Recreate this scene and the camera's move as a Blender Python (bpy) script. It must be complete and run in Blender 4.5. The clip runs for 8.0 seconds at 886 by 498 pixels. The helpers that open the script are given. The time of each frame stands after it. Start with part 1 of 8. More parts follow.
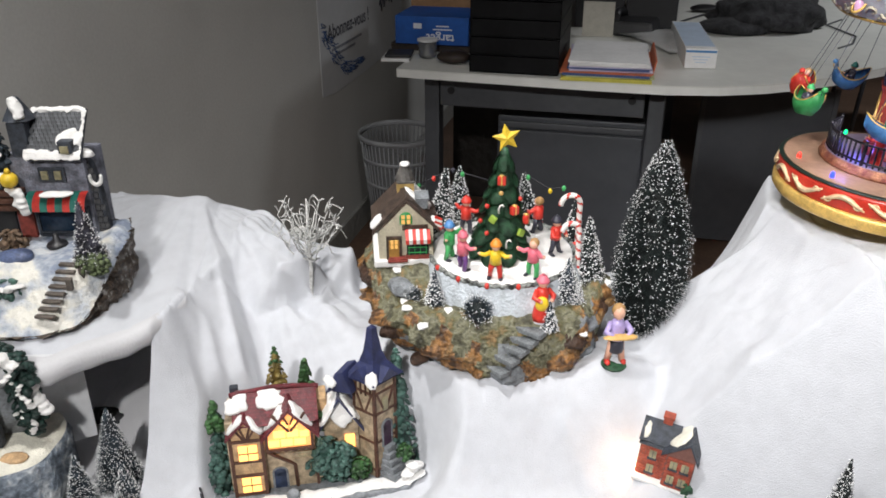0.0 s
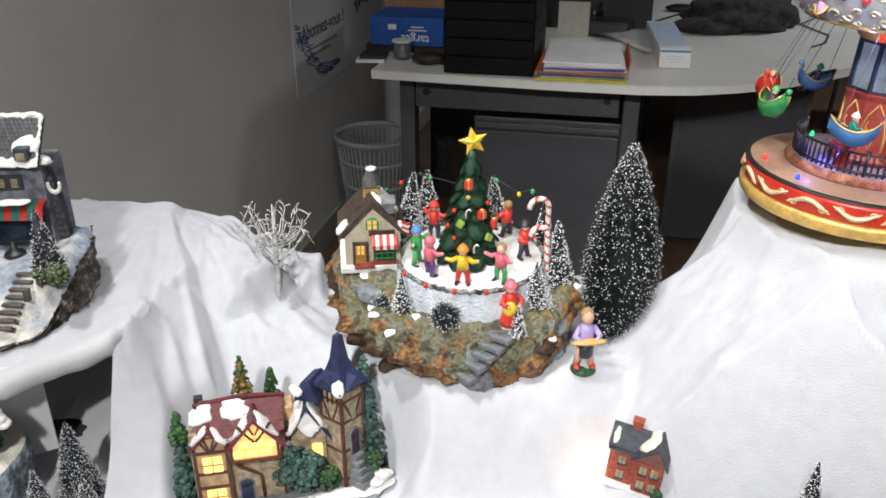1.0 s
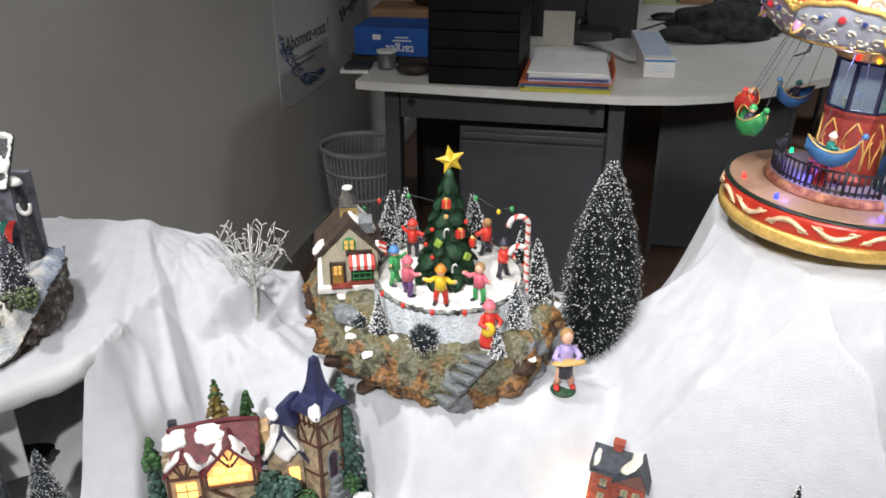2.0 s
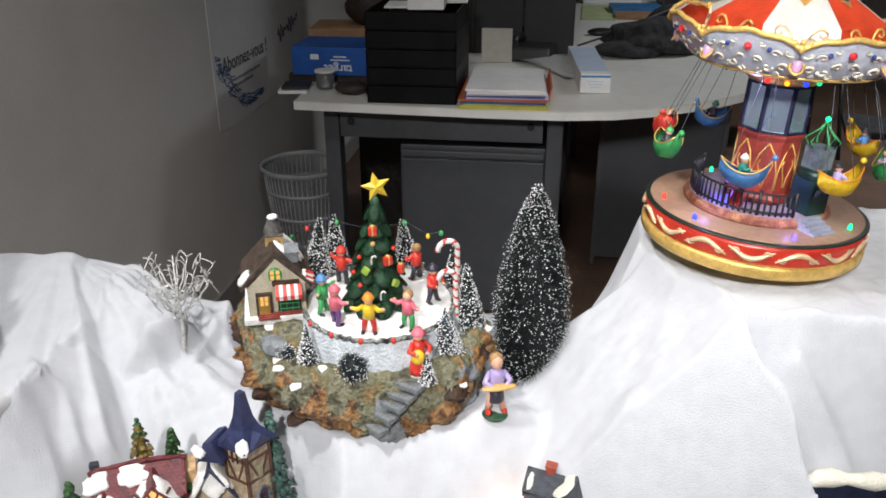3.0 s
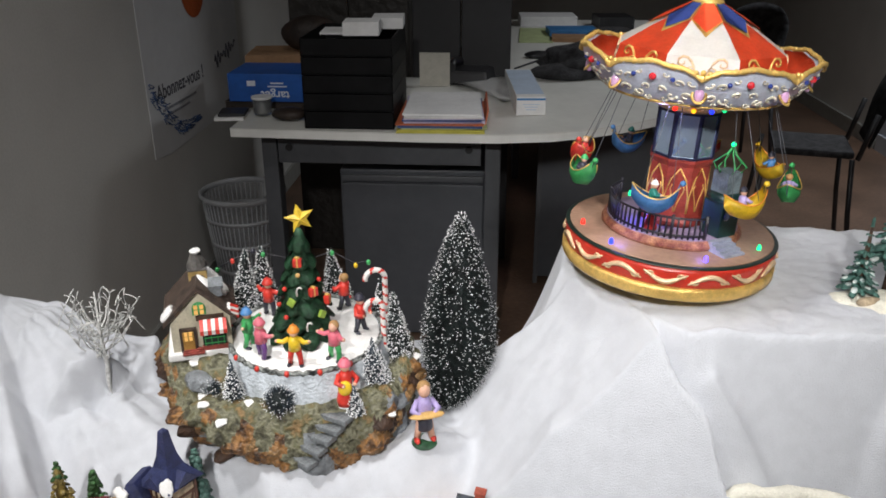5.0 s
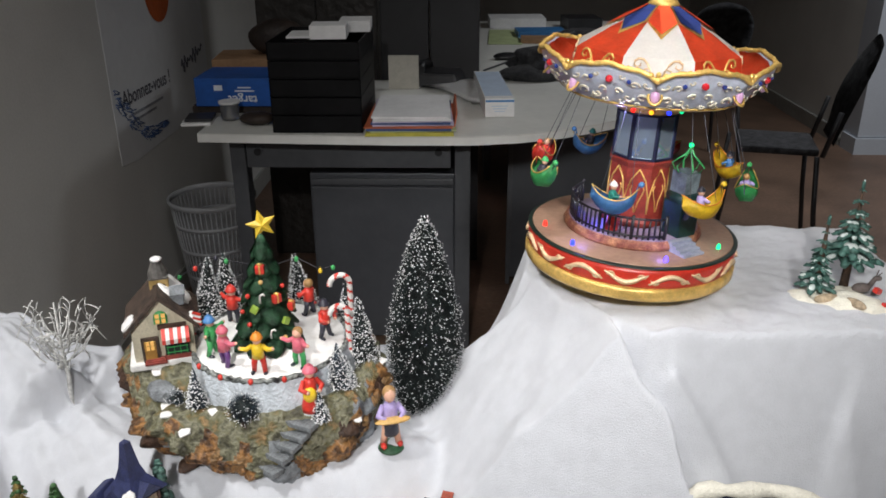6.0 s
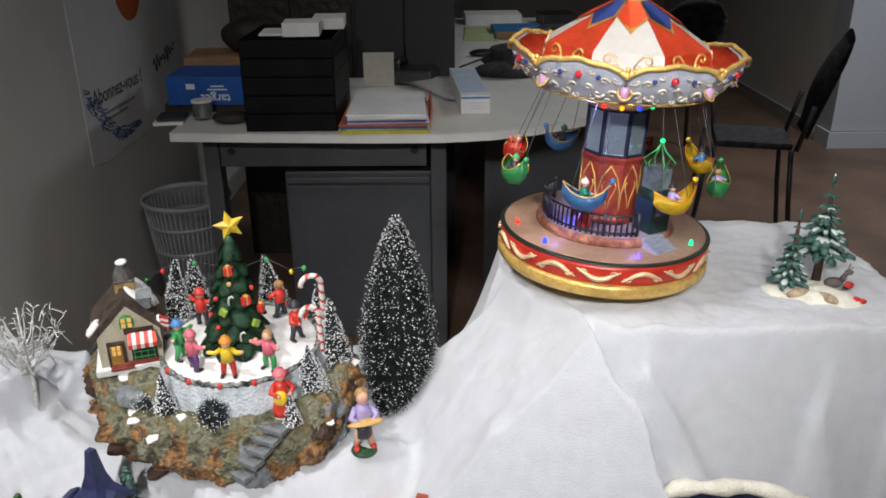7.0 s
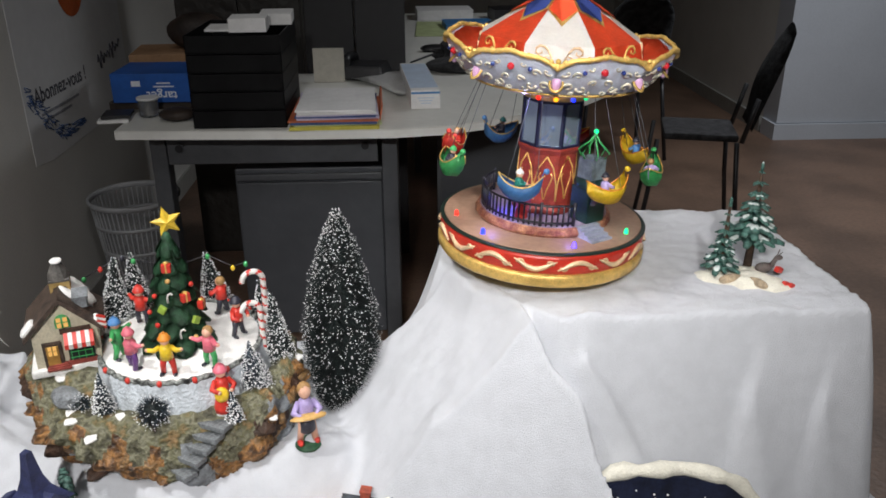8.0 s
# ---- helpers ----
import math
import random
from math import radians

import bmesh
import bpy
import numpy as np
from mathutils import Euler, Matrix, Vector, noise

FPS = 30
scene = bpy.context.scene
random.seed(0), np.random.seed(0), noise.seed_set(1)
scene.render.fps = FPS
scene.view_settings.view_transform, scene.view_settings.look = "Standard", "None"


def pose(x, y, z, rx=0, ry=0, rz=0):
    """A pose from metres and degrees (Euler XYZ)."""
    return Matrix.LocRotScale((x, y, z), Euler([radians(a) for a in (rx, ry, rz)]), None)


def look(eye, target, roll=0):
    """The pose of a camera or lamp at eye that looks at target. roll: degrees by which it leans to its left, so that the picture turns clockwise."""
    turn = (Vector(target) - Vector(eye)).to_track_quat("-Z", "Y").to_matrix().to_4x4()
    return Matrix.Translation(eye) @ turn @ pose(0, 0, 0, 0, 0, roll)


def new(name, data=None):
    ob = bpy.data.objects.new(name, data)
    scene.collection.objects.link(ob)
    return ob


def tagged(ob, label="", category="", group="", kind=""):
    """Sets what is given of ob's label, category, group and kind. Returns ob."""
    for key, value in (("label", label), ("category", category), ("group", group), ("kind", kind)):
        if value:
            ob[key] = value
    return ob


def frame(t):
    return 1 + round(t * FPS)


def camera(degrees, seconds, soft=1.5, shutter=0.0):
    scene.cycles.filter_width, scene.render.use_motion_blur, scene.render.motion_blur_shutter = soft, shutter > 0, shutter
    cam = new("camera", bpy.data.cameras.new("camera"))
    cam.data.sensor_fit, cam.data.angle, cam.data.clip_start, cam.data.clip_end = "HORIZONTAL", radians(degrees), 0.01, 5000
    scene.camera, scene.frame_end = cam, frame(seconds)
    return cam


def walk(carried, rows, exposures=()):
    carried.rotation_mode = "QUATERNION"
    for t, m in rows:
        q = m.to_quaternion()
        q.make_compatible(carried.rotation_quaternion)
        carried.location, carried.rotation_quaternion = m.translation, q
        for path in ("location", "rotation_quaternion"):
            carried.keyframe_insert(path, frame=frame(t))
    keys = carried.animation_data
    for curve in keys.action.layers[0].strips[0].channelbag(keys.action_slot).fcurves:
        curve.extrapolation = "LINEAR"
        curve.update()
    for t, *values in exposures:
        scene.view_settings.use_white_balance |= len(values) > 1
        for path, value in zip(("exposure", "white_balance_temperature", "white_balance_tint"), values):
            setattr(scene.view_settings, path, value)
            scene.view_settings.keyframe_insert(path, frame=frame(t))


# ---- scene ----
cam = camera(57.8, 8.0, soft=1.7)
METRES, EYE, TILT, LEAN, TURN = 0.150, 1.26, -25.5, 0.0, 0.0
ROWS = [
    (0.0, 0.0, 0.0, 0.0, 0.0, 0.0, -0.0),
    (0.5, 0.0635, 0.032, 0.0092, -0.56, -0.12, 0.27),
    (1.0, 0.1092, 0.0686, 0.0387, -1.26, -0.02, 0.58),
    (2.5, 0.2777, 0.1551, 0.1804, -3.14, 0.77, 1.63),
    (3.0, 0.3779, 0.1587, 0.2177, -5.31, 1.26, 2.66),
    (3.5, 0.4328, 0.1546, 0.2486, -6.3, 1.72, 3.17),
    (4.0, 0.4639, 0.149, 0.249, -7.0, 2.13, 3.33),
    (4.5, 0.509, 0.1207, 0.2552, -7.88, 2.41, 3.76),
    (6.0, 0.6361, 0.0931, 0.2704, -10.5, 2.49, 5.31),
    (6.5, 0.6749, 0.1167, 0.2836, -11.27, 2.33, 5.75),
    (7.0, 0.7059, 0.1482, 0.2803, -11.9, 2.15, 6.07),
    (7.5, 0.7679, 0.1473, 0.2636, -13.08, 1.76, 6.57),
    (8.0, 0.8179, 0.0936, 0.2386, -14.8, 1.55, 7.17),
]
walk(cam, [(t, pose(0, 0, EYE, TILT, LEAN, TURN) @ pose(METRES * x, METRES * y, METRES * z, 90 + pitch, roll, yaw)) for t, x, y, z, yaw, pitch, roll in ROWS],
     exposures=[(0.0, 0.18), (1.0, 0.24), (2.5, 0.26), (3.5, 0.18), (4.0, -0.06), (4.5, 0.0), (6.0, -0.06), (8.0, -0.06)])

# ---- light: ceiling spot and lamp over the display, two added front fills, a dim office behind ----
world = bpy.data.worlds.new("dusk")
scene.world = world
world.use_nodes = True
world.node_tree.nodes["Background"].inputs[0].default_value = (0.55, 0.62, 0.75, 1)
world.node_tree.nodes["Background"].inputs[1].default_value = 0.05


def area_lamp(name, place, target, size, watts, color):
    data = bpy.data.lights.new(name, "AREA")
    data.shape, data.size, data.energy, data.color = "DISK", size, watts, color
    ob = new(name, data)
    ob.matrix_world = look(place, target)
    return ob


area_lamp("unseen_display_spot", (-0.50, 0.50, 2.45), (-0.02, 0.80, 0.78), 0.08, 2.3, (1.0, 0.98, 0.96)).data.spread = radians(64)
# fill lamp added in front at 1.85 m to brighten the carousel canopy
area_lamp("unseen_display_spot", (0.10, -0.60, 1.85), (0.44, 0.73, 1.12), 0.08, 0.8, (1.0, 0.98, 0.96)).data.spread = radians(34)
# unseen front lamp, added to lift upright faces and the low cloth
area_lamp("unseen_display_spot", (-0.30, -0.60, 1.95), (0.08, 0.72, 0.84), 0.10, 3.6, (1.0, 0.98, 0.96)).data.spread = radians(70)
area_lamp("shop_ceiling_lamp", (0.15, 0.70, 2.55), (0.05, 0.80, 0.72), 0.30, 7.5, (1.0, 0.99, 0.98))
area_lamp("office_ceiling_lamp", (2.9, 2.7, 2.70), (2.8, 2.8, 0), 0.6, 22.5, (0.93, 0.96, 1.0)).data.spread = radians(128)

# ---- materials ----
def mat(name, color, rough=0.6, metal=0.0, var=0.15, scale=40.0, bump=0.15, color2=None, fine=6.0, spec=0.5, emit=0.0, sheen=0.0, coat=0.0, rnd=0.0):
    """A surface with stains at one scale and grain at another."""
    m = bpy.data.materials.new(name)
    m.use_nodes = True
    nt = m.node_tree
    b = nt.nodes["Principled BSDF"]
    link = nt.links.new
    tc = nt.nodes.new("ShaderNodeTexCoord")
    n1 = nt.nodes.new("ShaderNodeTexNoise")
    n1.inputs["Scale"].default_value, n1.inputs["Detail"].default_value = scale, 5
    n2 = nt.nodes.new("ShaderNodeTexNoise")
    n2.inputs["Scale"].default_value, n2.inputs["Detail"].default_value = scale * fine, 3
    link(tc.outputs["Object"], n1.inputs["Vector"])
    link(tc.outputs["Object"], n2.inputs["Vector"])
    ramp = nt.nodes.new("ShaderNodeValToRGB")
    c2 = color2 or tuple(max(0.0, c * (1 - 2 * var)) for c in color)
    ramp.color_ramp.elements[0].position, ramp.color_ramp.elements[1].position = 0.36, 0.62
    ramp.color_ramp.elements[0].color, ramp.color_ramp.elements[1].color = (*c2, 1), (*color, 1)
    link(n1.outputs["Fac"], ramp.inputs["Fac"])
    hsv = nt.nodes.new("ShaderNodeHueSaturation")
    mp = nt.nodes.new("ShaderNodeMapRange")
    mp.inputs["From Min"].default_value, mp.inputs["From Max"].default_value = 0.3, 0.7
    mp.inputs["To Min"].default_value, mp.inputs["To Max"].default_value = 1 - var, 1 + var * 0.6
    link(n2.outputs["Fac"], mp.inputs["Value"])
    link(mp.outputs["Result"], hsv.inputs["Value"])
    link(ramp.outputs["Color"], hsv.inputs["Color"])
    out = hsv.outputs["Color"]
    if rnd:
        info = nt.nodes.new("ShaderNodeObjectInfo")
        m3 = nt.nodes.new("ShaderNodeMapRange")
        m3.inputs["To Min"].default_value, m3.inputs["To Max"].default_value = 1 - rnd, 1 + rnd
        h2 = nt.nodes.new("ShaderNodeHueSaturation")
        link(info.outputs["Random"], m3.inputs["Value"])
        link(m3.outputs["Result"], h2.inputs["Value"])
        link(out, h2.inputs["Color"])
        out = h2.outputs["Color"]
    link(out, b.inputs["Base Color"])
    b.inputs["Roughness"].default_value, b.inputs["Metallic"].default_value = rough, metal
    b.inputs["Specular IOR Level"].default_value = spec
    b.inputs["Sheen Weight"].default_value, b.inputs["Coat Weight"].default_value = sheen, coat
    if bump:
        bn = nt.nodes.new("ShaderNodeBump")
        bn.inputs["Strength"].default_value, bn.inputs["Distance"].default_value = bump, 0.25 / scale
        link(n2.outputs["Fac"], bn.inputs["Height"])
        link(bn.outputs["Normal"], b.inputs["Normal"])
    if emit:
        link(ramp.outputs["Color"], b.inputs["Emission Color"])
        b.inputs["Emission Strength"].default_value = emit
    return m


def blotch(m, stops):
    """Gives a surface several paints, by share of its stains."""
    ramp = next(n for n in m.node_tree.nodes if n.type == "VALTORGB").color_ramp
    while len(ramp.elements) < len(stops):
        ramp.elements.new(0.5)
    for e, (p, c) in zip(ramp.elements, stops):
        e.position, e.color = p, (*c, 1)
    return m


# ---- mesh helpers ----
def part(name, bm, material, parent, label=""):
    """Links a bmesh as one mesh object under a thing or a part; material may be a list."""
    me = bpy.data.meshes.new(name)
    bm.to_mesh(me)
    bm.free()
    for one in material if isinstance(material, (list, tuple)) else [material]:
        me.materials.append(one)
    ob = new(name, me)
    ob.parent = parent
    if label:
        ob["label"] = label
    return ob


def thing(name, label, category, m=None, bm=None, material=None, group="", kind=""):
    """A top-level thing: a mesh, or an Empty that holds parts."""
    if bm is None:
        ob = new(name)
        ob.empty_display_size = 0.02
    else:
        ob = part(name, bm, material, None)
    if m is not None:
        ob.matrix_world = m
    return tagged(ob, label, category, group, kind)


def B():
    return bmesh.new()


def put(bm, geom, m, mi=0, smooth=False):
    verts = [v for v in geom if isinstance(v, bmesh.types.BMVert)]
    bmesh.ops.transform(bm, matrix=m, verts=verts)
    for f in {f for v in verts for f in v.link_faces}:
        f.material_index, f.smooth = mi, smooth
    return verts


def bx(bm, sx, sy, sz, x=0, y=0, z=0, rx=0, ry=0, rz=0, bev=0.0, mi=0, taper=1.0, m=None):
    """A box about (x, y, z), bevelled, its top narrowed by taper."""
    g = bmesh.ops.create_cube(bm, size=1)["verts"]
    for v in g:
        k = taper if v.co.z > 0 else 1.0
        v.co = Vector((v.co.x * sx * k, v.co.y * sy * k, v.co.z * sz))
    if bev:
        es = list({e for v in g for e in v.link_edges})
        r = bmesh.ops.bevel(bm, geom=es, offset=bev, segments=2, affect="EDGES", profile=0.6)
        g = list({v for f in r["faces"] for v in f.verts} | {v for v in g if v.is_valid})
    return put(bm, g, (m or Matrix()) @ pose(x, y, z, rx, ry, rz), mi)


def cy(bm, r1, r2, h, x=0, y=0, z=0, rx=0, ry=0, rz=0, seg=12, mi=0, smooth=True, m=None):
    """A cone or cylinder whose foot stands at (x, y, z)."""
    g = bmesh.ops.create_cone(bm, cap_ends=True, segments=seg, radius1=max(r1, 1e-5), radius2=max(r2, 1e-5), depth=h)["verts"]
    bmesh.ops.translate(bm, verts=g, vec=(0, 0, h / 2))
    vs = put(bm, g, (m or Matrix()) @ pose(x, y, z, rx, ry, rz), mi, smooth)
    for f in {f for v in vs for f in v.link_faces}:
        if len(f.verts) > 4:
            f.smooth = False
    return vs


def ball(bm, r, x=0, y=0, z=0, sx=1, sy=1, sz=1, sub=2, mi=0, lump=0.0, freq=30.0, rx=0, ry=0, rz=0, m=None):
    g = bmesh.ops.create_icosphere(bm, subdivisions=sub, radius=r)["verts"]
    off = Vector((x * 7.1 + 3, y * 5.3, z * 6.7))
    for v in g:
        if lump:
            v.co *= 1 + lump * noise.noise(v.co * freq + off * 9)
        v.co = Vector((v.co.x * sx, v.co.y * sy, v.co.z * sz))
    return put(bm, g, (m or Matrix()) @ pose(x, y, z, rx, ry, rz), mi, True)


def tube(bm, pts, r, seg=6, mi=0, cap=True):
    """A round rod along points; r a number or one for each point."""
    pts = [Vector(p) for p in pts]
    n = len(pts)
    rs = r if isinstance(r, (list, tuple)) else [r] * n
    rings = []
    ref = Vector((0.31, 0.17, 0.93))
    for i, p in enumerate(pts):
        d = (pts[min(i + 1, n - 1)] - pts[max(i - 1, 0)]).normalized()
        a = d.cross(ref)
        if a.length < 0.15:
            a = d.cross(Vector((1, 0, 0)))
        a.normalize()
        c = d.cross(a)
        rings.append([bm.verts.new(p + (a * math.cos(k * 2 * math.pi / seg) + c * math.sin(k * 2 * math.pi / seg)) * rs[i]) for k in range(seg)])
    for r0, r1 in zip(rings, rings[1:]):
        for k in range(seg):
            f = bm.faces.new((r0[k], r0[(k + 1) % seg], r1[(k + 1) % seg], r1[k]))
            f.material_index, f.smooth = mi, True
    if cap and seg > 2:
        for ring in (rings[0][::-1], rings[-1]):
            bm.faces.new(ring).material_index = mi
    return rings


def lathe(bm, prof, seg=48, mi=0, m=None, wob=None, arc=360.0, smooth=True):
    """Turns (radius, height) pairs about z; wob(angle, radius, height) may shift them."""
    m = m or Matrix()
    full = arc >= 359.9
    cols = []
    for k in range(seg if full else seg + 1):
        a = radians(arc) * k / seg
        col = []
        for r, z in prof:
            r2, z2 = wob(a, r, z) if wob else (r, z)
            col.append(bm.verts.new(m @ Vector((r2 * math.cos(a), r2 * math.sin(a), z2))))
        cols.append(col)
    for k in range(seg):
        c0, c1 = cols[k], cols[(k + 1) % len(cols)]
        for i in range(len(prof) - 1):
            f = bm.faces.new((c0[i], c1[i], c1[i + 1], c0[i + 1]))
            f.material_index, f.smooth = mi, smooth
    return cols


def prism(bm, poly, depth, m=None, mi=0, bev=0.0):
    """A flat outline in x, z pushed back along y by depth."""
    m = m or Matrix()
    a = [bm.verts.new(m @ Vector((x, 0, z))) for x, z in poly]
    b = [bm.verts.new(m @ Vector((x, depth, z))) for x, z in poly]
    fs = [bm.faces.new(a), bm.faces.new(b[::-1])]
    n = len(poly)
    for i in range(n):
        fs.append(bm.faces.new((a[i], b[i], b[(i + 1) % n], a[(i + 1) % n])))
    bmesh.ops.recalc_face_normals(bm, faces=fs)
    for f in fs:
        f.material_index = mi
    if bev:
        bmesh.ops.bevel(bm, geom=list({e for f in fs for e in f.edges}), offset=bev, segments=2, affect="EDGES", profile=0.6)
    return fs


def slab(bm, poly, z0, z1, m=None, mi=0, bev=0.0):
    """A flat outline in x, y between two heights."""
    t = (m or Matrix()) @ Matrix(((1, 0, 0, 0), (0, 0, 1, 0), (0, 1, 0, 0), (0, 0, 0, 1)))
    # x, (depth -> z), y
    return prism(bm, poly, z1 - z0, t @ Matrix.Translation((0, z0, 0)), mi, bev)


def smooth01(a, b, x):
    t = min(1.0, max(0.0, (x - a) / (b - a)))
    return t * t * (3 - 2 * t)


def nz(x, y, z=0.0):
    return noise.noise(Vector((x, y, z)))



def melt(ob, size=0.0012, rounds=6):
    """Grows touching lumps together into one soft mass."""
    r = ob.modifiers.new("melt", "REMESH")
    r.mode, r.voxel_size, r.use_smooth_shade = "VOXEL", size, True
    k = ob.modifiers.new("soften", "SMOOTH")
    k.factor, k.iterations = 0.5, rounds
    return ob


def snow_sheet(bm, m, cx, cy_, rx, ry, seed, th=0.0032):
    """A flat sheet of snow with an uneven outline on a roof plane."""
    n = 22
    rim = []
    for k in range(n):
        a = 2 * math.pi * k / n
        q = 1 + 0.42 * nz(math.cos(a) * 1.3, math.sin(a) * 1.3, seed) + 0.22 * nz(math.cos(a) * 4, math.sin(a) * 4, seed)
        rim.append((cx + rx * q * math.copysign(abs(math.cos(a)) ** 0.8, math.cos(a)), cy_ + ry * q * math.copysign(abs(math.sin(a)) ** 0.8, math.sin(a))))
    rings = []
    for f, z in ((1.0, -0.001), (1.03, 0.3 * th), (0.97, 0.75 * th), (0.86, th), (0.5, 1.15 * th)):
        rings.append([bm.verts.new(m @ Vector((cx + (x - cx) * f, cy_ + (y - cy_) * f, z))) for x, y in rim])
    for r0, r1 in zip(rings, rings[1:]):
        for k in range(n):
            bm.faces.new((r0[k], r0[(k + 1) % n], r1[(k + 1) % n], r1[k])).smooth = True
    bm.faces.new(rings[-1])


# ---- the office behind the display: walls, floor, ceiling ----
ROOM = pose(-0.142, 2.30, 0, 0, 0, -13.5)

m_wall = mat("wall_paint", (0.66, 0.655, 0.625), 0.75, var=0.05, scale=2.5, bump=0.05, fine=60)
m_wall_pale = mat("wall_paint_pale", (0.53, 0.53, 0.525), 0.75, var=0.05, scale=2.5, bump=0.05, fine=60)
m_partition = mat("partition_laminate", (0.56, 0.60, 0.66), 0.6, var=0.04, scale=2, bump=0.03, fine=60)
m_floor = mat("brown_floor", (0.18, 0.112, 0.078), 0.5, var=0.18, scale=3.0, bump=0.08, fine=20)
m_ceiling = mat("ceiling_paint", (0.7, 0.7, 0.68), 0.9, var=0.05, scale=2, bump=0.05)
m_skirting = mat("skirting", (0.35, 0.35, 0.33), 0.5, var=0.06, scale=4)
m_desk_white = mat("desk_laminate", (0.70, 0.70, 0.66), 0.45, var=0.04, scale=6, bump=0.02)
m_desk_edge = mat("desk_edge_band", (0.80, 0.80, 0.77), 0.5, var=0.04, scale=6, bump=0.02)
m_grey_steel = mat("grey_steel", (0.085, 0.09, 0.10), 0.45, var=0.08, scale=7, bump=0.04)
m_grey_panel = mat("grey_panel", (0.075, 0.08, 0.092), 0.5, var=0.07, scale=5, bump=0.04)
m_black = mat("black_plastic", (0.020, 0.020, 0.023), 0.4, var=0.2, scale=15, bump=0.05)
m_black_cloth = mat("black_fabric", (0.048, 0.048, 0.052), 0.95, var=0.3, scale=30, bump=0.5, sheen=0.05, spec=0.2)
m_paper = mat("paper", (0.78, 0.78, 0.78), 0.8, var=0.05, scale=12, bump=0.03)


def wall_box(name, u0, u1, v0, v1, z0, z1, material):
    bm = B()
    bx(bm, u1 - u0, v1 - v0, z1 - z0, (u0 + u1) / 2, (v0 + v1) / 2, (z0 + z1) / 2)
    return thing(name, "", "", ROOM, bm, material, kind="structure")


wall_box("floor", -0.5, 5.2, -4.0, 6.6, -0.1, 0.0, m_floor)
wall_box("ceiling", -0.5, 5.2, -4.0, 6.6, 2.75, 2.9, m_ceiling)
wall_box("wall_west", -0.5, -0.3, -4.0, 6.4, 0.0, 2.75, m_wall)
wall_box("wall_north", -0.5, 5.2, 6.4, 6.6, 0.0, 2.75, m_wall)
wall_box("wall_east", 3.0, 3.2, 2.62, 6.4, 0.0, 2.75, m_wall)
wall_box("wall_far_east", 5.0, 5.2, -4.0, 2.43, 0.0, 2.75, m_wall)
wall_box("wall_south", -0.3, 5.0, -4.0, -3.8, 0.0, 2.75, m_wall)
wall_box("partition", 3.0, 5.2, 2.43, 2.62, 0.10, 2.75, m_partition)
wall_box("partition_plinth", 2.985, 5.2, 2.415, 2.60, 0.0, 0.095, m_partition)
wall_box("baseboard", -0.3, -0.288, -3.8, 6.4, 0.0, 0.09, m_skirting)
wall_box("baseboard", 2.985, 3.0, 2.63, 6.4, 0.0, 0.09, m_skirting)
# ---- the snow cloth over boxes and shelves ----
m_fleece = mat("white_fleece", (0.575, 0.59, 0.63), 0.95, var=0.03, scale=55, bump=0.36, fine=15, sheen=0.2, spec=0.2)
m_satin = mat("white_satin", (0.575, 0.575, 0.595), 0.75, var=0.02, scale=20, bump=0.12, fine=20, sheen=0.2, spec=0.3)
m_board = mat("white_board", (0.72, 0.73, 0.75), 0.6, var=0.05, scale=20, bump=0.05)

LEFT_TOP = [(-0.80, 0.56), (-0.46, 0.645), (-0.385, 0.655), (-0.308, 0.725), (-0.285, 0.79), (-0.305, 0.95), (-0.335, 1.06), (-0.80, 1.10)]
RIGHT_TOP = [(0.338, 0.775), (0.352, 0.70), (0.405, 0.612), (0.690, 0.553), (0.722, 0.72), (0.742, 0.805), (0.60, 0.845), (0.365, 0.85)]

# soft folds: two ends in plan, height, half width
FOLDS = [(-0.15, 0.955, -0.135, 0.84, 0.009, 0.022), (0.402, 0.600, 0.484, 0.543, 0.040, 0.019), (0.57, 0.562, 0.595, 0.515, 0.024, 0.022),
         (0.64, 0.545, 0.665, 0.505, 0.020, 0.022), (0.12, 0.69, 0.16, 0.63, 0.006, 0.020), (-0.02, 0.70, 0.03, 0.63, 0.006, 0.022), (0.30, 0.66, 0.27, 0.60, 0.008, 0.02)]
# sharp pleats: two ends, height, width of the long side and of the short side
PLEATS = [
          (-0.270, 1.000, -0.262, 0.900, 0.008, 0.030, 0.008), (-0.205, 0.900, -0.190, 0.800, 0.010, 0.020, 0.022), (-0.300, 0.800, -0.262, 0.715, 0.014, 0.020, 0.012), (-0.270, 0.780, -0.222, 0.720, 0.010, 0.022, 0.009),
          (-0.128, 0.950, -0.150, 0.860, 0.010, 0.030, 0.010), (-0.235, 0.800, -0.215, 0.735, 0.008, 0.018, 0.008), (-0.40, 1.02, -0.385, 0.86, 0.004, 0.040, 0.020)]


def outside(poly, x, y):
    """Distance to an outline: minus inside."""
    best, inside = 9.0, False
    n = len(poly)
    for i in range(n):
        (ax, ay), (bx_, by) = poly[i], poly[(i + 1) % n]
        ex, ey = bx_ - ax, by - ay
        t = min(1, max(0, ((x - ax) * ex + (y - ay) * ey) / (ex * ex + ey * ey)))
        best = min(best, math.hypot(x - ax - t * ex, y - ay - t * ey))
        if (ay > y) != (by > y) and x < ax + (y - ay) / (by - ay) * ex:
            inside = not inside
    return -best if inside else best


def soft_max(a, b, k=0.012):
    h = min(1, max(0, 0.5 + 0.5 * (a - b) / k))
    return b + (a - b) * h + k * h * (1 - h) * 0.5


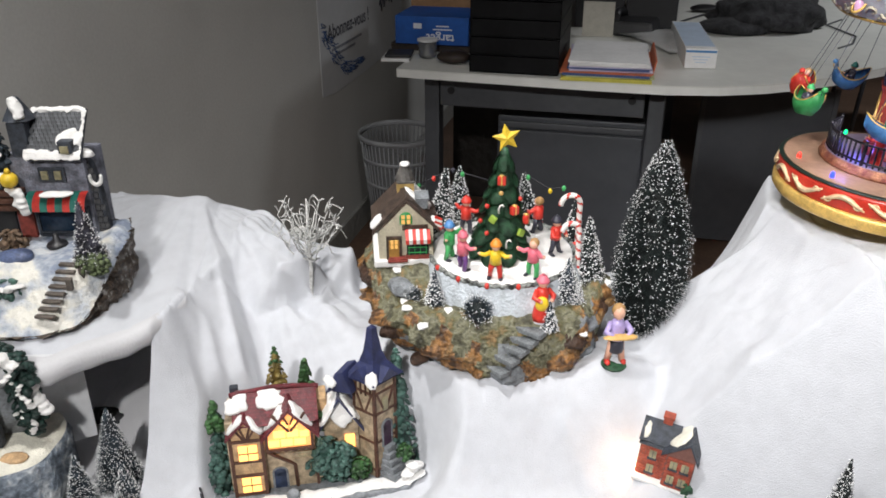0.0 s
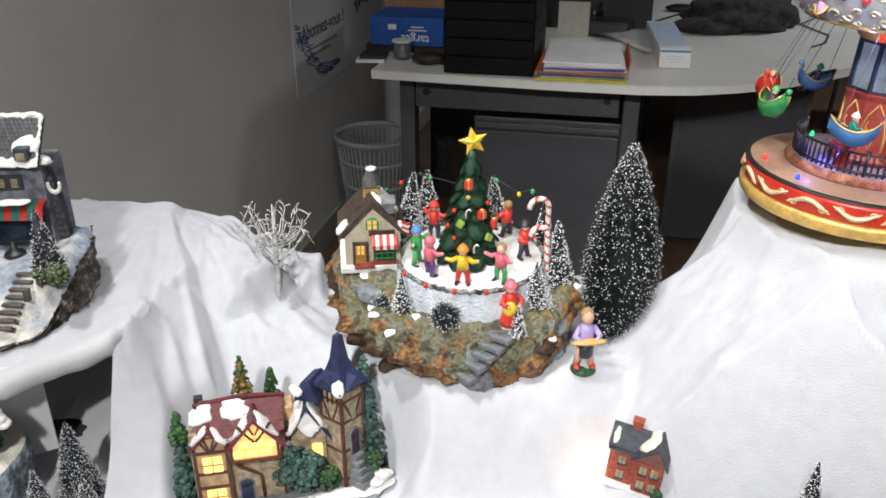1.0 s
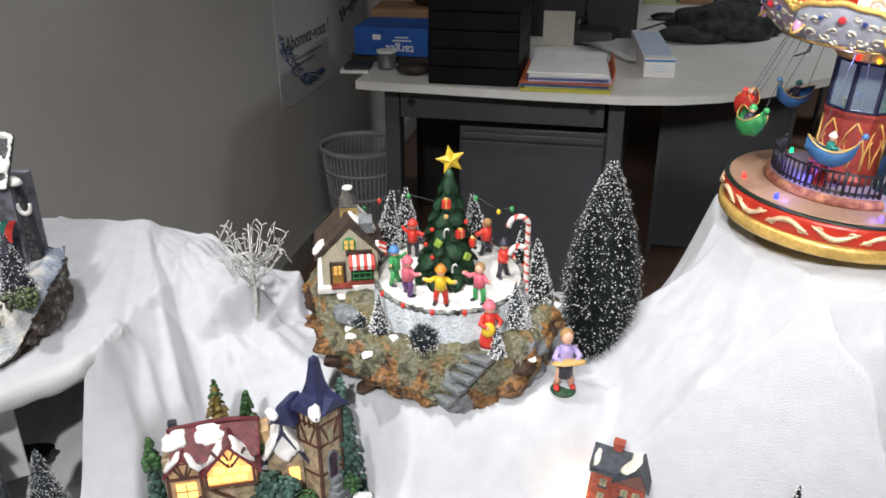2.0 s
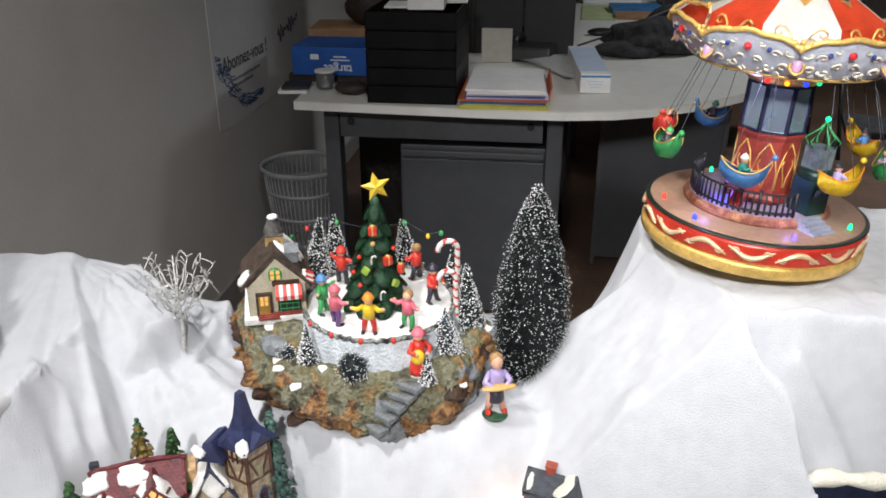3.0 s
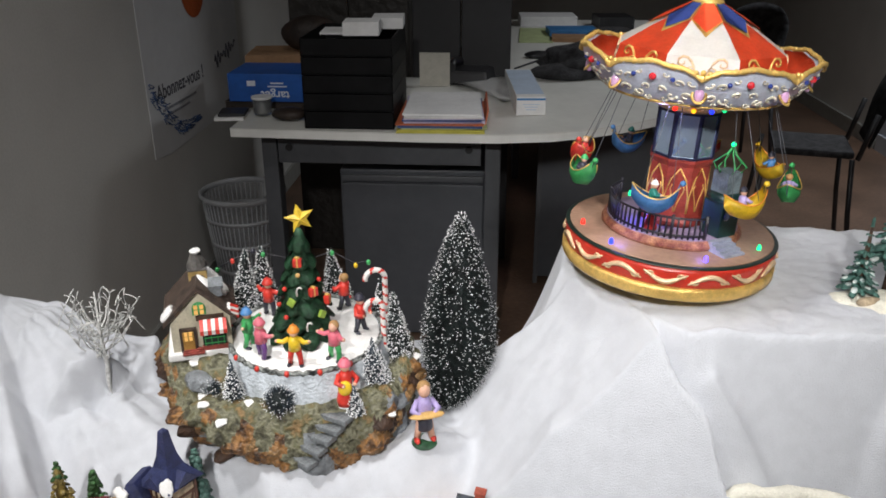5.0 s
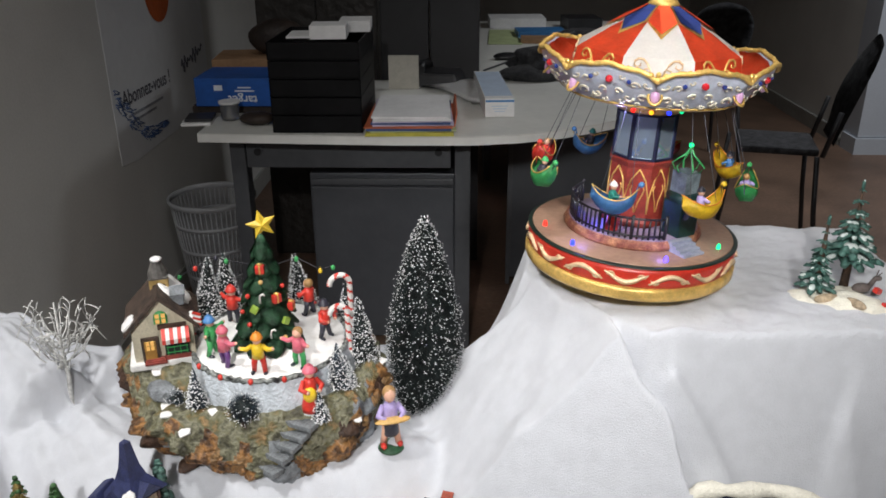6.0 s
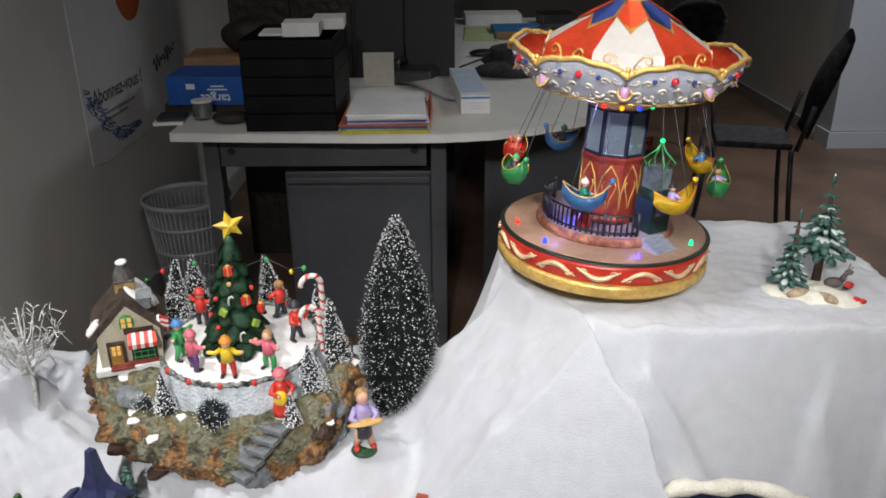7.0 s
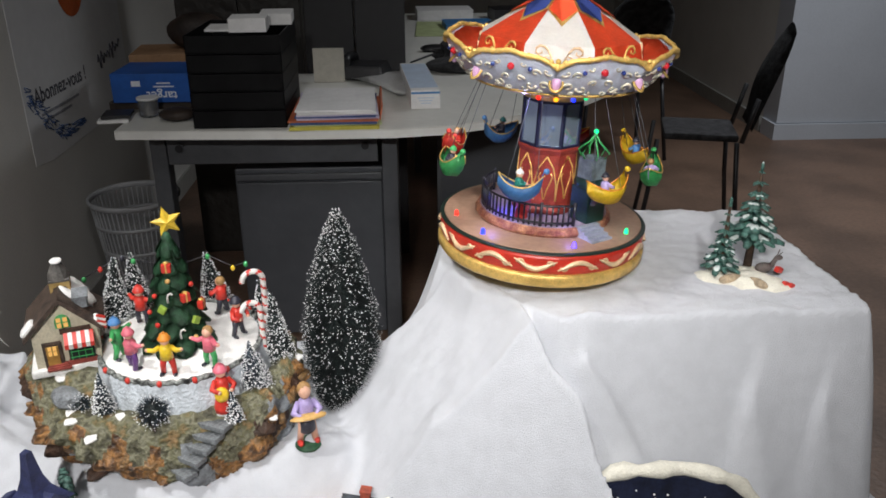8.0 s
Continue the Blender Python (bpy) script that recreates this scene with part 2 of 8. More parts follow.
def folds(x, y):
    z = 0.0
    for ax, ay, bx_, by, h, w in FOLDS:
        ex, ey = bx_ - ax, by - ay
        t = ((x - ax) * ex + (y - ay) * ey) / (ex * ex + ey * ey)
        if -0.3 < t < 1.3:
            tc = min(1, max(0, t))
            d = math.hypot(x - ax - tc * ex, y - ay - tc * ey) / (w * (0.55 + 0.6 * tc))
            z += 1.5 * h * math.exp(-abs(d) ** 1.4) * smooth01(-0.05, 0.25, t) * (1 - 0.3 * tc)
    for ax, ay, bx_, by, h, wl, ws in PLEATS:
        ex, ey = bx_ - ax, by - ay
        n = math.hypot(ex, ey)
        t = ((x - ax) * ex + (y - ay) * ey) / (n * n)
        if -0.25 < t < 1.25:
            d = ((x - ax) * ey - (y - ay) * ex) / n + 0.004 * math.sin(t * 5 + ax * 40)     # plus: to the short side
            d = d / ws if d < 0 else d / wl
            if abs(d) < 1:
                z += h * (1 - abs(d)) ** 1.15 * smooth01(-0.2, 0.35, t) * smooth01(1.25, 0.75, t)
    return z


def back_rise(x, y):
    return 0.055 * smooth01(0.895, 0.955, y) * smooth01(-0.31, -0.24, x) * smooth01(-0.108, -0.122, x)


def satin_edge(y):
    """Where the thin satin ends and the thick fleece begins."""
    return -0.118 - 0.58 * max(0.0, 0.90 - y) + 0.006 * math.sin(y * 60)


def cloth_height(x, y):
    # the ground: low in front, a step up to the music box
    w = smooth01(-0.12, 0.02, x)
    lo, hi = 0.69 * (1 - w) + 0.632 * w, 0.83 * (1 - w) + 0.722 * w
    w2 = smooth01(0.15, 0.30, x)
    lo, hi = lo + 0.02 * w2, hi + 0.0 * w2
    z = 0.664 + 0.10 * smooth01(lo, hi, y) - 0.012 * (1 - w)
    z += 0.020 * math.exp(-((x - 0.185) ** 2 + (y - 0.712) ** 2) / 0.0016)
    z += 0.038 * math.exp(-((x - 0.222) ** 2 + (y - 0.640) ** 2) / 0.0030)
    # the left box
    d = outside(LEFT_TOP, x, y)
    zl = 0.825 + 0.012 * smooth01(0.96, 1.06, y) if d <= 0 else 0.825 + 0.012 * smooth01(0.96, 1.06, y) - 0.135 * (1 - math.exp(-d / 0.13))
    if d > 0:
        zl -= 0.09 * smooth01(0.86, 0.70, y) * (1 - math.exp(-d / 0.06))
        ang = math.atan2(y - 0.80, x + 0.33)
        zl += 0.003 * smooth01(0, 0.07, d) * (abs(math.sin(ang * 5.0 + 3 * nz(x * 6, y * 6))) - 0.5)
    z = soft_max(z, zl)
    # the long fold beside the twig tree: a plane from the box to a crest, then a steep fall
    if d > 0:
        side = (x + 0.180) * 0.604 - (y - 0.885) * 0.797 + 0.003 * math.sin(y * 90)
        along = -(x + 0.180) * 0.797 - (y - 0.885) * 0.604
        if -0.10 < along < 0.14:
            crest = 0.824 - 0.84 * max(0.0, along) - 1.6 * max(0.0, -along - 0.005) - 0.5 * max(0.0, along - 0.09)
            reach = max(0.03, 0.11 - 0.79 * along)
            ridge = crest + (0.822 - crest) * min(1.0, -side / reach) if side < 0 else crest - 8.0 * side
            z = max(z, ridge - back_rise(x, y))
    # the right box
    d = outside(RIGHT_TOP, x, y)
    if d <= 0:
        zr = 0.945 - 0.004 * math.exp(d / 0.02)
    else:
        fan = math.sin((math.atan2(0.655 - y, x - 0.385) * 0.66 + 0.10) * 2 * math.pi)
        fold = math.asin(0.94 * fan) / 1.22 * smooth01(0.0, 0.06, d)
        side = smooth01(0.40, 0.36, x) * smooth01(0.60, 0.70, y)
        steep = 4.4 - 1.4 * side
        zr = 0.941 - d * steep * (1 + 0.22 * fold) - 0.004 * (1 - math.exp(-d / 0.01))
        zr += (0.016 * nz(x * 13, y * 13, 11.0) + 0.006 * nz(x * 30, y * 30, 12.0)) * smooth01(0.0, 0.05, d) * smooth01(0.30, 0.2, d)
        if x > 0.66:
            zr -= 8 * max(0.0, x - 0.70) * smooth01(0.66, 0.70, x)
    z = soft_max(z, zr, 0.03)
    # the cloth drawn out from the front corner: a tent of two planes with a sharp crest
    past = max(0.0, 0.006 * nz(x * 22, y * 22, 3.0) + ((x - 0.381) * 0.898 + (y - 0.620) * 0.440))       # beyond the fold that runs down the front
    tent = min(0.940 + 1.684 * (x - 0.381) + 2.271 * (y - 0.620) - 7.0 * past, 0.940 + 1.321 * (x - 0.381) + 0.255 * (y - 0.620), 0.945 - 2.2 * max(0.0, y - 0.745), 0.943)
    tent += 0.006 * nz(x * 13, y * 13, 11.0) + 0.003 * nz(x * 34, y * 34, 12.0)
    z = soft_max(z, tent, 0.026)
    z += folds(x, y) + back_rise(x, y)
    z -= 0.016 * smooth01(-0.02, -0.10, x) * smooth01(0.70, 0.66, y)
    flat = smooth01(1.30, 0.95, math.hypot((x + 0.136) / 0.125, (y - 0.690) / 0.062)) * smooth01(-0.262, -0.238, x)
    z = z * (1 - flat) + min(z, 0.641) * flat
    # soft crumples
    big = (0.0016 + 0.0024 * smooth01(-0.15, 0.0, x)) * nz(x * 14, y * 14, 1.7) + 0.0022 * nz(x * 33, y * 33, 4.1)
    # straight creases fanning out from the back corner of the left box
    px, py = x + 0.36, y - 1.10
    ang = math.atan2(py, px)
    saw = (ang * 3.4 + 0.55 * math.sin(ang * 4.3) + 0.3) % 1.0
    saw2 = (ang * 8.3 + 0.4 * math.sin(ang * 7.0)) % 1.0
    left = smooth01(-0.06, -0.16, x) * smooth01(0.02, 0.10, math.hypot(px, py)) * smooth01(0.70, 0.76, y)
    far = math.hypot(px, py)
    crease = left * far * (0.080 * (min(saw / 0.72, (1 - saw) / 0.28) - 0.5) + 0.022 * (abs(2 * saw2 - 1) - 0.5)) * (0.35 if outside(LEFT_TOP, x, y) < 0.0 else 1.0)
    z += big + crease
    w = smooth01(-0.012, 0.0, x - satin_edge(y))
    z += (0.0010 * nz(x * 150, y * 150, 2.0) + 0.0020 * nz(x * 62, y * 62, 6.0) + 0.0035) * w
    return z


def cloth_back(x):
    a = 1.075 - 0.115 * smooth01(-0.34, -0.10, x)
    return a - 0.10 * smooth01(0.24, 0.42, x) - 0.03 * smooth01(0.5, 0.72, x)


def build_cloth():
    x0, x1, nx, ny, nh = -0.80, 0.80, 560, 230, 14
    verts, faces, idx = [], [], {}
    for i in range(nx + 1):
        x = x0 + (x1 - x0) * i / nx
        yb = cloth_back(x) + 0.003 * nz(x * 9, 3.3)
        for j in range(ny + nh + 1):
            if j <= ny:
                y = 0.40 + (yb - 0.40) * j / ny
                z = cloth_height(x, y)
            else:
                k = (j - ny) / nh
                y = yb + 0.012 * min(1, k * 4) + 0.012 * k * nz(x * 30, k * 3)
                z = cloth_height(x, yb) - 0.004 - 0.40 * k
            # leave the front of the left box open
            if j <= ny and x < -0.306 and outside(LEFT_TOP, x, y) > 0.001 and y < 0.9:
                continue
            idx[i, j] = len(verts)
            verts.append((x, y, max(z, 0.12)))
    for i in range(nx):
        for j in range(ny + nh):
            q = [(i, j), (i + 1, j), (i + 1, j + 1), (i, j + 1)]
            if all(k in idx for k in q):
                faces.append([idx[k] for k in q])
    me = bpy.data.meshes.new("snow_cloth")
    me.from_pydata(verts, [], faces)
    me.polygons.foreach_set("use_smooth", [True] * len(faces))
    me.materials.append(m_fleece)
    return tagged(new("snow_cloth", me), "white fleece snow cloth draped over display boxes", "snow cloth", kind="structure")


build_cloth()


def build_low_cloth():
    """The cloth on the low shelf, under and before the left box."""
    verts, faces = [], []
    nx, ny = 190, 150
    for i in range(nx + 1):
        for j in range(ny + 1):
            x, y = -0.80 + 0.53 * i / nx, 0.40 + 0.62 * j / ny
            z = 0.672 + 0.010 * nz(x * 12, y * 12, 5.0) + 0.004 * nz(x * 30, y * 30, 5.0)
            # a tongue of the upper cloth, drawn in under the box
            edge = -0.281 - 0.127 * smooth01(0.665, 0.80, y) ** 0.8
            z += (0.010 * smooth01(-0.003, 0.003, x - edge) + 0.034 * smooth01(0.0, 0.09, x - edge)) * smooth01(0.655, 0.685, y)
            verts.append((x, y, z))
    for i in range(nx):
        for j in range(ny):
            a = i * (ny + 1) + j
            faces.append((a, a + ny + 1, a + ny + 2, a + 1))
    me = bpy.data.meshes.new("shelf_cloth")
    me.from_pydata(verts, [], faces)
    me.polygons.foreach_set("use_smooth", [True] * len(faces))
    me.materials.append(m_satin)
    return tagged(new("shelf_cloth", me), "white cloth lying on the low display shelf", "snow cloth", kind="structure")


build_low_cloth()
# rolled hem of the cloth along the open front of the box
bm = B()
edge = []
for (ax, ay), (bx_, by) in zip(LEFT_TOP[:4], LEFT_TOP[1:5]):
    for i in range(14):
        t = i / 14
        edge.append((ax + (bx_ - ax) * t, ay + (by - ay) * t))
rows_ = []
for i, (x, y) in enumerate(edge):
    w = 0.0025 * nz(i * 0.35, 2.2)
    z = 0.826 + 0.003 * nz(i * 0.2, 7.1)
    rows_.append([bm.verts.new((x + k[0] * 0.25, y - k[0], z + k[1] + (w if k[1] < -0.01 else 0))) for k in ((-0.012, 0.0005), (0.0, 0.0012), (0.006, -0.002), (0.009, -0.008), (0.009, -0.016), (0.005, -0.0225), (-0.003, -0.023), (-0.012, -0.015))])
for a, b in zip(rows_, rows_[1:]):
    for j in range(7):
        bm.faces.new((a[j], b[j], b[j + 1], a[j + 1])).smooth = True
thing("cloth_hem", "rolled hem of the white snow cloth", "snow cloth", None, bm, m_satin, kind="structure")
# the box under the left part of the cloth: top board, front leg board, back
box = thing("display_box", "white board box open at the front under the cloth", "display box")
bm = B()
slab(bm, [(x * 0.985 - 0.008, y + 0.006) for x, y in LEFT_TOP], 0.802, 0.818, bev=0.002)
part("top_board", bm, m_board, box)
bm = B()
bx(bm, 0.115, 0.010, 0.105, -0.431, 0.684, 0.7495, rz=28, bev=0.0015)
part("leg_board", bm, m_board, box)
bm = B()
bx(bm, 0.55, 0.014, 0.13, -0.57, 0.93, 0.738, bev=0.0015)
part("back_board", bm, m_board, box)
# the shelf that carries it all
bm = B()
bx(bm, 1.40, 0.62, 0.04, -0.06, 0.71, 0.62, bev=0.003)
thing("display_shelf", "white display shelf under the snow cloth", "shelf", None, bm, m_board, kind="structure")
bm = B()
bx(bm, 0.24, 0.17, 0.28, 0.545, 0.715, 0.78, bev=0.004)
thing("display_block", "white box under the snow cloth", "display box", None, bm, m_board, kind="structure")
for sx, sy in ((-0.70, 0.45), (0.58, 0.45), (-0.70, 0.97), (0.58, 0.97)):
    bm = B()
    bx(bm, 0.05, 0.05, 0.60, sx, sy, 0.30, bev=0.003)
    thing("shelf_leg", "white wooden leg of the display shelf", "shelf", None, bm, m_board, kind="structure")

# ---- the office: desk and what stands on and under it ----
def at(u, v, z, rz=0.0):
    return ROOM @ pose(u, v, z, 0, 0, rz)


m_bin = mat("grey_plastic_mesh", (0.42, 0.43, 0.45), 0.45, var=0.06, scale=10)
m_blue_box = mat("blue_print", (0.012, 0.10, 0.42), 0.5, var=0.12, scale=10, bump=0.03)
m_card = mat("cardboard", (0.36, 0.21, 0.11), 0.85, var=0.12, scale=14)
m_ink_white = mat("white_ink", (0.75, 0.78, 0.85), 0.6, var=0.05)
m_ink_dark = mat("dark_ink", (0.10, 0.10, 0.12), 0.6, var=0.1)
m_yellow_paper = mat("yellow_card", (0.62, 0.56, 0.10), 0.7, var=0.08, scale=20)
m_blue_card = mat("blue_card", (0.06, 0.11, 0.30), 0.6, var=0.1, scale=20)
m_orange_card = mat("orange_card", (0.60, 0.16, 0.07), 0.6, var=0.1, scale=20)
m_lilac = mat("lilac_paper", (0.62, 0.58, 0.74), 0.8, var=0.05, scale=20)
m_lightblue = mat("light_blue_card", (0.50, 0.60, 0.74), 0.6, var=0.05, scale=20)
m_folder_blue = mat("blue_folder", (0.05, 0.22, 0.50), 0.45, var=0.08, scale=12)
m_green_paper = mat("green_paper", (0.50, 0.58, 0.30), 0.7, var=0.08, scale=12)
m_dark_brown = mat("dark_brown_leather", (0.035, 0.022, 0.016), 0.6, var=0.25, scale=12, bump=0.2)
m_screen = mat("dark_grey_screen", (0.022, 0.022, 0.025), 0.55, var=0.10, scale=4, bump=0.02)
m_tray_black = mat("black_tray", (0.008, 0.008, 0.009), 0.5, var=0.2, scale=10, bump=0.02, spec=0.15)
m_clear = bpy.data.materials.new("clear_glass")
m_clear.use_nodes = True
m_clear.node_tree.nodes["Principled BSDF"].inputs["Transmission Weight"].default_value = 0.9
m_clear.node_tree.nodes["Principled BSDF"].inputs["Roughness"].default_value = 0.08

DESK = [(0.0, 0.03), (0.30, 0.012), (0.55, 0.0), (0.76, 0.0), (0.90, 0.025), (1.02, 0.075), (1.14, 0.15), (1.26, 0.25), (1.38, 0.37), (1.50, 0.52), (1.58, 0.70),
        (1.60, 0.95), (1.60, 2.60), (0.80, 2.60), (0.80, 0.82), (0.0, 0.82)]
desk = thing("desk", "white office desk with a curved front and grey steel frame", "desk", ROOM)
bm = B()
slab(bm, DESK, 0.705, 0.7265)
part("desk_core", bm, m_desk_edge, desk, "pale edge band")
bm = B()
slab(bm, [(u * 1.0, v) for u, v in DESK], 0.7267, 0.730)
part("desktop", bm, m_desk_white, desk)
bm = B()
bx(bm, 0.60, 0.02, 0.085, 0.41, 0.125, 0.648, bev=0.003)
for u in (0.145, 0.675):
    cy(bm, 0.015, 0.015, 0.006, u, 0.116, 0.655, 90, 0, 0, seg=20)
part("front_rail", bm, m_grey_steel, desk)
for u in (0.145, 0.675):
    bm = B()
    cy(bm, 0.011, 0.011, 0.006, u, 0.112, 0.655, 90, 0, 0, seg=16)
    part("cable_hole", bm, m_black, desk, "round black cable hole")
for u, v, d in ((0.082, 0.150, 0.06), (0.745, 0.37, 0.5)):
    bm = B()
    bx(bm, 0.046, d, 0.70, u, v, 0.352, bev=0.004)
    part("leg", bm, m_grey_steel, desk)
bm = B()
bx(bm, 0.034, 0.6, 0.70, 1.5, 1.9, 0.352, bev=0.004)
part("leg", bm, m_grey_steel, desk)
bm = B()
bx(bm, 0.034, 0.6, 0.70, 0.86, 2.2, 0.352, bev=0.004)
part("leg", bm, m_grey_steel, desk)

ped = thing("drawer_pedestal", "dark grey metal cabinet under the desk", "cabinet", ROOM)
bm = B()
bx(bm, 0.45, 0.50, 0.56, 0.50, 0.45, 0.283, bev=0.004)
part("body", bm, m_grey_panel, ped)
bm = B()
bx(bm, 0.435, 0.014, 0.515, 0.50, 0.192, 0.265, bev=0.003)
part("door", bm, m_grey_panel, ped)
bm = B()
bx(bm, 0.435, 0.014, 0.020, 0.50, 0.190, 0.540, bev=0.003)
part("handle_strip", bm, m_grey_steel, ped, "pale grey grip strip")

# dark panel under the right part of the desk
mp_ = thing("modesty_panel", "dark grey panel standing under the desk", "panel", ROOM)
bm = B()
bx(bm, 0.40, 0.016, 0.56, 1.12, 0.62, 0.31, bev=0.002)
part("sheet", bm, m_grey_panel, mp_)
for u in (0.912, 1.328):
    bm = B()
    bx(bm, 0.016, 0.022, 0.60, u, 0.62, 0.302, bev=0.002)
    part("post", bm, m_grey_steel, mp_)

# waste basket of upright ribs
wb = thing("waste_basket", "grey plastic waste basket with slatted sides on the floor", "waste basket", at(-0.125, 0.46, 0))
bm = B()
lathe(bm, [(0.143, 0.385), (0.15, 0.392), (0.15, 0.402), (0.143, 0.405), (0.139, 0.398), (0.139, 0.385), (0.143, 0.385)], 40)
part("rim", bm, m_bin, wb)
bm = B()
lathe(bm, [(0.0, 0.004), (0.100, 0.004), (0.106, 0.02), (0.104, 0.06), (0.100, 0.06), (0.098, 0.012), (0.0, 0.012)], 40)
part("foot", bm, m_bin, wb)
for z, r in ((0.12, 0.1125), (0.22, 0.1235), (0.31, 0.1335)):
    bm = B()
    lathe(bm, [(r - 0.002, z), (r + 0.001, z), (r + 0.002, z + 0.012), (r - 0.001, z + 0.012), (r - 0.002, z)], 40)
    part("band", bm, m_bin, wb)
for k in range(52):
    bm = B()
    a = 2 * math.pi * k / 52
    tube(bm, [(0.105 * math.cos(a), 0.105 * math.sin(a), 0.05), (0.1405 * math.cos(a), 0.1405 * math.sin(a), 0.388)], 0.0020, 4)
    part("rib", bm, m_bin, wb)

m_bin_film = mat("grey_plastic_film", (0.42, 0.43, 0.45), 0.45, var=0.06, scale=10)
m_bin_film.node_tree.nodes["Principled BSDF"].inputs["Alpha"].default_value = 0.35
bm = B()
lathe(bm, [(0.1015, 0.05), (0.1370, 0.388)], 52)
part("inner_wall", bm, m_bin_film, wb, "thin translucent wall")
# copy-paper box with its print upside down
cb = thing("paper_box", "blue copy-paper box on a brown carton", "box", at(0.047, 0.36, 0.755, 0))
bm = B()
bx(bm, 0.235, 0.20, 0.085, 0, 0, 0.0435, bev=0.002)
part("body", bm, m_blue_box, cb)


def words(name, text, size, m, material, parent=None, bold=0.0, tilt=0.0):
    cu = bpy.data.curves.new(name, "FONT")
    cu.body, cu.size, cu.align_x, cu.align_y, cu.extrude, cu.offset, cu.shear = text, size, "CENTER", "CENTER", 0.0003, bold, tilt
    tmp = bpy.data.objects.new(name, cu)
    scene.collection.objects.link(tmp)
    me = bpy.data.meshes.new_from_object(tmp.evaluated_get(bpy.context.evaluated_depsgraph_get()))
    bpy.data.objects.remove(tmp)
    me.materials.clear()
    me.materials.append(material)
    ob = new(name, me)
    ob.parent = parent
    ob.matrix_local = m
    return ob


words("print", "target", 0.037, pose(0.028, -0.1008, 0.022, 90, 180, 0), m_ink_white, cb, 0.0006)
bm = B()
bx(bm, 0.026, 0.001, 0.016, -0.045, -0.1006, 0.057)
for i in range(2):
    bar = B()
    bx(bar, 0.060 - 0.02 * i, 0.001, 0.004, 0.035, -0.1006, 0.048 + 0.010 * i)
    part("print_bar", bar, m_ink_white, cb)
part("print_bar", bm, m_ink_white, cb)
bm = B()
bx(bm, 0.30, 0.22, 0.13, 0, 0, 0.065, bev=0.002)
thing("carton", "brown cardboard carton standing behind the blue box", "box", at(0.06, 0.60, 0.73, 6), bm, m_card)
bm = B()
bx(bm, 0.30, 0.19, 0.023, 0, 0, 0.0125, bev=0.003)
thing("wooden_block", "dark brown block carrying the paper box", "block", at(0.06, 0.37, 0.7305), bm, m_dark_brown)
bm = B()
ball(bm, 0.09, 0, 0, 0.075, 1.0, 0.7, 0.85, 3, lump=0.15, freq=12)
thing("handbag", "dark brown leather bag on the desk", "bag", at(0.08, 0.74, 0.73), bm, m_dark_brown)
bm = B()
ball(bm, 0.085, 0, 0, 0.055, 1.2, 0.7, 0.68, 3, lump=0.15, freq=14)
thing("handbag", "dark brown soft bag on the carton", "bag", at(0.12, 0.60, 0.8605), bm, m_dark_brown)
# notebooks, a clear cup, a mouse-like dark case
for i, (u, v, w, d, mm, lab) in enumerate(((-0.035, 0.16, 0.085, 0.10, m_paper, "white notepad lying on the desk"), (-0.03, 0.165, 0.078, 0.085, m_screen, "dark booklet lying on a notepad"))):
    bm = B()
    bx(bm, w, d, 0.009, 0, 0, 0.0047, bev=0.001)
    thing("notebook", lab, "notebook", at(u, v, 0.7303 + 0.0096 * i, 8), bm, mm)
cup = thing("glass_jar", "small clear glass jar with a white lid on the desk", "jar", at(0.052, 0.19, 0.7305))
bm = B()
lathe(bm, [(0.0, 0.002), (0.024, 0.002), (0.027, 0.008), (0.028, 0.05), (0.026, 0.05), (0.024, 0.01), (0, 0.008)], 24)
part("jar", bm, m_clear, cup)
bm = B()
cy(bm, 0.031, 0.031, 0.007, 0, 0, 0.0505, seg=24)
part("lid", bm, m_paper, cup, "white lid")
bm = B()
ball(bm, 0.04, 0, 0, 0.018, 1.3, 1.0, 0.48, 3)
thing("leather_case", "small dark brown case on the desk", "case", at(0.145, 0.14, 0.7305), bm, m_dark_brown)

# stack of black letter trays
trays = thing("letter_trays", "stack of black plastic letter trays on the desk", "letter tray", at(0.341, 0.20, 0.7305))
for k in range(5):
    z = 0.050 * k
    bm = B()
    bx(bm, 0.252, 0.33, 0.004, 0, 0, z + 0.003)
    for s in (-1, 1):
        bx(bm, 0.004, 0.33, 0.046, s * 0.124, 0, z + 0.026)
    bx(bm, 0.252, 0.004, 0.046, 0, 0.163, z + 0.026)
    bx(bm, 0.252, 0.004, 0.0455, 0, -0.163, z + 0.0250)
    part("tray", bm, m_tray_black, trays)
for u, v, w, d, h, z, lab in ((0.378, 0.10, 0.098, 0.10, 0.036, 0.984, "small white carton on the letter trays"), (0.30, 0.13, 0.08, 0.12, 0.006, 0.984, "white card lying on the letter trays"),
                              (0.43, 0.26, 0.09, 0.13, 0.03, 0.984, "small white carton on the letter trays")):
    bm = B()
    bx(bm, w, d, h, 0, 0, h / 2 + 0.0005, bev=0.001)
    thing("small_carton", lab, "box", at(u, v, z, 4), bm, m_paper)

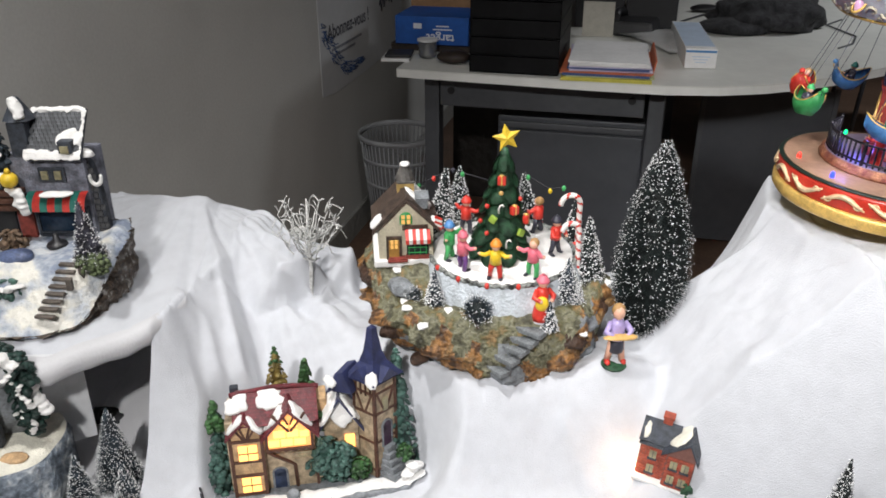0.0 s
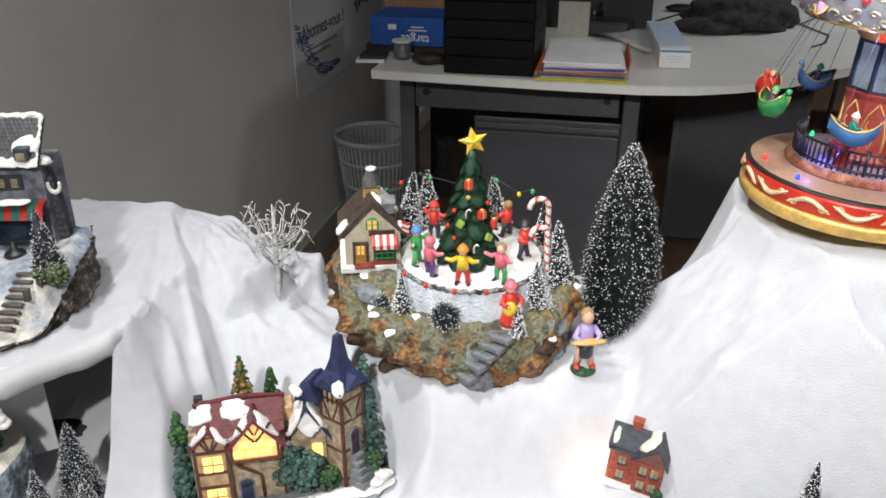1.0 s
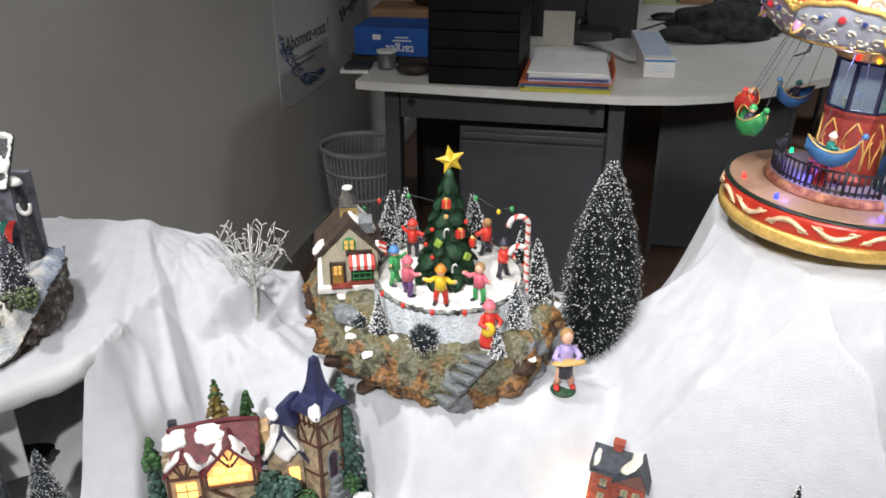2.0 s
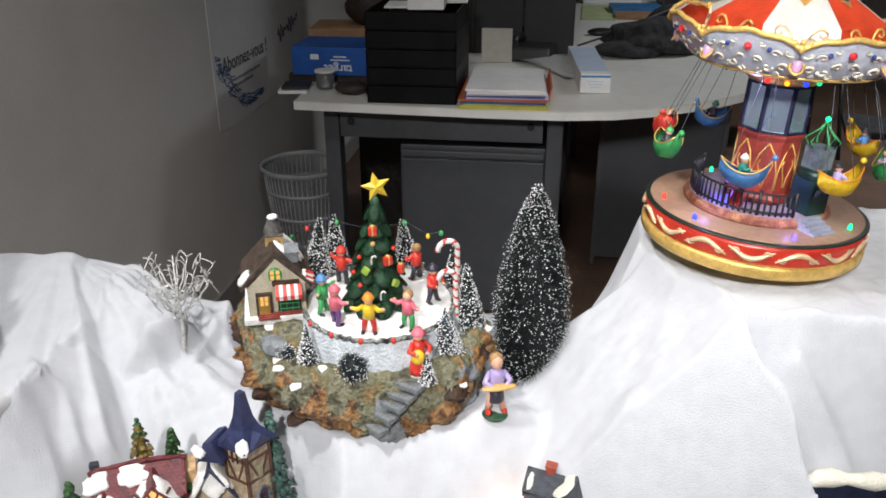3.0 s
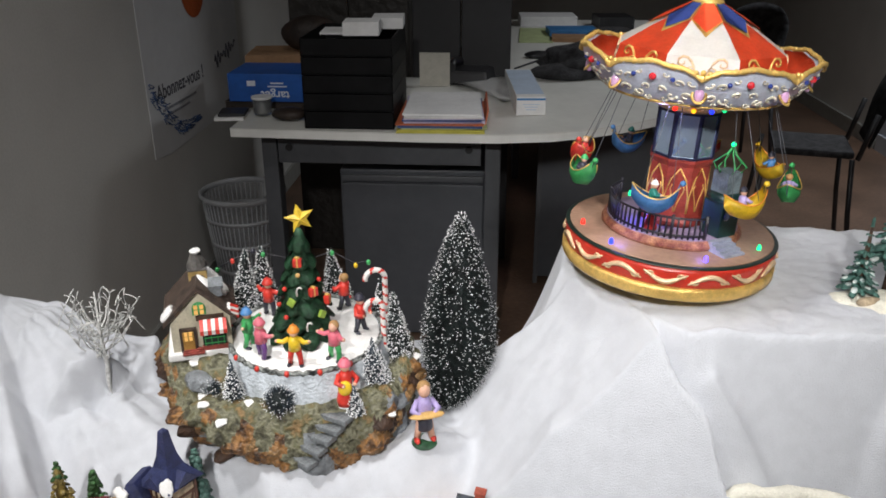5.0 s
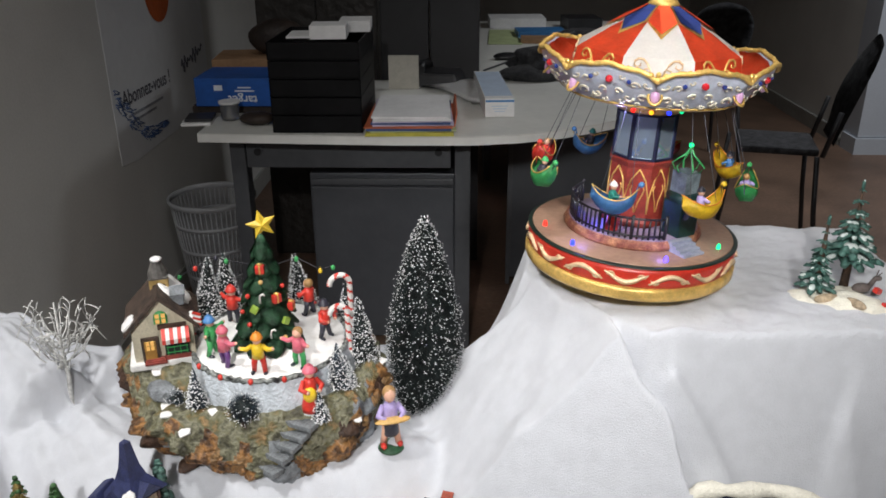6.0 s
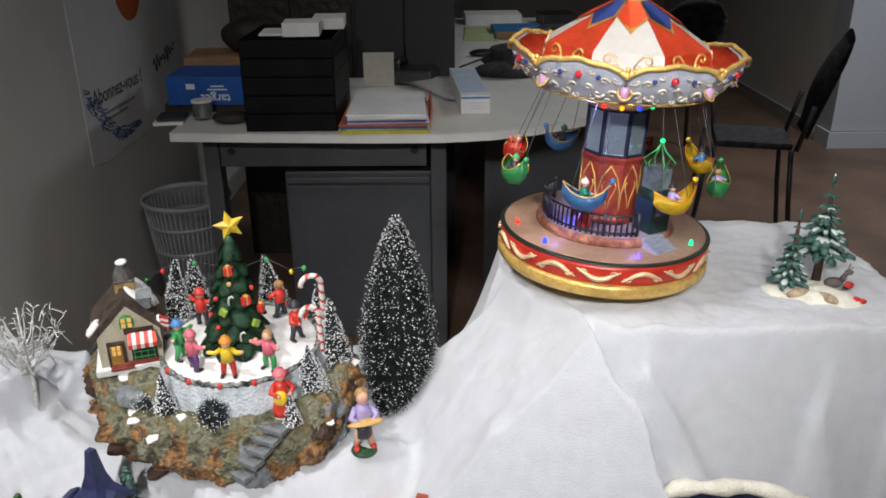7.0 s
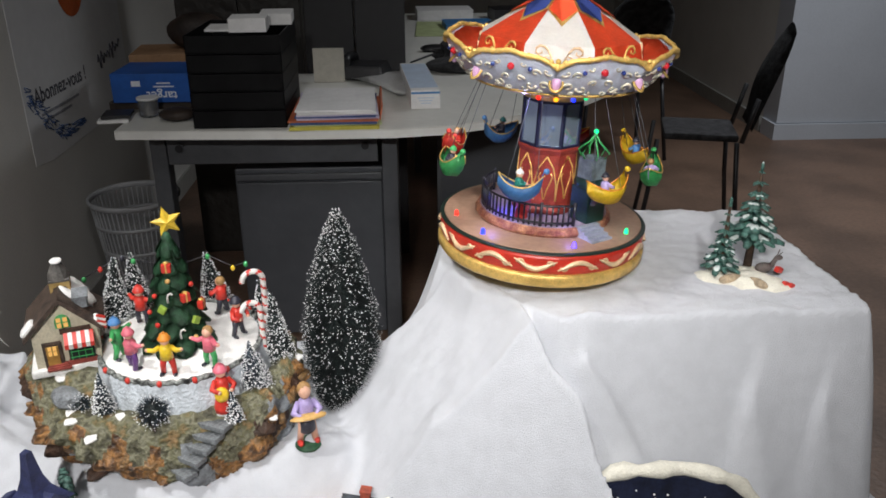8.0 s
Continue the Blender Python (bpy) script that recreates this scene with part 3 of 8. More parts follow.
# pile of folders and paper
pile = thing("paper_pile", "pile of white sheets and coloured folders on the desk", "paper pile", at(0.597, 0.165, 0.7305, 2))
z = 0.0
rr = random.Random(4)
for th, mm, w, d in ((0.004, m_yellow_paper, 0.245, 0.32), (0.004, m_yellow_paper, 0.24, 0.315), (0.003, m_green_paper, 0.238, 0.31), (0.008, m_blue_card, 0.235, 0.31), (0.003, m_orange_card, 0.245, 0.31),
                     (0.006, m_lilac, 0.225, 0.30), (0.003, m_blue_card, 0.22, 0.30), (0.005, m_lilac, 0.222, 0.30), (0.006, m_paper, 0.215, 0.30), (0.005, m_paper, 0.212, 0.297)):
    bm = B()
    bx(bm, w, d, th, rr.uniform(-0.004, 0.004), rr.uniform(-0.006, 0.006), z + th / 2, 0, 0, rr.uniform(-2.5, 2.5))
    part("folder" if mm is not m_paper and mm is not m_lilac else "sheet", bm, mm, pile)
    z += th + 0.0004
bm = B()
bx(bm, 0.004, 0.26, 0.05, 0.124, 0.02, 0.028, 0, 10, 0)
part("orange_folder", bm, m_orange_card, pile, "orange folder standing at the side")
bm = B()
bx(bm, 0.105, 0.012, 0.115, 0, 0, 0.0577, bev=0.001)
thing("beige_card", "pale card leaning behind the paper pile", "card", at(0.535, 0.66, 0.7305), bm, mat("beige_card", (0.50, 0.48, 0.42), 0.8, var=0.06))
# long white carton
lb = thing("long_carton", "long white carton with a blue stripe on the desk", "box", at(0.855, 0.23, 0.7305, 4))
bm = B()
bx(bm, 0.088, 0.46, 0.056, 0, 0.23, 0.0285, bev=0.0015)
part("body", bm, m_paper, lb)
bm = B()
bx(bm, 0.084, 0.40, 0.0006, 0, 0.24, 0.0568)
part("lid", bm, m_lightblue, lb, "pale blue lid")
bm = B()
bx(bm, 0.086, 0.0006, 0.006, 0, -0.0004, 0.049)
part("stripe", bm, m_folder_blue, lb, "blue stripe")
for k in range(3):
    bm = B()
    bx(bm, 0.05 - 0.01 * k, 0.0006, 0.0025, 0, -0.0005, 0.034 - 0.008 * k)
    part("print_bar", bm, m_lightblue, lb)
# a loose sheet, bowed
bm = B()
pts = []
for i in range(9):
    row = []
    for j in range(5):
        s, t = i / 8, j / 4
        row.append(bm.verts.new((0.36 * s, 0.15 * t, 0.006 + 0.030 * math.sin(math.pi * s) * (0.4 + 0.6 * t))))
    pts.append(row)
for i in range(8):
    for j in range(4):
        bm.faces.new((pts[i][j], pts[i + 1][j], pts[i + 1][j + 1], pts[i][j + 1])).smooth = True
bmesh.ops.solidify(bm, geom=bm.faces[:], thickness=0.001)
thing("loose_sheet", "bowed white sheet of paper lying on the desk", "paper", at(0.585, 0.70, 0.7305, -58), bm, m_paper)
# dark telephone-like device
ph = thing("desk_phone", "black desk telephone beside the papers", "telephone", at(0.66, 0.74, 0.7305, -10))
bm = B()
bx(bm, 0.16, 0.16, 0.05, 0, 0, 0.026, bev=0.01, taper=0.85)
part("body", bm, m_black, ph)
bm = B()
tube(bm, [(-0.06, -0.07, 0.06), (-0.065, 0, 0.072), (-0.06, 0.07, 0.06)], [0.018, 0.013, 0.018], 10)
part("handset", bm, m_black, ph)
# divider screen on the desk
dv = thing("desk_screen", "dark grey screen standing behind the desk", "screen", ROOM)
for u0, u1 in ((0.44, 0.615), (0.62, 0.80)):
    bm = B()
    bx(bm, u1 - u0, 0.05, 1.55, (u0 + u1) / 2, 0.86, 0.776, bev=0.004)
    part("panel", bm, m_screen, dv)
cup_ = thing("cupboard", "dark cupboard standing behind the desk", "cupboard", ROOM)
m_dark_wood = mat("dark_wood", (0.022, 0.018, 0.015), 0.5, var=0.2, scale=5)
bm = B()
bx(bm, 0.45, 0.30, 1.45, 0.20, 1.045, 0.726, bev=0.004)
part("body", bm, m_dark_wood, cup_)
for u in (0.0885, 0.3115):
    bm = B()
    bx(bm, 0.221, 0.016, 1.42, u, 0.885, 0.726, bev=0.003)
    part("door", bm, m_dark_wood, cup_)

# a dark bag with its strap on the desk
bag = thing("rucksack", "black fabric bag lying slack on the white desk", "bag", at(1.12, 0.95, 0.7305, 15))
bm = B()
ball(bm, 0.17, 0, 0, 0.045, 1.25, 0.75, 0.42, 4, lump=0.35, freq=9)
ball(bm, 0.10, 0.12, 0.15, 0.075, 1.2, 1.0, 0.75, 3, lump=0.2, freq=12)
ball(bm, 0.10, -0.15, -0.08, 0.022, 1.2, 0.8, 0.3, 3, lump=0.3, freq=12)
part("body", bm, m_black_cloth, bag)
bm = B()
tube(bm, [(-0.28, 0.12, 0.004), (-0.18, 0.06, 0.05), (-0.05, 0.0, 0.12), (0.08, 0.10, 0.14)], 0.004, 6)
part("strap", bm, m_grey_steel, bag)
# cables, a mouse, folders and papers farther back
bm = B()
ball(bm, 0.04, 0, 0, 0.014, 1.6, 0.8, 0.4, 3, lump=0.2, freq=20)
thing("computer_mouse", "small black mouse on the desk", "mouse", at(0.93, 1.28, 0.7305, 10), bm, m_black)
for u, v, w, d, h, rz, mm, lab, nm in ((0.94, 1.95, 0.16, 0.50, 0.004, -2, m_green_paper, "pale green sheet on the desk", "sheet"), (1.12, 2.0, 0.24, 0.20, 0.03, 3, m_folder_blue, "blue folder lying on the desk", "folder"),
                                       (1.14, 1.80, 0.26, 0.16, 0.018, -3, m_card, "brown folder lying on the desk", "folder"), (1.02, 2.40, 0.30, 0.22, 0.05, 2, m_paper, "thick white paper block on the desk", "paper_block"),
                                       (1.36, 2.3, 0.18, 0.22, 0.06, 5, m_black, "black case on the desk", "case")):
    bm = B()
    bx(bm, w, d, h, 0, 0, h / 2 + 0.0005, bev=min(0.0015, h / 4))
    thing(nm, lab, nm, at(u, v, 0.7305, rz), bm, mm)
cable = B()
tube(cable, [(1.30, 0.62, 0.733), (1.36, 0.70, 0.735), (1.40, 0.85, 0.733), (1.34, 1.05, 0.735), (1.42, 1.2, 0.733)], 0.003, 6)
thing("cable", "grey cable lying on the desk", "cable", ROOM, cable, m_grey_steel)

# poster on the left wall
po = thing("poster", "white poster with black and blue print on the wall", "poster", ROOM @ pose(-0.2985, 0.66, 0.0, 0, 0, 90))
m_poster = mat("poster_paper", (0.72, 0.73, 0.74), 0.6, var=0.03, scale=5, bump=0.02)
bm = B()
prism(bm, [(-0.47, 0.585), (-0.35, 0.57), (0.0, 0.575), (0.45, 0.59), (0.45, 1.25), (-0.47, 1.25)], 0.004, Matrix.Translation((0, 0, 0)))
part("sheet", bm, m_poster, po)
words("print", "Abonnez-vous !", 0.066, pose(-0.19, -0.0009, 0.772, 90, 0, 0), m_ink_dark, po, 0.0008)
bm = B()
tube(bm, [(0.15 + 0.0045 * k, -0.001, 0.782 + 0.018 * math.sin(k * 0.85) * (1 + 0.7 * math.sin(k * 0.23)) + 0.0006 * k) for k in range(56)], 0.0032, 4)
part("scribble", bm, m_ink_dark, po)
m_grey_ink = mat("grey_ink", (0.35, 0.36, 0.40), 0.6)
for w_, x_, z_ in ((0.30, -0.22, 0.715), (0.22, -0.25, 0.695)):
    bm = B()
    bx(bm, w_, 0.001, 0.008, x_, -0.0008, z_)
    part("print_bar", bm, m_grey_ink, po)
bm = B()
rr = random.Random(9)
for i in range(150):
    a = rr.uniform(0.0, 1.0)
    x, z_ = -0.455 + 0.40 * a, 0.80 - 0.175 * math.sin(min(1.0, a * 1.5) * math.pi / 2) + rr.uniform(-0.03, 0.035) * (1.2 - a)
    tube(bm, [(x, -0.001, z_), (x + rr.uniform(0.012, 0.04), -0.001, z_ - rr.uniform(0.0, 0.03) * (1 - a))], 0.0016, 4)
part("blue_swirl", bm, mat("blue_ink", (0.10, 0.17, 0.36), 0.6, var=0.2), po, "blue brushed swirl")
bm = B()
cy(bm, 0.115, 0.115, 0.001, 0.0, -0.0012, 1.075, 90, 0, 0, seg=40)
part("orange_spot", bm, mat("orange_ink", (0.55, 0.12, 0.03), 0.6, var=0.08, scale=8), po, "round orange spot")


# black visitor chairs
def visitor_chair(m, label):
    ch = thing("office_chair", label, "chair", m, group="chairs in the office")
    bm = B()
    prof = []
    n = 10
    grid = []
    for i in range(n + 1):
        for j in range(9):
            s, t = i / n, j / 8 * 2 - 1
            z_ = 0.48 + 0.42 * s
            half = 0.17 * (1 - 0.35 * max(0, (s - 0.72) / 0.28) ** 2)
            grid.append(bm.verts.new((t * half, 0.21 + 0.13 * s - 0.05 * (1 - t * t) * math.sin(math.pi * s) + 0.02, z_ - 0.03 * t * t * s)))
    for i in range(n):
        for j in range(8):
            bm.faces.new((grid[i * 9 + j], grid[i * 9 + j + 1], grid[(i + 1) * 9 + j + 1], grid[(i + 1) * 9 + j])).smooth = True
    bmesh.ops.solidify(bm, geom=bm.faces[:], thickness=0.028)
    part("backrest", bm, m_black_cloth, ch)
    bm = B()
    bx(bm, 0.36, 0.32, 0.030, 0, 0.02, 0.45, bev=0.012)
    part("seat", bm, m_black_cloth, ch)
    for sx in (-1, 1):
        for sy in (-1, 1):
            bm = B()
            tube(bm, [(sx * 0.20, sy * 0.17, 0.44), (sx * 0.22, sy * 0.19, 0.22), (sx * 0.24, sy * 0.22, 0.0)], 0.011, 8)
            part("leg", bm, m_black, ch)
        bm = B()
        tube(bm, [(sx * 0.2, 0.19, 0.44), (sx * 0.2, 0.235, 0.62)], 0.011, 8)
        part("back_post", bm, m_black, ch)
    return ch


visitor_chair(ROOM @ pose(1.99, 1.06, 0, 0, 0, -104) @ Matrix.Diagonal((0.78, 0.9, 0.97, 1)), "black fabric visitor chair on the brown floor")
visitor_chair(ROOM @ pose(1.96, 2.25, 0.0, 0, 0, 185), "black fabric chair drawn up to the desk")

# ---- figurines, swing carousel ----
m_gold = mat("gold_paint", (0.84, 0.55, 0.16), 0.35, 0.45, var=0.15, scale=120, bump=0.25)
m_gold_pale = mat("pale_gold_paint", (0.86, 0.62, 0.38), 0.36, 0.30, var=0.15, scale=120, bump=0.25)
m_red_gloss = mat("red_enamel", (0.52, 0.035, 0.02), 0.32, var=0.12, scale=80, bump=0.1)
m_red_canopy = mat("red_canopy", (0.78, 0.085, 0.03), 0.35, var=0.08, scale=60, bump=0.08)
m_white_canopy = mat("white_canopy", (0.84, 0.82, 0.78), 0.35, var=0.04, scale=60, bump=0.06)
m_blue_paint = mat("blue_enamel", (0.03, 0.05, 0.20), 0.4, var=0.1, scale=80, bump=0.08)
m_panel_blue = mat("pearl_blue", (0.76, 0.83, 0.94), 0.35, var=0.08, scale=90, bump=0.15)
m_pearl_gold = mat("pearl_gold", (0.80, 0.74, 0.60), 0.35, 0.15, var=0.2, scale=110, bump=0.2)
m_dark_green = mat("dark_green_enamel", (0.014, 0.026, 0.02), 0.35, var=0.15, scale=80)
m_stage = mat("brown_stage", (0.36, 0.22, 0.15), 0.4, var=0.12, scale=30, bump=0.08)
m_stage_in = mat("violet_stage", (0.30, 0.24, 0.34), 0.4, var=0.12, scale=40, bump=0.08)
m_frame_dark = mat("dark_navy_frame", (0.012, 0.014, 0.04), 0.4, var=0.1, scale=80)
m_iron = mat("black_iron", (0.015, 0.014, 0.02), 0.4, var=0.1, scale=80)
m_maroon = mat("maroon_column", (0.30, 0.042, 0.03), 0.4, var=0.2, scale=70, bump=0.15)
# the pale blue base colour paints in the bright street the panes would reflect
m_mirror_blue_tint = bpy.data.materials.new("mirror")
m_mirror_blue_tint.use_nodes = True
_b = m_mirror_blue_tint.node_tree.nodes["Principled BSDF"]
_b.inputs["Base Color"].default_value, _b.inputs["Metallic"].default_value, _b.inputs["Roughness"].default_value = (0.62, 0.78, 0.97, 1), 0.85, 0.10
m_gem_red = mat("red_gem", (0.55, 0.02, 0.03), 0.15, var=0.05, coat=0.8)
m_gem_blue = mat("blue_gem", (0.03, 0.05, 0.22), 0.15, var=0.05, coat=0.8)
m_gem_pink = mat("pink_gem", (0.58, 0.34, 0.55), 0.2, var=0.08, coat=0.8)
m_skin = mat("painted_skin", (0.72, 0.42, 0.30), 0.5, var=0.08, scale=90)
m_hair = mat("painted_hair", (0.42, 0.24, 0.09), 0.6, var=0.15, scale=150)
m_hair_pale = mat("painted_grey_hair", (0.55, 0.53, 0.50), 0.6, var=0.12, scale=150)
PAINT = {}
for _n, _c in (("red", (0.66, 0.045, 0.03)), ("pink", (0.72, 0.16, 0.22)), ("yellow", (0.85, 0.58, 0.03)), ("orange", (0.75, 0.27, 0.03)), ("green", (0.06, 0.40, 0.12)), ("blue", (0.08, 0.24, 0.52)),
               ("teal", (0.02, 0.20, 0.16)), ("dark", (0.03, 0.03, 0.045)), ("brown", (0.16, 0.07, 0.03)), ("lilac", (0.42, 0.34, 0.62)), ("white", (0.80, 0.79, 0.76)), ("bread", (0.68, 0.42, 0.14)), ("purple", (0.14, 0.05, 0.22))):
    PAINT[_n] = mat(_n + "_paint", _c, 0.42, var=0.12, scale=120, bump=0.2, coat=0.15)


def glow(name, color, strength):
    m = bpy.data.materials.new(name)
    m.use_nodes = True
    b = m.node_tree.nodes["Principled BSDF"]
    b.inputs["Base Color"].default_value = (*color, 1)
    b.inputs["Emission Color"].default_value, b.inputs["Emission Strength"].default_value = (*color, 1), strength
    return m


m_led_blue, m_led_green, m_led_red = glow("blue_led", (0.012, 0.03, 1.0), 3), glow("green_led", (0.005, 0.8, 0.25), 1.6), glow("red_led", (1.0, 0.02, 0.01), 2)
m_led_white, m_led_yellow = glow("violet_led", (0.10, 0.06, 1.0), 3.5), glow("amber_led", (1.0, 0.40, 0.01), 2)


def figurine_mesh(h, coat, legs, hat, pose_arms=1, skirt=False, hair=None, turn=0.0, sit=False):
    """One plain painted figure, h tall, facing -y."""
    bm = B()
    k = h / 1.0
    mats = [PAINT[coat], PAINT[legs], m_skin, PAINT[hat] if hat in PAINT else m_hair, PAINT["dark"]]
    top = 0.0
    if sit:
        ball(bm, 0.17 * k, 0, 0, 0.17 * k, 1, 0.9, 1.1, 2, 0)
    elif skirt:
        lathe(bm, [(0.0, 0.02 * k), (0.20 * k, 0.02 * k), (0.19 * k, 0.12 * k), (0.12 * k, 0.42 * k), (0.10 * k, 0.46 * k), (0, 0.46 * k)], 14, 1)
    else:
        for s in (-1, 1):
            tube(bm, [(s * 0.13 * k, -0.03 * k * s, 0.03 * k), (s * 0.10 * k, 0.02 * s * k, 0.25 * k), (s * 0.06 * k, 0, 0.46 * k)], [0.055 * k, 0.065 * k, 0.08 * k], 8, 1)
            ball(bm, 0.07 * k, s * 0.14 * k, -0.05 * k, 0.035 * k, 0.8, 1.5, 0.55, 1, 4)
    z = 0.22 * k if sit else 0.42 * k
    lathe(bm, [(0.0, z), (0.145 * k, z), (0.13 * k, z + 0.12 * k), (0.14 * k, z + 0.24 * k), (0.10 * k, z + 0.31 * k), (0.05 * k, z + 0.34 * k), (0, z + 0.34 * k)], 12, 0)
    sh = z + 0.27 * k
    arms = {0: ((0.17, -0.02, -0.15), (0.16, -0.08, -0.28)), 1: ((0.24, -0.06, -0.06), (0.36, -0.12, 0.0)), 2: ((0.22, -0.10, -0.12), (0.12, -0.24, -0.14)), 3: ((0.26, -0.02, 0.06), (0.36, -0.04, 0.20))}[pose_arms]
    for s in (-1, 1):
        p1, p2 = arms
        tube(bm, [(s * 0.11 * k, 0, sh), (s * p1[0] * k, p1[1] * k, sh + p1[2] * k), (s * p2[0] * k, p2[1] * k, sh + p2[2] * k)], [0.06 * k, 0.055 * k, 0.045 * k], 7, 0)
        ball(bm, 0.045 * k, s * p2[0] * k, p2[1] * k, sh + p2[2] * k, sub=1, mi=2)
    hz = z + 0.44 * k
    ball(bm, 0.115 * k, 0, -0.01 * k, hz, 0.92, 0.95, 1.05, 2, 2)
    if hat in PAINT:
        lathe(bm, [(0.135 * k, hz + 0.02 * k), (0.14 * k, hz + 0.05 * k), (0.115 * k, hz + 0.08 * k), (0.08 * k, hz + 0.15 * k), (0.0, hz + 0.17 * k)], 12, 3)
        ball(bm, 0.035 * k, 0, 0.0, hz + 0.175 * k, sub=1, mi=3)
    else:
        ball(bm, 0.122 * k, 0, 0.025 * k, hz + 0.03 * k, 1, 0.95, 0.95, 2, 3, lump=0.1, freq=2 / max(h, 0.01))
    return bm, mats


def figurine_part(parent, h, coat, legs, hat, m, arms=1, skirt=False, sit=False, label=""):
    bm, mats = figurine_mesh(h, coat, legs, hat, arms, skirt, sit=sit)
    ob = part("figurine", bm, mats, parent, label)
    ob.matrix_local = m
    return ob


VIEW = math.degrees(math.atan2(-0.71, -0.34))      # from the carousel towards the passer-by
car = thing("swing_carousel", "red and gold toy swing carousel with small hanging boats and lights", "toy carousel", pose(0.438, 0.733, 0.9545, 0, 0, VIEW + 90) @ pose(-0.006, 0, 0.002, 0, 3.0, 0))
# its front faces -y
bm = B()
lathe(bm, [(0.0, 0.0070), (0.096, 0.0070), (0.1015, 0.0085), (0.1042, 0.0120), (0.1044, 0.0195), (0.1030, 0.0215), (0.0, 0.0215)], 96)
part("gold_foot", bm, m_gold, car, "gold painted foot ring")
bm = B()
lathe(bm, [(0.0, 0.0217), (0.1005, 0.0217), (0.1018, 0.0235), (0.1028, 0.036), (0.1020, 0.0405), (0.0, 0.0405)], 96)
part("red_band", bm, m_red_gloss, car, "glossy red band")
bm = B()
lathe(bm, [(0.0, 0.0407), (0.1025, 0.0407), (0.1034, 0.0412), (0.1034, 0.0418), (0.1025, 0.0425), (0.0995, 0.0427), (0.0, 0.0427)], 96)
part("green_rim", bm, m_dark_green, car, "dark green rim")
bm = B()
lathe(bm, [(0.0, 0.0429), (0.0995, 0.0429), (0.0985, 0.0437), (0.0, 0.0437)], 96)
part("stage", bm, m_stage, car, "brown stage floor")
# gold scrolls round the band
sc = B()
N = 16
for k in range(N):
    a0 = 2 * math.pi * k / N
    s = 1 if k % 2 else -1
    pts, rad = [], []
    for i in range(15):
        t = i / 14
        a = a0 + (t - 0.5) * 2 * math.pi / N * 0.98
        z = 0.0312 - s * 0.0008 + s * 0.0044 * math.cos(math.pi * (t * 2 - 1) * 0.8)
        pts.append((0.1035 * math.cos(a), 0.1035 * math.sin(a), z))
        rad.append(0.0008 + 0.0019 * math.sin(math.pi * t))
    tube(sc, pts, rad, 5)
    for e in (-1, 1):
        c = a0 + e * 0.125
        pts = []
        for i in range(12):
            th = math.pi / 2 * (1 - e) - e * s * i / 11 * 1.7 * math.pi
            r = 0.0042 * (1 - i / 15)
            a = c + r * math.cos(th) / 0.1035
            pts.append((0.1036 * math.cos(a), 0.1036 * math.sin(a), 0.0312 - s * 0.001 + r * math.sin(th)))
        tube(sc, pts, [0.0011 - 0.00005 * i for i in range(12)], 4)
part("scroll_relief", sc, m_gold_pale, car, "gold scroll relief")
# inner platform
bm = B()
lathe(bm, [(0.0, 0.0439), (0.0665, 0.0439), (0.068, 0.047), (0.066, 0.0515), (0.0645, 0.0525), (0.0, 0.0525)], 72,
      wob=lambda a, r, z: (r * (1 + (0.025 * nz(a * 9, z * 300) if 0.045 < z < 0.052 else 0)), z))
part("platform_edge", bm, mat("copper_rock", (0.52, 0.24, 0.13), 0.4, 0.2, var=0.35, scale=110, bump=0.8, color2=(0.24, 0.07, 0.05)), car, "red-gold rocky edge")
bm = B()
lathe(bm, [(0.0, 0.0527), (0.0635, 0.0527), (0.063, 0.0532), (0.0, 0.0532)], 72)
part("platform", bm, m_stage_in, car)
# fence round the front
def ring_pt(r, deg, z):
    return (r * math.cos(radians(deg)), r * math.sin(radians(deg)), z)


for z in (0.0565, 0.0735):
    bm = B()
    tube(bm, [ring_pt(0.0615, d, z) for d in range(150, 302, 4)], 0.0012, 6)
    part("fence_rail", bm, m_iron, car)
for k in range(31):
    d = 150 + 5 * k
    bm = B()
    tube(bm, [ring_pt(0.0615, d, 0.0533), ring_pt(0.0615, d, 0.0765 if k % 6 == 0 else 0.0735)], 0.0017 if k % 6 == 0 else 0.0010, 5)
    part("fence_bar", bm, m_iron, car)
# steps at the gap
m_step = mat("grey_blue_enamel", (0.34, 0.37, 0.45), 0.4, var=0.15, scale=90)
for i in range(4):
    bm = B()
    bx(bm, 0.026, 0.0058, 0.0024 * (i + 1), 0, 0, 0.0012 * (i + 1), bev=0.0003)
    st = part("step", bm, m_step, car, "grey-blue step")
    st.matrix_local = pose(0, 0, 0.0438, 0, 0, 314 + 90) @ pose(0, -0.0825 + 0.0058 * i, 0, 0, 0, 0)
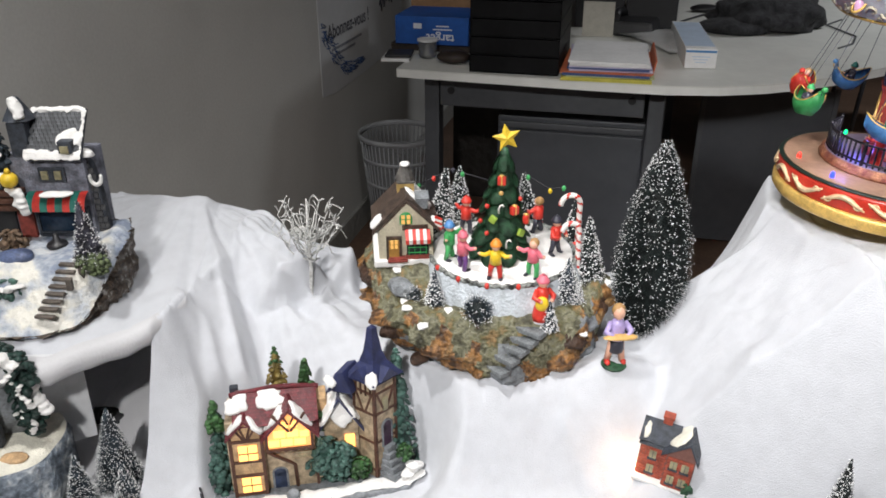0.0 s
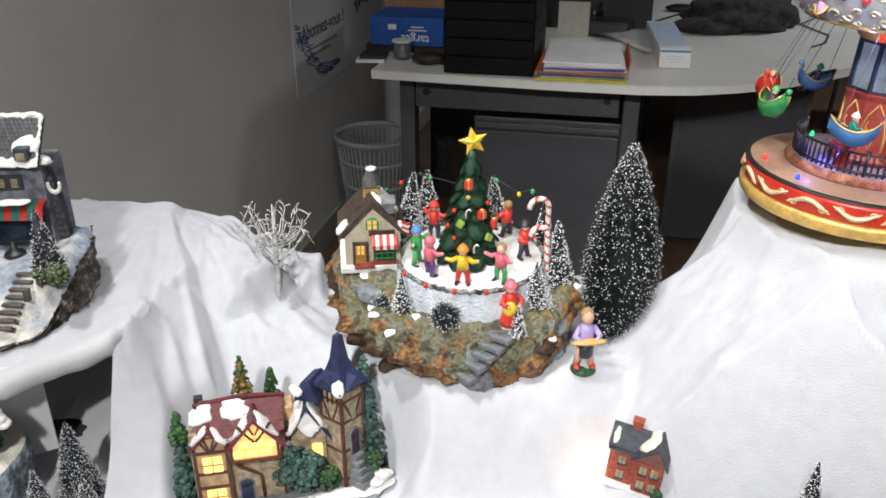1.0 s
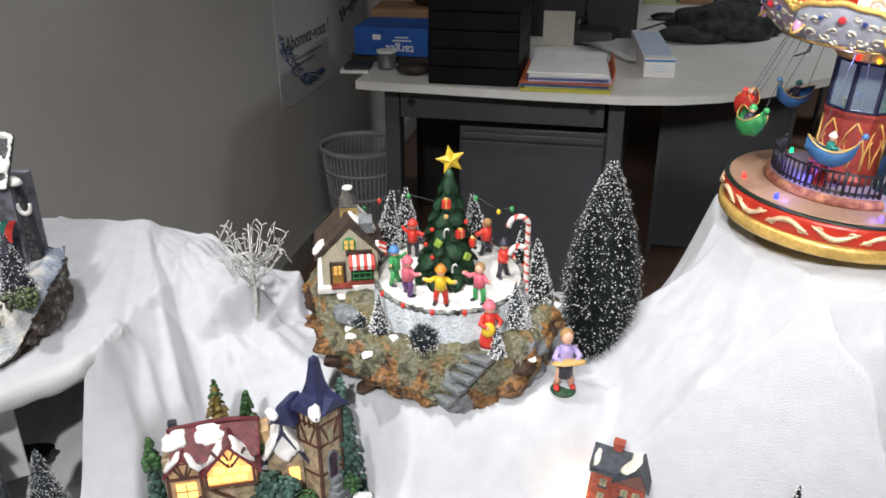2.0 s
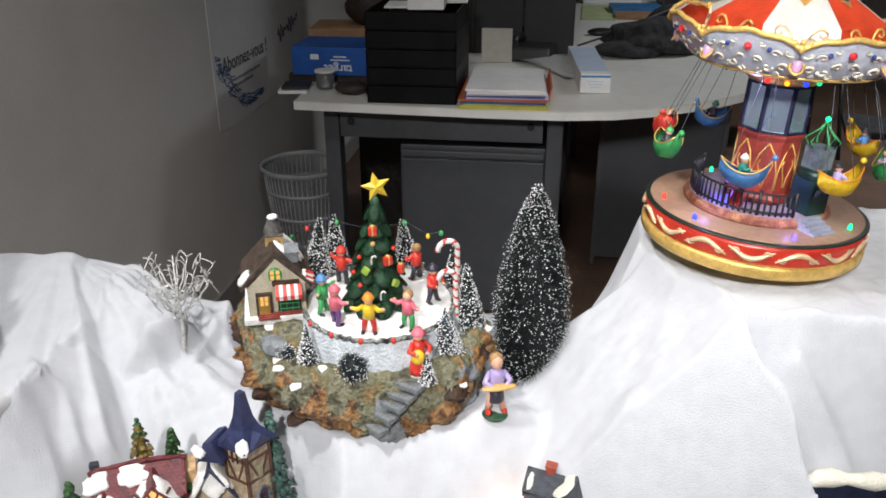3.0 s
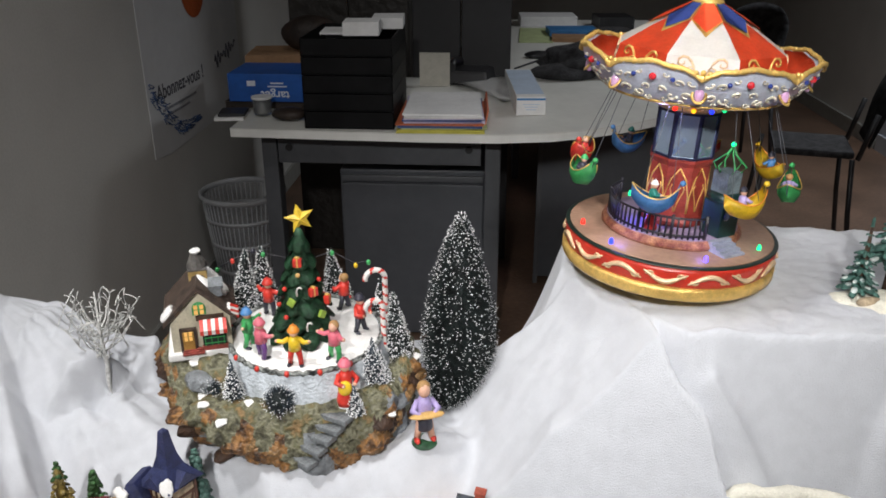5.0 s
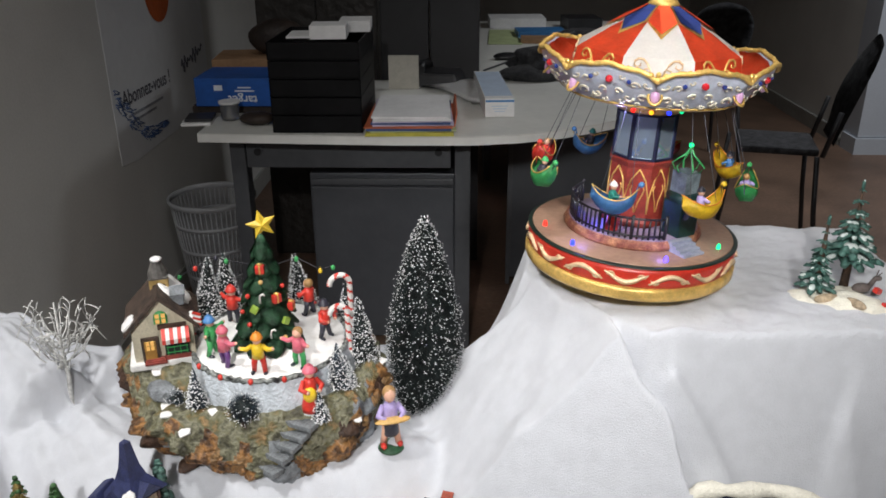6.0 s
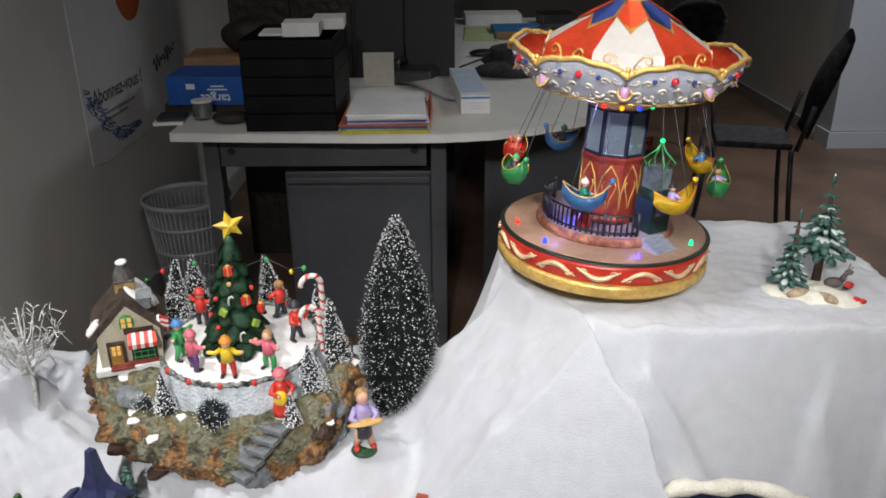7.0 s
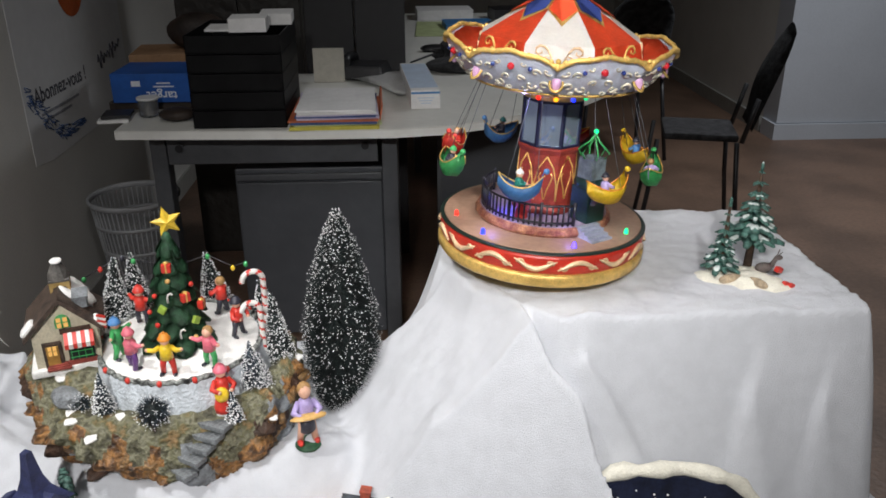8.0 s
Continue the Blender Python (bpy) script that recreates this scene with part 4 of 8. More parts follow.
# column: carved foot, mirrors, gold collar
bm = B()
lathe(bm, [(0.0, 0.0534), (0.033, 0.0534), (0.033, 0.058), (0.0300, 0.062), (0.0295, 0.112), (0.0320, 0.117), (0.0320, 0.1195), (0.0, 0.1195)], 8, smooth=False, m=pose(0, 0, 0, 0, 0, 22.5))
part("column_foot", bm, m_maroon, car, "dark red carved column foot")
cg = B()
for k in range(8):
    m8 = pose(0, 0, 0, 0, 0, 45 * k) @ Matrix.Translation((0, -0.0275, 0.064)) @ Matrix.Diagonal((1.0, 1, 1, 1))
    for s in (-1, 1):
        tube(cg, [m8 @ Vector((s * x, -0.0004, z)) for x, z in ((0.0005, 0.004), (0.0022, 0.014), (0.0052, 0.022), (0.0066, 0.027), (0.0050, 0.031))], 0.0007, 4)
        tube(cg, [m8 @ Vector((s * x, -0.0004, z)) for x, z in ((0.0112, 0.003), (0.0108, 0.020), (0.0070, 0.036), (0.0, 0.047))], 0.0008, 4)
tagged(part("gold_tracery", cg, m_gold, car, "gold tracery on the column"), kind="stuff")
bm = B()
lathe(bm, [(0.0, 0.1197), (0.0285, 0.1197), (0.0285, 0.164), (0.0, 0.164)], 8, smooth=False, m=pose(0, 0, 0, 0, 0, 22.5))
part("column", bm, m_frame_dark, car, "dark blue column")
for k in range(8):
    bm = B()
    bx(bm, 0.0190, 0.0012, 0.041, 0, -0.0268, 0.1417)
    mr = part("mirror", bm, m_mirror_blue_tint, car, "mirror panel with a bluish reflection tinted in")
    mr.matrix_local = pose(0, 0, 0, 0, 0, 45 * k)
    fr = B()
    for s in (-1, 1):
        bx(fr, 0.0022, 0.003, 0.044, s * 0.0106, -0.0272, 0.1417)
    bx(fr, 0.0190, 0.003, 0.002, 0, -0.0273, 0.1627)
    bx(fr, 0.0190, 0.003, 0.002, 0, -0.0273, 0.1208)
    f2 = part("mirror_frame", fr, m_frame_dark, car)
    f2.matrix_local = pose(0, 0, 0, 0, 0, 45 * k)
bm = B()
lathe(bm, [(0.0, 0.1642), (0.030, 0.1642), (0.033, 0.167), (0.034, 0.174), (0.040, 0.1818), (0.0, 0.1818)], 32, wob=lambda a, r, z: (r * (1 + 0.03 * math.sin(a * 16)), z))
part("collar", bm, m_gold, car, "gold collar with lamps")
for k, mm in enumerate((m_led_red, m_led_yellow, m_led_blue, m_led_green, m_led_red, m_led_yellow, m_led_blue, m_led_green)):
    bm = B()
    ball(bm, 0.0022, *ring_pt(0.0345, 246 + 28 * k, 0.1675), sub=2)
    part("lamp", bm, mm, car)
for d, mm in ((200, m_led_red), (234, m_led_blue), (292, m_led_white), (338, m_led_green), (70, m_led_blue), (120, m_led_green)):
    bm = B()
    lathe(bm, [(0.0021, 0.0), (0.0019, 0.003), (0.0012, 0.0052), (0, 0.0056)], 12, m=Matrix.Translation(ring_pt(0.089, d, 0.0436)))
    part("lamp", bm, mm, car)

# canopy: eight flared skirt panels, red petals, eight flat roof gores
TURN8 = 271.0


def skirt_point(t, s, a0):
    """t across a panel 0..1, s up the panel 0..1."""
    a = a0 + radians(45) * t
    bulge = math.sin(math.pi * t)
    r = 0.0815 + 0.0255 * s ** 0.85 + 0.0030 * math.sin(math.pi * s) * (0.6 + 0.4 * bulge) - 0.0012 * bulge
    crest = 0.0090 * bulge ** 0.75 + 0.0008 * math.cos((t - 0.5) * 6 * math.pi)
    z = 0.1815 + (0.0285 + crest) * s
    return Vector((r * math.cos(a), r * math.sin(a), z))


canopy = B()
lathe(canopy, [(0.0, 0.1820), (0.073, 0.1820), (0.0805, 0.1800), (0.0825, 0.1815), (0.081, 0.188), (0.0, 0.188)], 64)
part("canopy_floor", canopy, m_gold_pale, car, "pale gold underside of the canopy")
for k in range(8):
    a0 = radians(TURN8 + 45 * k)
    bm = B()
    nt_, ns = 20, 8
    g = [[bm.verts.new(skirt_point(i / nt_, j / ns, a0)) for j in range(ns + 1)] for i in range(nt_ + 1)]
    for i in range(nt_):
        for j in range(ns):
            bm.faces.new((g[i][j], g[i + 1][j], g[i + 1][j + 1], g[i][j + 1])).smooth = True
    bmesh.ops.solidify(bm, geom=bm.faces[:], thickness=0.0020)
    pn = part("skirt_panel", bm, m_panel_blue, car, "pearl blue skirt panel")
    tr = B()
    out = Vector((math.cos(a0 + radians(22.5)), math.sin(a0 + radians(22.5)), -0.7)) * 0.0008
    tube(tr, [skirt_point(i / 30, 1.0, a0) + out * 0.3 for i in range(31)], [0.0017 + 0.0010 * abs(math.sin(i * 1.9)) for i in range(31)], 6)
    tube(tr, [skirt_point(i / 16, 0.02, a0) + out * 0.3 for i in range(17)], 0.0011, 6)
    part("panel_trim", tr, m_gold, pn, "gold trim")
    # scrolls on the panel
    tr = B()
    for s in (-1, 1):
        for cx, cz, r0, tw, fat in ((0.13, 0.30, 0.0060, 1, 1.3), (0.30, 0.26, 0.0050, -1, 1.2), (0.22, 0.62, 0.0042, 1, 1.0), (0.41, 0.40, 0.0040, 1, 1.0), (0.40, 0.14, 0.0034, -1, 1.0), (0.10, 0.72, 0.0036, -1, 0.9),
                                    (0.20, 0.10, 0.0030, 1, 0.9), (0.36, 0.78, 0.0026, -1, 0.8)):
            pts = []
            for i in range(13):
                th = i / 12 * 1.7 * math.pi
                r = r0 * (1 - i / 16)
                t = 0.5 + s * (0.5 - cx) + s * r * math.cos(th) / 0.075
                q = min(0.95, max(0.04, cz + tw * r * math.sin(th) / 0.045))
                pts.append(skirt_point(min(0.97, max(0.03, t)), q, a0) + out)
            tube(tr, pts, [0.0011 * fat * (1 - 0.04 * i) for i in range(13)], 5)
    tagged(part("panel_relief", tr, m_pearl_gold, pn, "pale gold scroll relief"), kind="stuff")
    for t, q, mm, r in ((0.5, 0.66, m_gem_red, 0.0033), (0.28, 0.70, m_gem_blue, 0.0022), (0.72, 0.70, m_gem_blue, 0.0022)):
        bm = B()
        ball(bm, r, *(skirt_point(t, q, a0) + out * 1.2), sub=2)
        part("gem", bm, mm, pn)
    bm = B()
    p = skirt_point(0.0, 0.48, a0)
    ball(bm, 0.0052, p.x * 1.012, p.y * 1.012, p.z, 0.8, 0.8, 1.35, 2)
    part("cabochon", bm, m_gem_pink, car, "pink oval stone")
    bm = B()
    lathe(bm, [(0.0050, -0.0012), (0.0066, 0.0), (0.0050, 0.0012), (0.0046, 0.0), (0.0050, -0.0012)], 20, m=Matrix.Translation((p.x * 1.012, p.y * 1.012, p.z)) @ pose(0, 0, 0, 0, 0, math.degrees(a0)) @ pose(0, 0, 0, 0, 52, 0) @ Matrix.Diagonal((1.3, 1, 1, 1)))
    part("stone_setting", bm, m_gold, car, "gold setting of the stone")
    for t_, dz, r in ((0.0, 0.0008, 0.0034), (0.0, 0.0055, 0.0024), (0.07, 0.001, 0.0027), (0.93, 0.001, 0.0027), (0.30, 0.0005, 0.0022), (0.70, 0.0005, 0.0022)):
        bm = B()
        q = skirt_point(t_, 1.0, a0)
        ball(bm, r, q.x, q.y, q.z + dz, sub=2)
        part("knob", bm, m_gold, car, "gold knob on the rim")
    # lining of the skirt: red petals behind each panel
    bm = B()
    rows_ = []
    for i in range(13):
        t = i / 12
        a = a0 + radians(45) * t
        rows_.append([bm.verts.new((r * math.cos(a), r * math.sin(a), z)) for r, z in ((0.072, 0.1980), (0.086, 0.2005), (skirt_point(t, 0.9, a0).xy.length - 0.0035, skirt_point(t, 0.95, a0).z))])
    for i in range(12):
        for j in range(2):
            bm.faces.new((rows_[i][j], rows_[i][j + 1], rows_[i + 1][j + 1], rows_[i + 1][j])).smooth = True
    bmesh.ops.solidify(bm, geom=bm.faces[:], thickness=0.0008)
    part("petal_lining", bm, m_red_canopy, car, "red lining of the rim")


ROOF = [(0.0765, 0.1955), (0.0712, 0.2215), (0.0440, 0.2390), (0.0105, 0.2580)]      # middle line of a gore: foot, crease, upper part


def gore_point(c, u, s, lift=0.0):
    """u across a flat gore -1..1, s from the foot 0 over the crease 1 to the top 3."""
    i = min(2, int(s))
    (r0, z0), (r1, z1) = ROOF[i], ROOF[i + 1]
    r, z = r0 + (r1 - r0) * (s - i), z0 + (z1 - z0) * (s - i)
    w = r * math.tan(radians(22.5)) * u
    r, z = r + lift, z + lift
    return Vector((r * math.cos(c) - w * math.sin(c), r * math.sin(c) + w * math.cos(c), z))


for k in range(8):
    c = radians(TURN8 + 45 * k)
    bm = B()
    g = [[bm.verts.new(gore_point(c, u, s, 0.0005 * (1 - u * u))) for s in (0.0, 0.5, 1.0, 1.5, 2.0, 2.5, 3.0)] for u in (-1, -0.5, 0, 0.5, 1)]
    for i in range(4):
        for j in range(6):
            bm.faces.new((g[i][j], g[i + 1][j], g[i + 1][j + 1], g[i][j + 1]))
    bmesh.ops.solidify(bm, geom=bm.faces[:], thickness=0.001)
    gore = part("roof_gore", bm, m_white_canopy if k % 2 == 0 else m_red_canopy, car, "white gore" if k % 2 == 0 else "red gore")
    tr = B()
    for s in (-1, 1):
        curl = [(0.14, 0.22), (0.15, 0.40), (0.20, 0.60), (0.29, 0.79), (0.42, 0.93), (0.56, 0.95), (0.66, 0.86), (0.66, 0.74), (0.57, 0.68), (0.48, 0.73), (0.50, 0.81)]
        tube(tr, [gore_point(c, s * u, q, 0.0010) for u, q in curl], [0.0006, 0.0008, 0.0010, 0.0011, 0.0012, 0.0012, 0.0011, 0.0010, 0.0009, 0.0008, 0.0006], 5)
        tube(tr, [gore_point(c, s * u, q, 0.0010) for u, q in ((0.24, 0.66), (0.36, 0.62), (0.44, 0.48), (0.42, 0.34))], [0.0005, 0.0008, 0.0008, 0.0005], 5)
    part("gold_scroll", tr, m_gold if k % 2 else m_gold_pale, gore, "gold scroll")
    # star point over the gore: gold edge with a coloured field
    for u0, low, lift, mm, nm in ((1.0, 1.72, 0.0012, m_gold, "gold_point"), (0.93, 1.90, 0.0020, m_red_canopy if k % 2 == 0 else m_blue_paint, "red_point" if k % 2 == 0 else "blue_point")):
        bm = B()
        f = bm.faces.new([bm.verts.new(gore_point(c, u, q, lift)) for u, q in ((-u0, 2.35), (0, low), (u0, 2.35), (u0, 2.98), (-u0, 2.98))])
        bmesh.ops.solidify(bm, geom=[f], thickness=0.0008)
        part(nm, bm, mm, car)
bm = B()
lathe(bm, [(0.0, 0.2560), (0.0125, 0.2570), (0.0145, 0.2600), (0.0115, 0.2635), (0.007, 0.2665), (0.009, 0.2715), (0.0095, 0.2755), (0.006, 0.2805), (0.0, 0.2825)], 24)
part("finial", bm, m_gold, car, "gold finial")


# hanging boats
def boat(color, fig_coat, fig_hat, deg):
    m = pose(0, 0, 0, 0, 0, deg) @ pose(0.101, 0, 0.101, 0, -9, 0) @ Matrix.Diagonal((0.92, 0.92, 0.92, 1))       # x outward, y along the ride
    n, w = 14, 0.0105
    bm = B()
    rows_ = []
    for i in range(n + 1):
        t = i / n * 2 - 1
        half = w * (1 - abs(t) ** 2.6) + 0.0006
        keel = -0.0115 + 0.0125 * abs(t) ** 2.2 + (0.010 * max(0, t) ** 3)
        gun = 0.002 + 0.006 * t * t + 0.013 * max(0, t) ** 3 + 0.004 * max(0, -t) ** 2
        y = t * 0.024 - (0.004 * max(0, t - 0.75) / 0.25 if t > 0.75 else 0)
        rows_.append([bm.verts.new((sx * half * (0.55 if lv == 0 else (0.95 if lv == 1 else 1.0)), y, [keel, keel * 0.45 + gun * 0.4, gun][lv])) for sx, lv in ((-1, 2), (-1, 1), (-1, 0), (1, 0), (1, 1), (1, 2))])
    for i in range(n):
        for j in range(5):
            bm.faces.new((rows_[i][j], rows_[i][j + 1], rows_[i + 1][j + 1], rows_[i + 1][j])).smooth = True
    bmesh.ops.solidify(bm, geom=bm.faces[:], thickness=0.0014)
    ball(bm, 0.003, 0, 0.0225, 0.020, sub=2)
    ob = part("boat", bm, PAINT[color], car, color + " painted swing boat")
    ob.matrix_local = m
    tr = B()
    for sx in (0, 5):
        tube(tr, [Vector(((-1 if sx == 0 else 1) * (w * (1 - abs(t) ** 2.6) + 0.0008), t * 0.024, 0.0026 + 0.006 * t * t + 0.013 * max(0, t) ** 3 + 0.004 * max(0, -t) ** 2)) for t in [i / 14 * 2 - 1 for i in range(14)]], 0.00065, 5)
    part("gunwale", tr, m_gold if color != "yellow" else PAINT["orange"], ob)
    fb, fm = figurine_mesh(0.030, fig_coat, "brown", fig_hat, 2, sit=True)
    f = part("figurine", fb, fm, ob)
    f.matrix_local = pose(0, -0.003, -0.006, 0, 0, 180)
    for s in (-1, 1):
        rod = B()
        a, b = m @ Vector((0, s * 0.015, 0.004)), pose(0, 0, 0, 0, 0, deg) @ Vector((0.072, s * 0.005, 0.1825))
        tube(rod, [a, b], 0.00034, 5)
        part("rod", rod, m_grey_steel, car, "thin wire rod")


for off, color, coat, hat in ((34, "yellow", "lilac", "dark"), (-11, "blue", "teal", "white"), (-62, "green", "dark", "green"), (-104, "red", "red", "hair"), (-146, "blue", "dark", "teal"),
                              (169, "red", "brown", "red"), (120, "yellow", "blue", "dark"), (79, "green", "lilac", "hair")):
    boat(color, coat, hat, 270 + off)
figurine_part(car, 0.034, "red", "red", "red", pose(*ring_pt(0.048, 246, 0.0534), 0, 0, -20), 1, True, label="small figure in a red coat at the fence")
# ticket kiosk with a lattice crown
kiosk_m = pose(*ring_pt(0.052, 325, 0.0534), 0, 0, 45)
bm = B()
bx(bm, 0.024, 0.024, 0.034, 0, 0, 0.017, bev=0.0015, m=kiosk_m)
lathe(bm, [(0.0145, 0.034), (0.0155, 0.036), (0.0155, 0.040), (0.0125, 0.042), (0.0, 0.042)], 8, m=kiosk_m)
kiosk = part("kiosk", bm, mat("dark_teal_enamel", (0.008, 0.035, 0.032), 0.4, var=0.2, scale=100), car, "dark green kiosk")
bm = B()
bx(bm, 0.018, 0.018, 0.020, 0, 0, 0.052, m=kiosk_m)
part("turret", bm, mat("grey_teal_enamel", (0.16, 0.20, 0.22), 0.4, var=0.25, scale=110, bump=0.3), car, "grey-blue turret")
bm = B()
for k in range(6):
    a = 2 * math.pi * k / 6
    c, s = math.cos(a), math.sin(a)
    tube(bm, [kiosk_m @ Vector((0.011 * c, 0.011 * s, 0.062)), kiosk_m @ Vector((0.015 * c, 0.015 * s, 0.068)), kiosk_m @ Vector((0.004 * c, 0.004 * s, 0.078)), kiosk_m @ Vector((0, 0, 0.086))], 0.0009, 5)
part("crown", bm, PAINT["green"], car, "green lattice crown")
bm = B()
ball(bm, 0.0024, *(kiosk_m @ Vector((0, 0, 0.087))), sub=2)
part("lamp", bm, m_led_green, car)
bm = B()
for a, b in (((-0.006, -0.0126, 0.022), 0.004), ((0.006, -0.0126, 0.022), 0.004)):
    cy(bm, b, b, 0.0008, *a, 90, 0, 0, seg=16, m=kiosk_m)
part("kiosk_window", bm, m_gem_blue, kiosk, "round dark blue window")

# the coloured lamps throw a little light on the stage
for d, r, z, col, w in ((236, 0.082, 0.054, (0.25, 0.22, 1.0), 0.012), (292, 0.082, 0.054, (0.35, 0.25, 1.0), 0.012), (225, 0.048, 0.064, (0.12, 0.15, 1.0), 0.03), (250, 0.075, 0.178, (0.35, 0.35, 1.0), 0.05)):
    data = bpy.data.lights.new("carousel_lamp", "POINT")
    data.energy, data.color, data.shadow_soft_size = w, col, 0.004
    lob = new("carousel_lamp", data)
    lob.matrix_world = car.matrix_world @ Matrix.Translation(ring_pt(r, d, z))

# ---- frosted trees ----
m_needle = mat("dark_needles", (0.012, 0.022, 0.022), 0.7, var=0.4, scale=90, bump=0.2)
m_needle_blue = mat("blue_grey_needles", (0.035, 0.055, 0.075), 0.7, var=0.4, scale=90, bump=0.2)
m_frost = mat("white_frost", (0.86, 0.87, 0.88), 0.8, var=0.06, scale=200, bump=0.3)
m_snow = mat("painted_snow", (0.84, 0.83, 0.81), 0.75, var=0.05, scale=90, bump=0.5)
m_snow_cream = mat("cream_snow", (0.82, 0.79, 0.68), 0.75, var=0.07, scale=80, bump=0.5)
m_bark = mat("brown_bark", (0.09, 0.05, 0.03), 0.8, var=0.3, scale=90, bump=0.5)


def spikes(rows):
    """Thin three-sided needles: rows of (root, tip, width)."""
    vs, fs = [], []
    for a, b, w in rows:
        d = (b - a).normalized()
        s = d.cross(Vector((0.2, 0.3, 0.93)))
        if s.length < 1e-3:
            s = Vector((1, 0, 0))
        s.normalize()
        t = d.cross(s)
        n = len(vs)
        vs += [a + s * w, a - s * w * 0.5 + t * w * 0.87, a - s * w * 0.5 - t * w * 0.87, b]
        fs += [(n, n + 1, n + 3), (n + 1, n + 2, n + 3), (n + 2, n, n + 3)]
    return vs, fs


OCT = [(1, 0, 0), (-1, 0, 0), (0, 1, 0), (0, -1, 0), (0, 0, 1), (0, 0, -1)]
OCF = [(0, 2, 4), (2, 1, 4), (1, 3, 4), (3, 0, 4), (2, 0, 5), (1, 2, 5), (3, 1, 5), (0, 3, 5)]


def raw_part(name, vs, fs, material, parent, label="", smooth=False):
    me = bpy.data.meshes.new(name)
    me.from_pydata([tuple(v) for v in vs], [], fs)
    me.materials.append(material)
    if smooth:
        me.polygons.foreach_set("use_smooth", [True] * len(fs))
    ob = new(name, me)
    ob.parent = parent
    if label:
        ob["label"] = label
    return ob


SPINDLE = [(0.0, 0.60), (0.06, 0.76), (0.14, 0.89), (0.24, 0.98), (0.32, 1.0), (0.44, 0.96), (0.58, 0.85), (0.72, 0.66), (0.86, 0.42), (0.95, 0.22), (1.0, 0.07)]


def tree_shape(t, kind):
    """Radius share at height share t."""
    if kind == "spindle":
        for (t0, r0), (t1, r1) in zip(SPINDLE, SPINDLE[1:]):
            if t <= t1:
                return r0 + (r1 - r0) * (t - t0) / (t1 - t0)
        return SPINDLE[-1][1]
    return 0.06 + 0.94 * (1 - t) ** 0.95


def brush_meshes(h, r, n, seed, kind="cone", foot=0.06, fleck=0.0011, flecks=0.55, droop=0.10):
    rr = random.Random(seed)
    rows, tips = [], []
    for i in range(n):
        t = 1 - math.sqrt(rr.random()) if kind == "cone" else rr.random() ** 1.15
        a = rr.uniform(0, 2 * math.pi)
        z = h * (foot + (1 - foot) * t)
        rad = r * tree_shape(t, kind) * rr.uniform(0.86, 1.08)
        root = Vector((0, 0, z + 0.02 * h))
        if i % 2:
            root = Vector((0.62 * rad * math.cos(a), 0.62 * rad * math.sin(a), z + 0.005 * h))
        tip = Vector((rad * math.cos(a), rad * math.sin(a), z + rr.uniform(-droop, droop * 0.6) * r + 0.03 * h * t))
        rows.append((root, tip, 0.0004 + 0.00025 * r / 0.05))
        if rr.random() < flecks:
            for q in range(rr.choice((1, 1, 2))):
                tips.append((tip - (tip - root) * rr.uniform(0.0, 0.22), fleck * rr.uniform(0.5, 1.35)))
    vs, fs = spikes(rows)
    fv, ff = [], []
    for p, s in tips:
        k = len(fv)
        fv += [p + Vector(o) * s * rr.uniform(0.7, 1.3) for o in OCT]
        ff += [(k + a, k + b, k + c) for a, b, c in OCF]
    return (vs, fs), (fv, ff)


def frosted_tree(parent, h, r, n, seed, kind="cone", base=True, needle=None, fleck=0.0011, flecks=0.55):
    """Trunk, core, needles and frost under an Empty or a part."""
    (vs, fs), (fv, ff) = brush_meshes(h, r, n, seed, kind, fleck=fleck, flecks=flecks)
    bm = B()
    tube(bm, [(0, 0, 0), (0, 0, h * 0.5), (0, 0, h * 0.985)], [0.0035 * h / 0.2, 0.0025 * h / 0.2, 0.0006], 6)
    out = [part("trunk", bm, m_bark, parent)]
    bm = B()
    lathe(bm, [(0.0, h * 0.07)] + [(r * 0.62 * tree_shape(t, kind), h * (0.06 + 0.94 * t) * 1.0) for t in [i / 9 for i in range(10)]] + [(0.0, h * 0.985)], 14,
          wob=lambda a, q, z: (q * (1 + 0.18 * nz(a * 3, z * 60, seed)), z))
    out.append(part("core", bm, needle or m_needle, parent))
    out.append(tagged(raw_part("needles", vs, fs, needle or m_needle, parent, "dark bristle needles"), kind="stuff"))
    out.append(tagged(raw_part("frost", fv, ff, m_frost, parent, "white frost on the tips"), kind="stuff"))
    if base:
        bm = B()
        cy(bm, r * 0.42, r * 0.40, 0.006, 0, 0, 0, seg=24)
        out.append(part("foot", bm, PAINT["white"], parent, "white round foot"))
    return out


bt = thing("frosted_tree", "tall dark bottle-brush tree with white frosted tips on the snow", "model tree", pose(0.232, 0.800, 0.757, 0, 0.5, 0))
frosted_tree(bt, 0.238, 0.0448, 16000, 3, "spindle", fleck=0.00064, flecks=0.19)

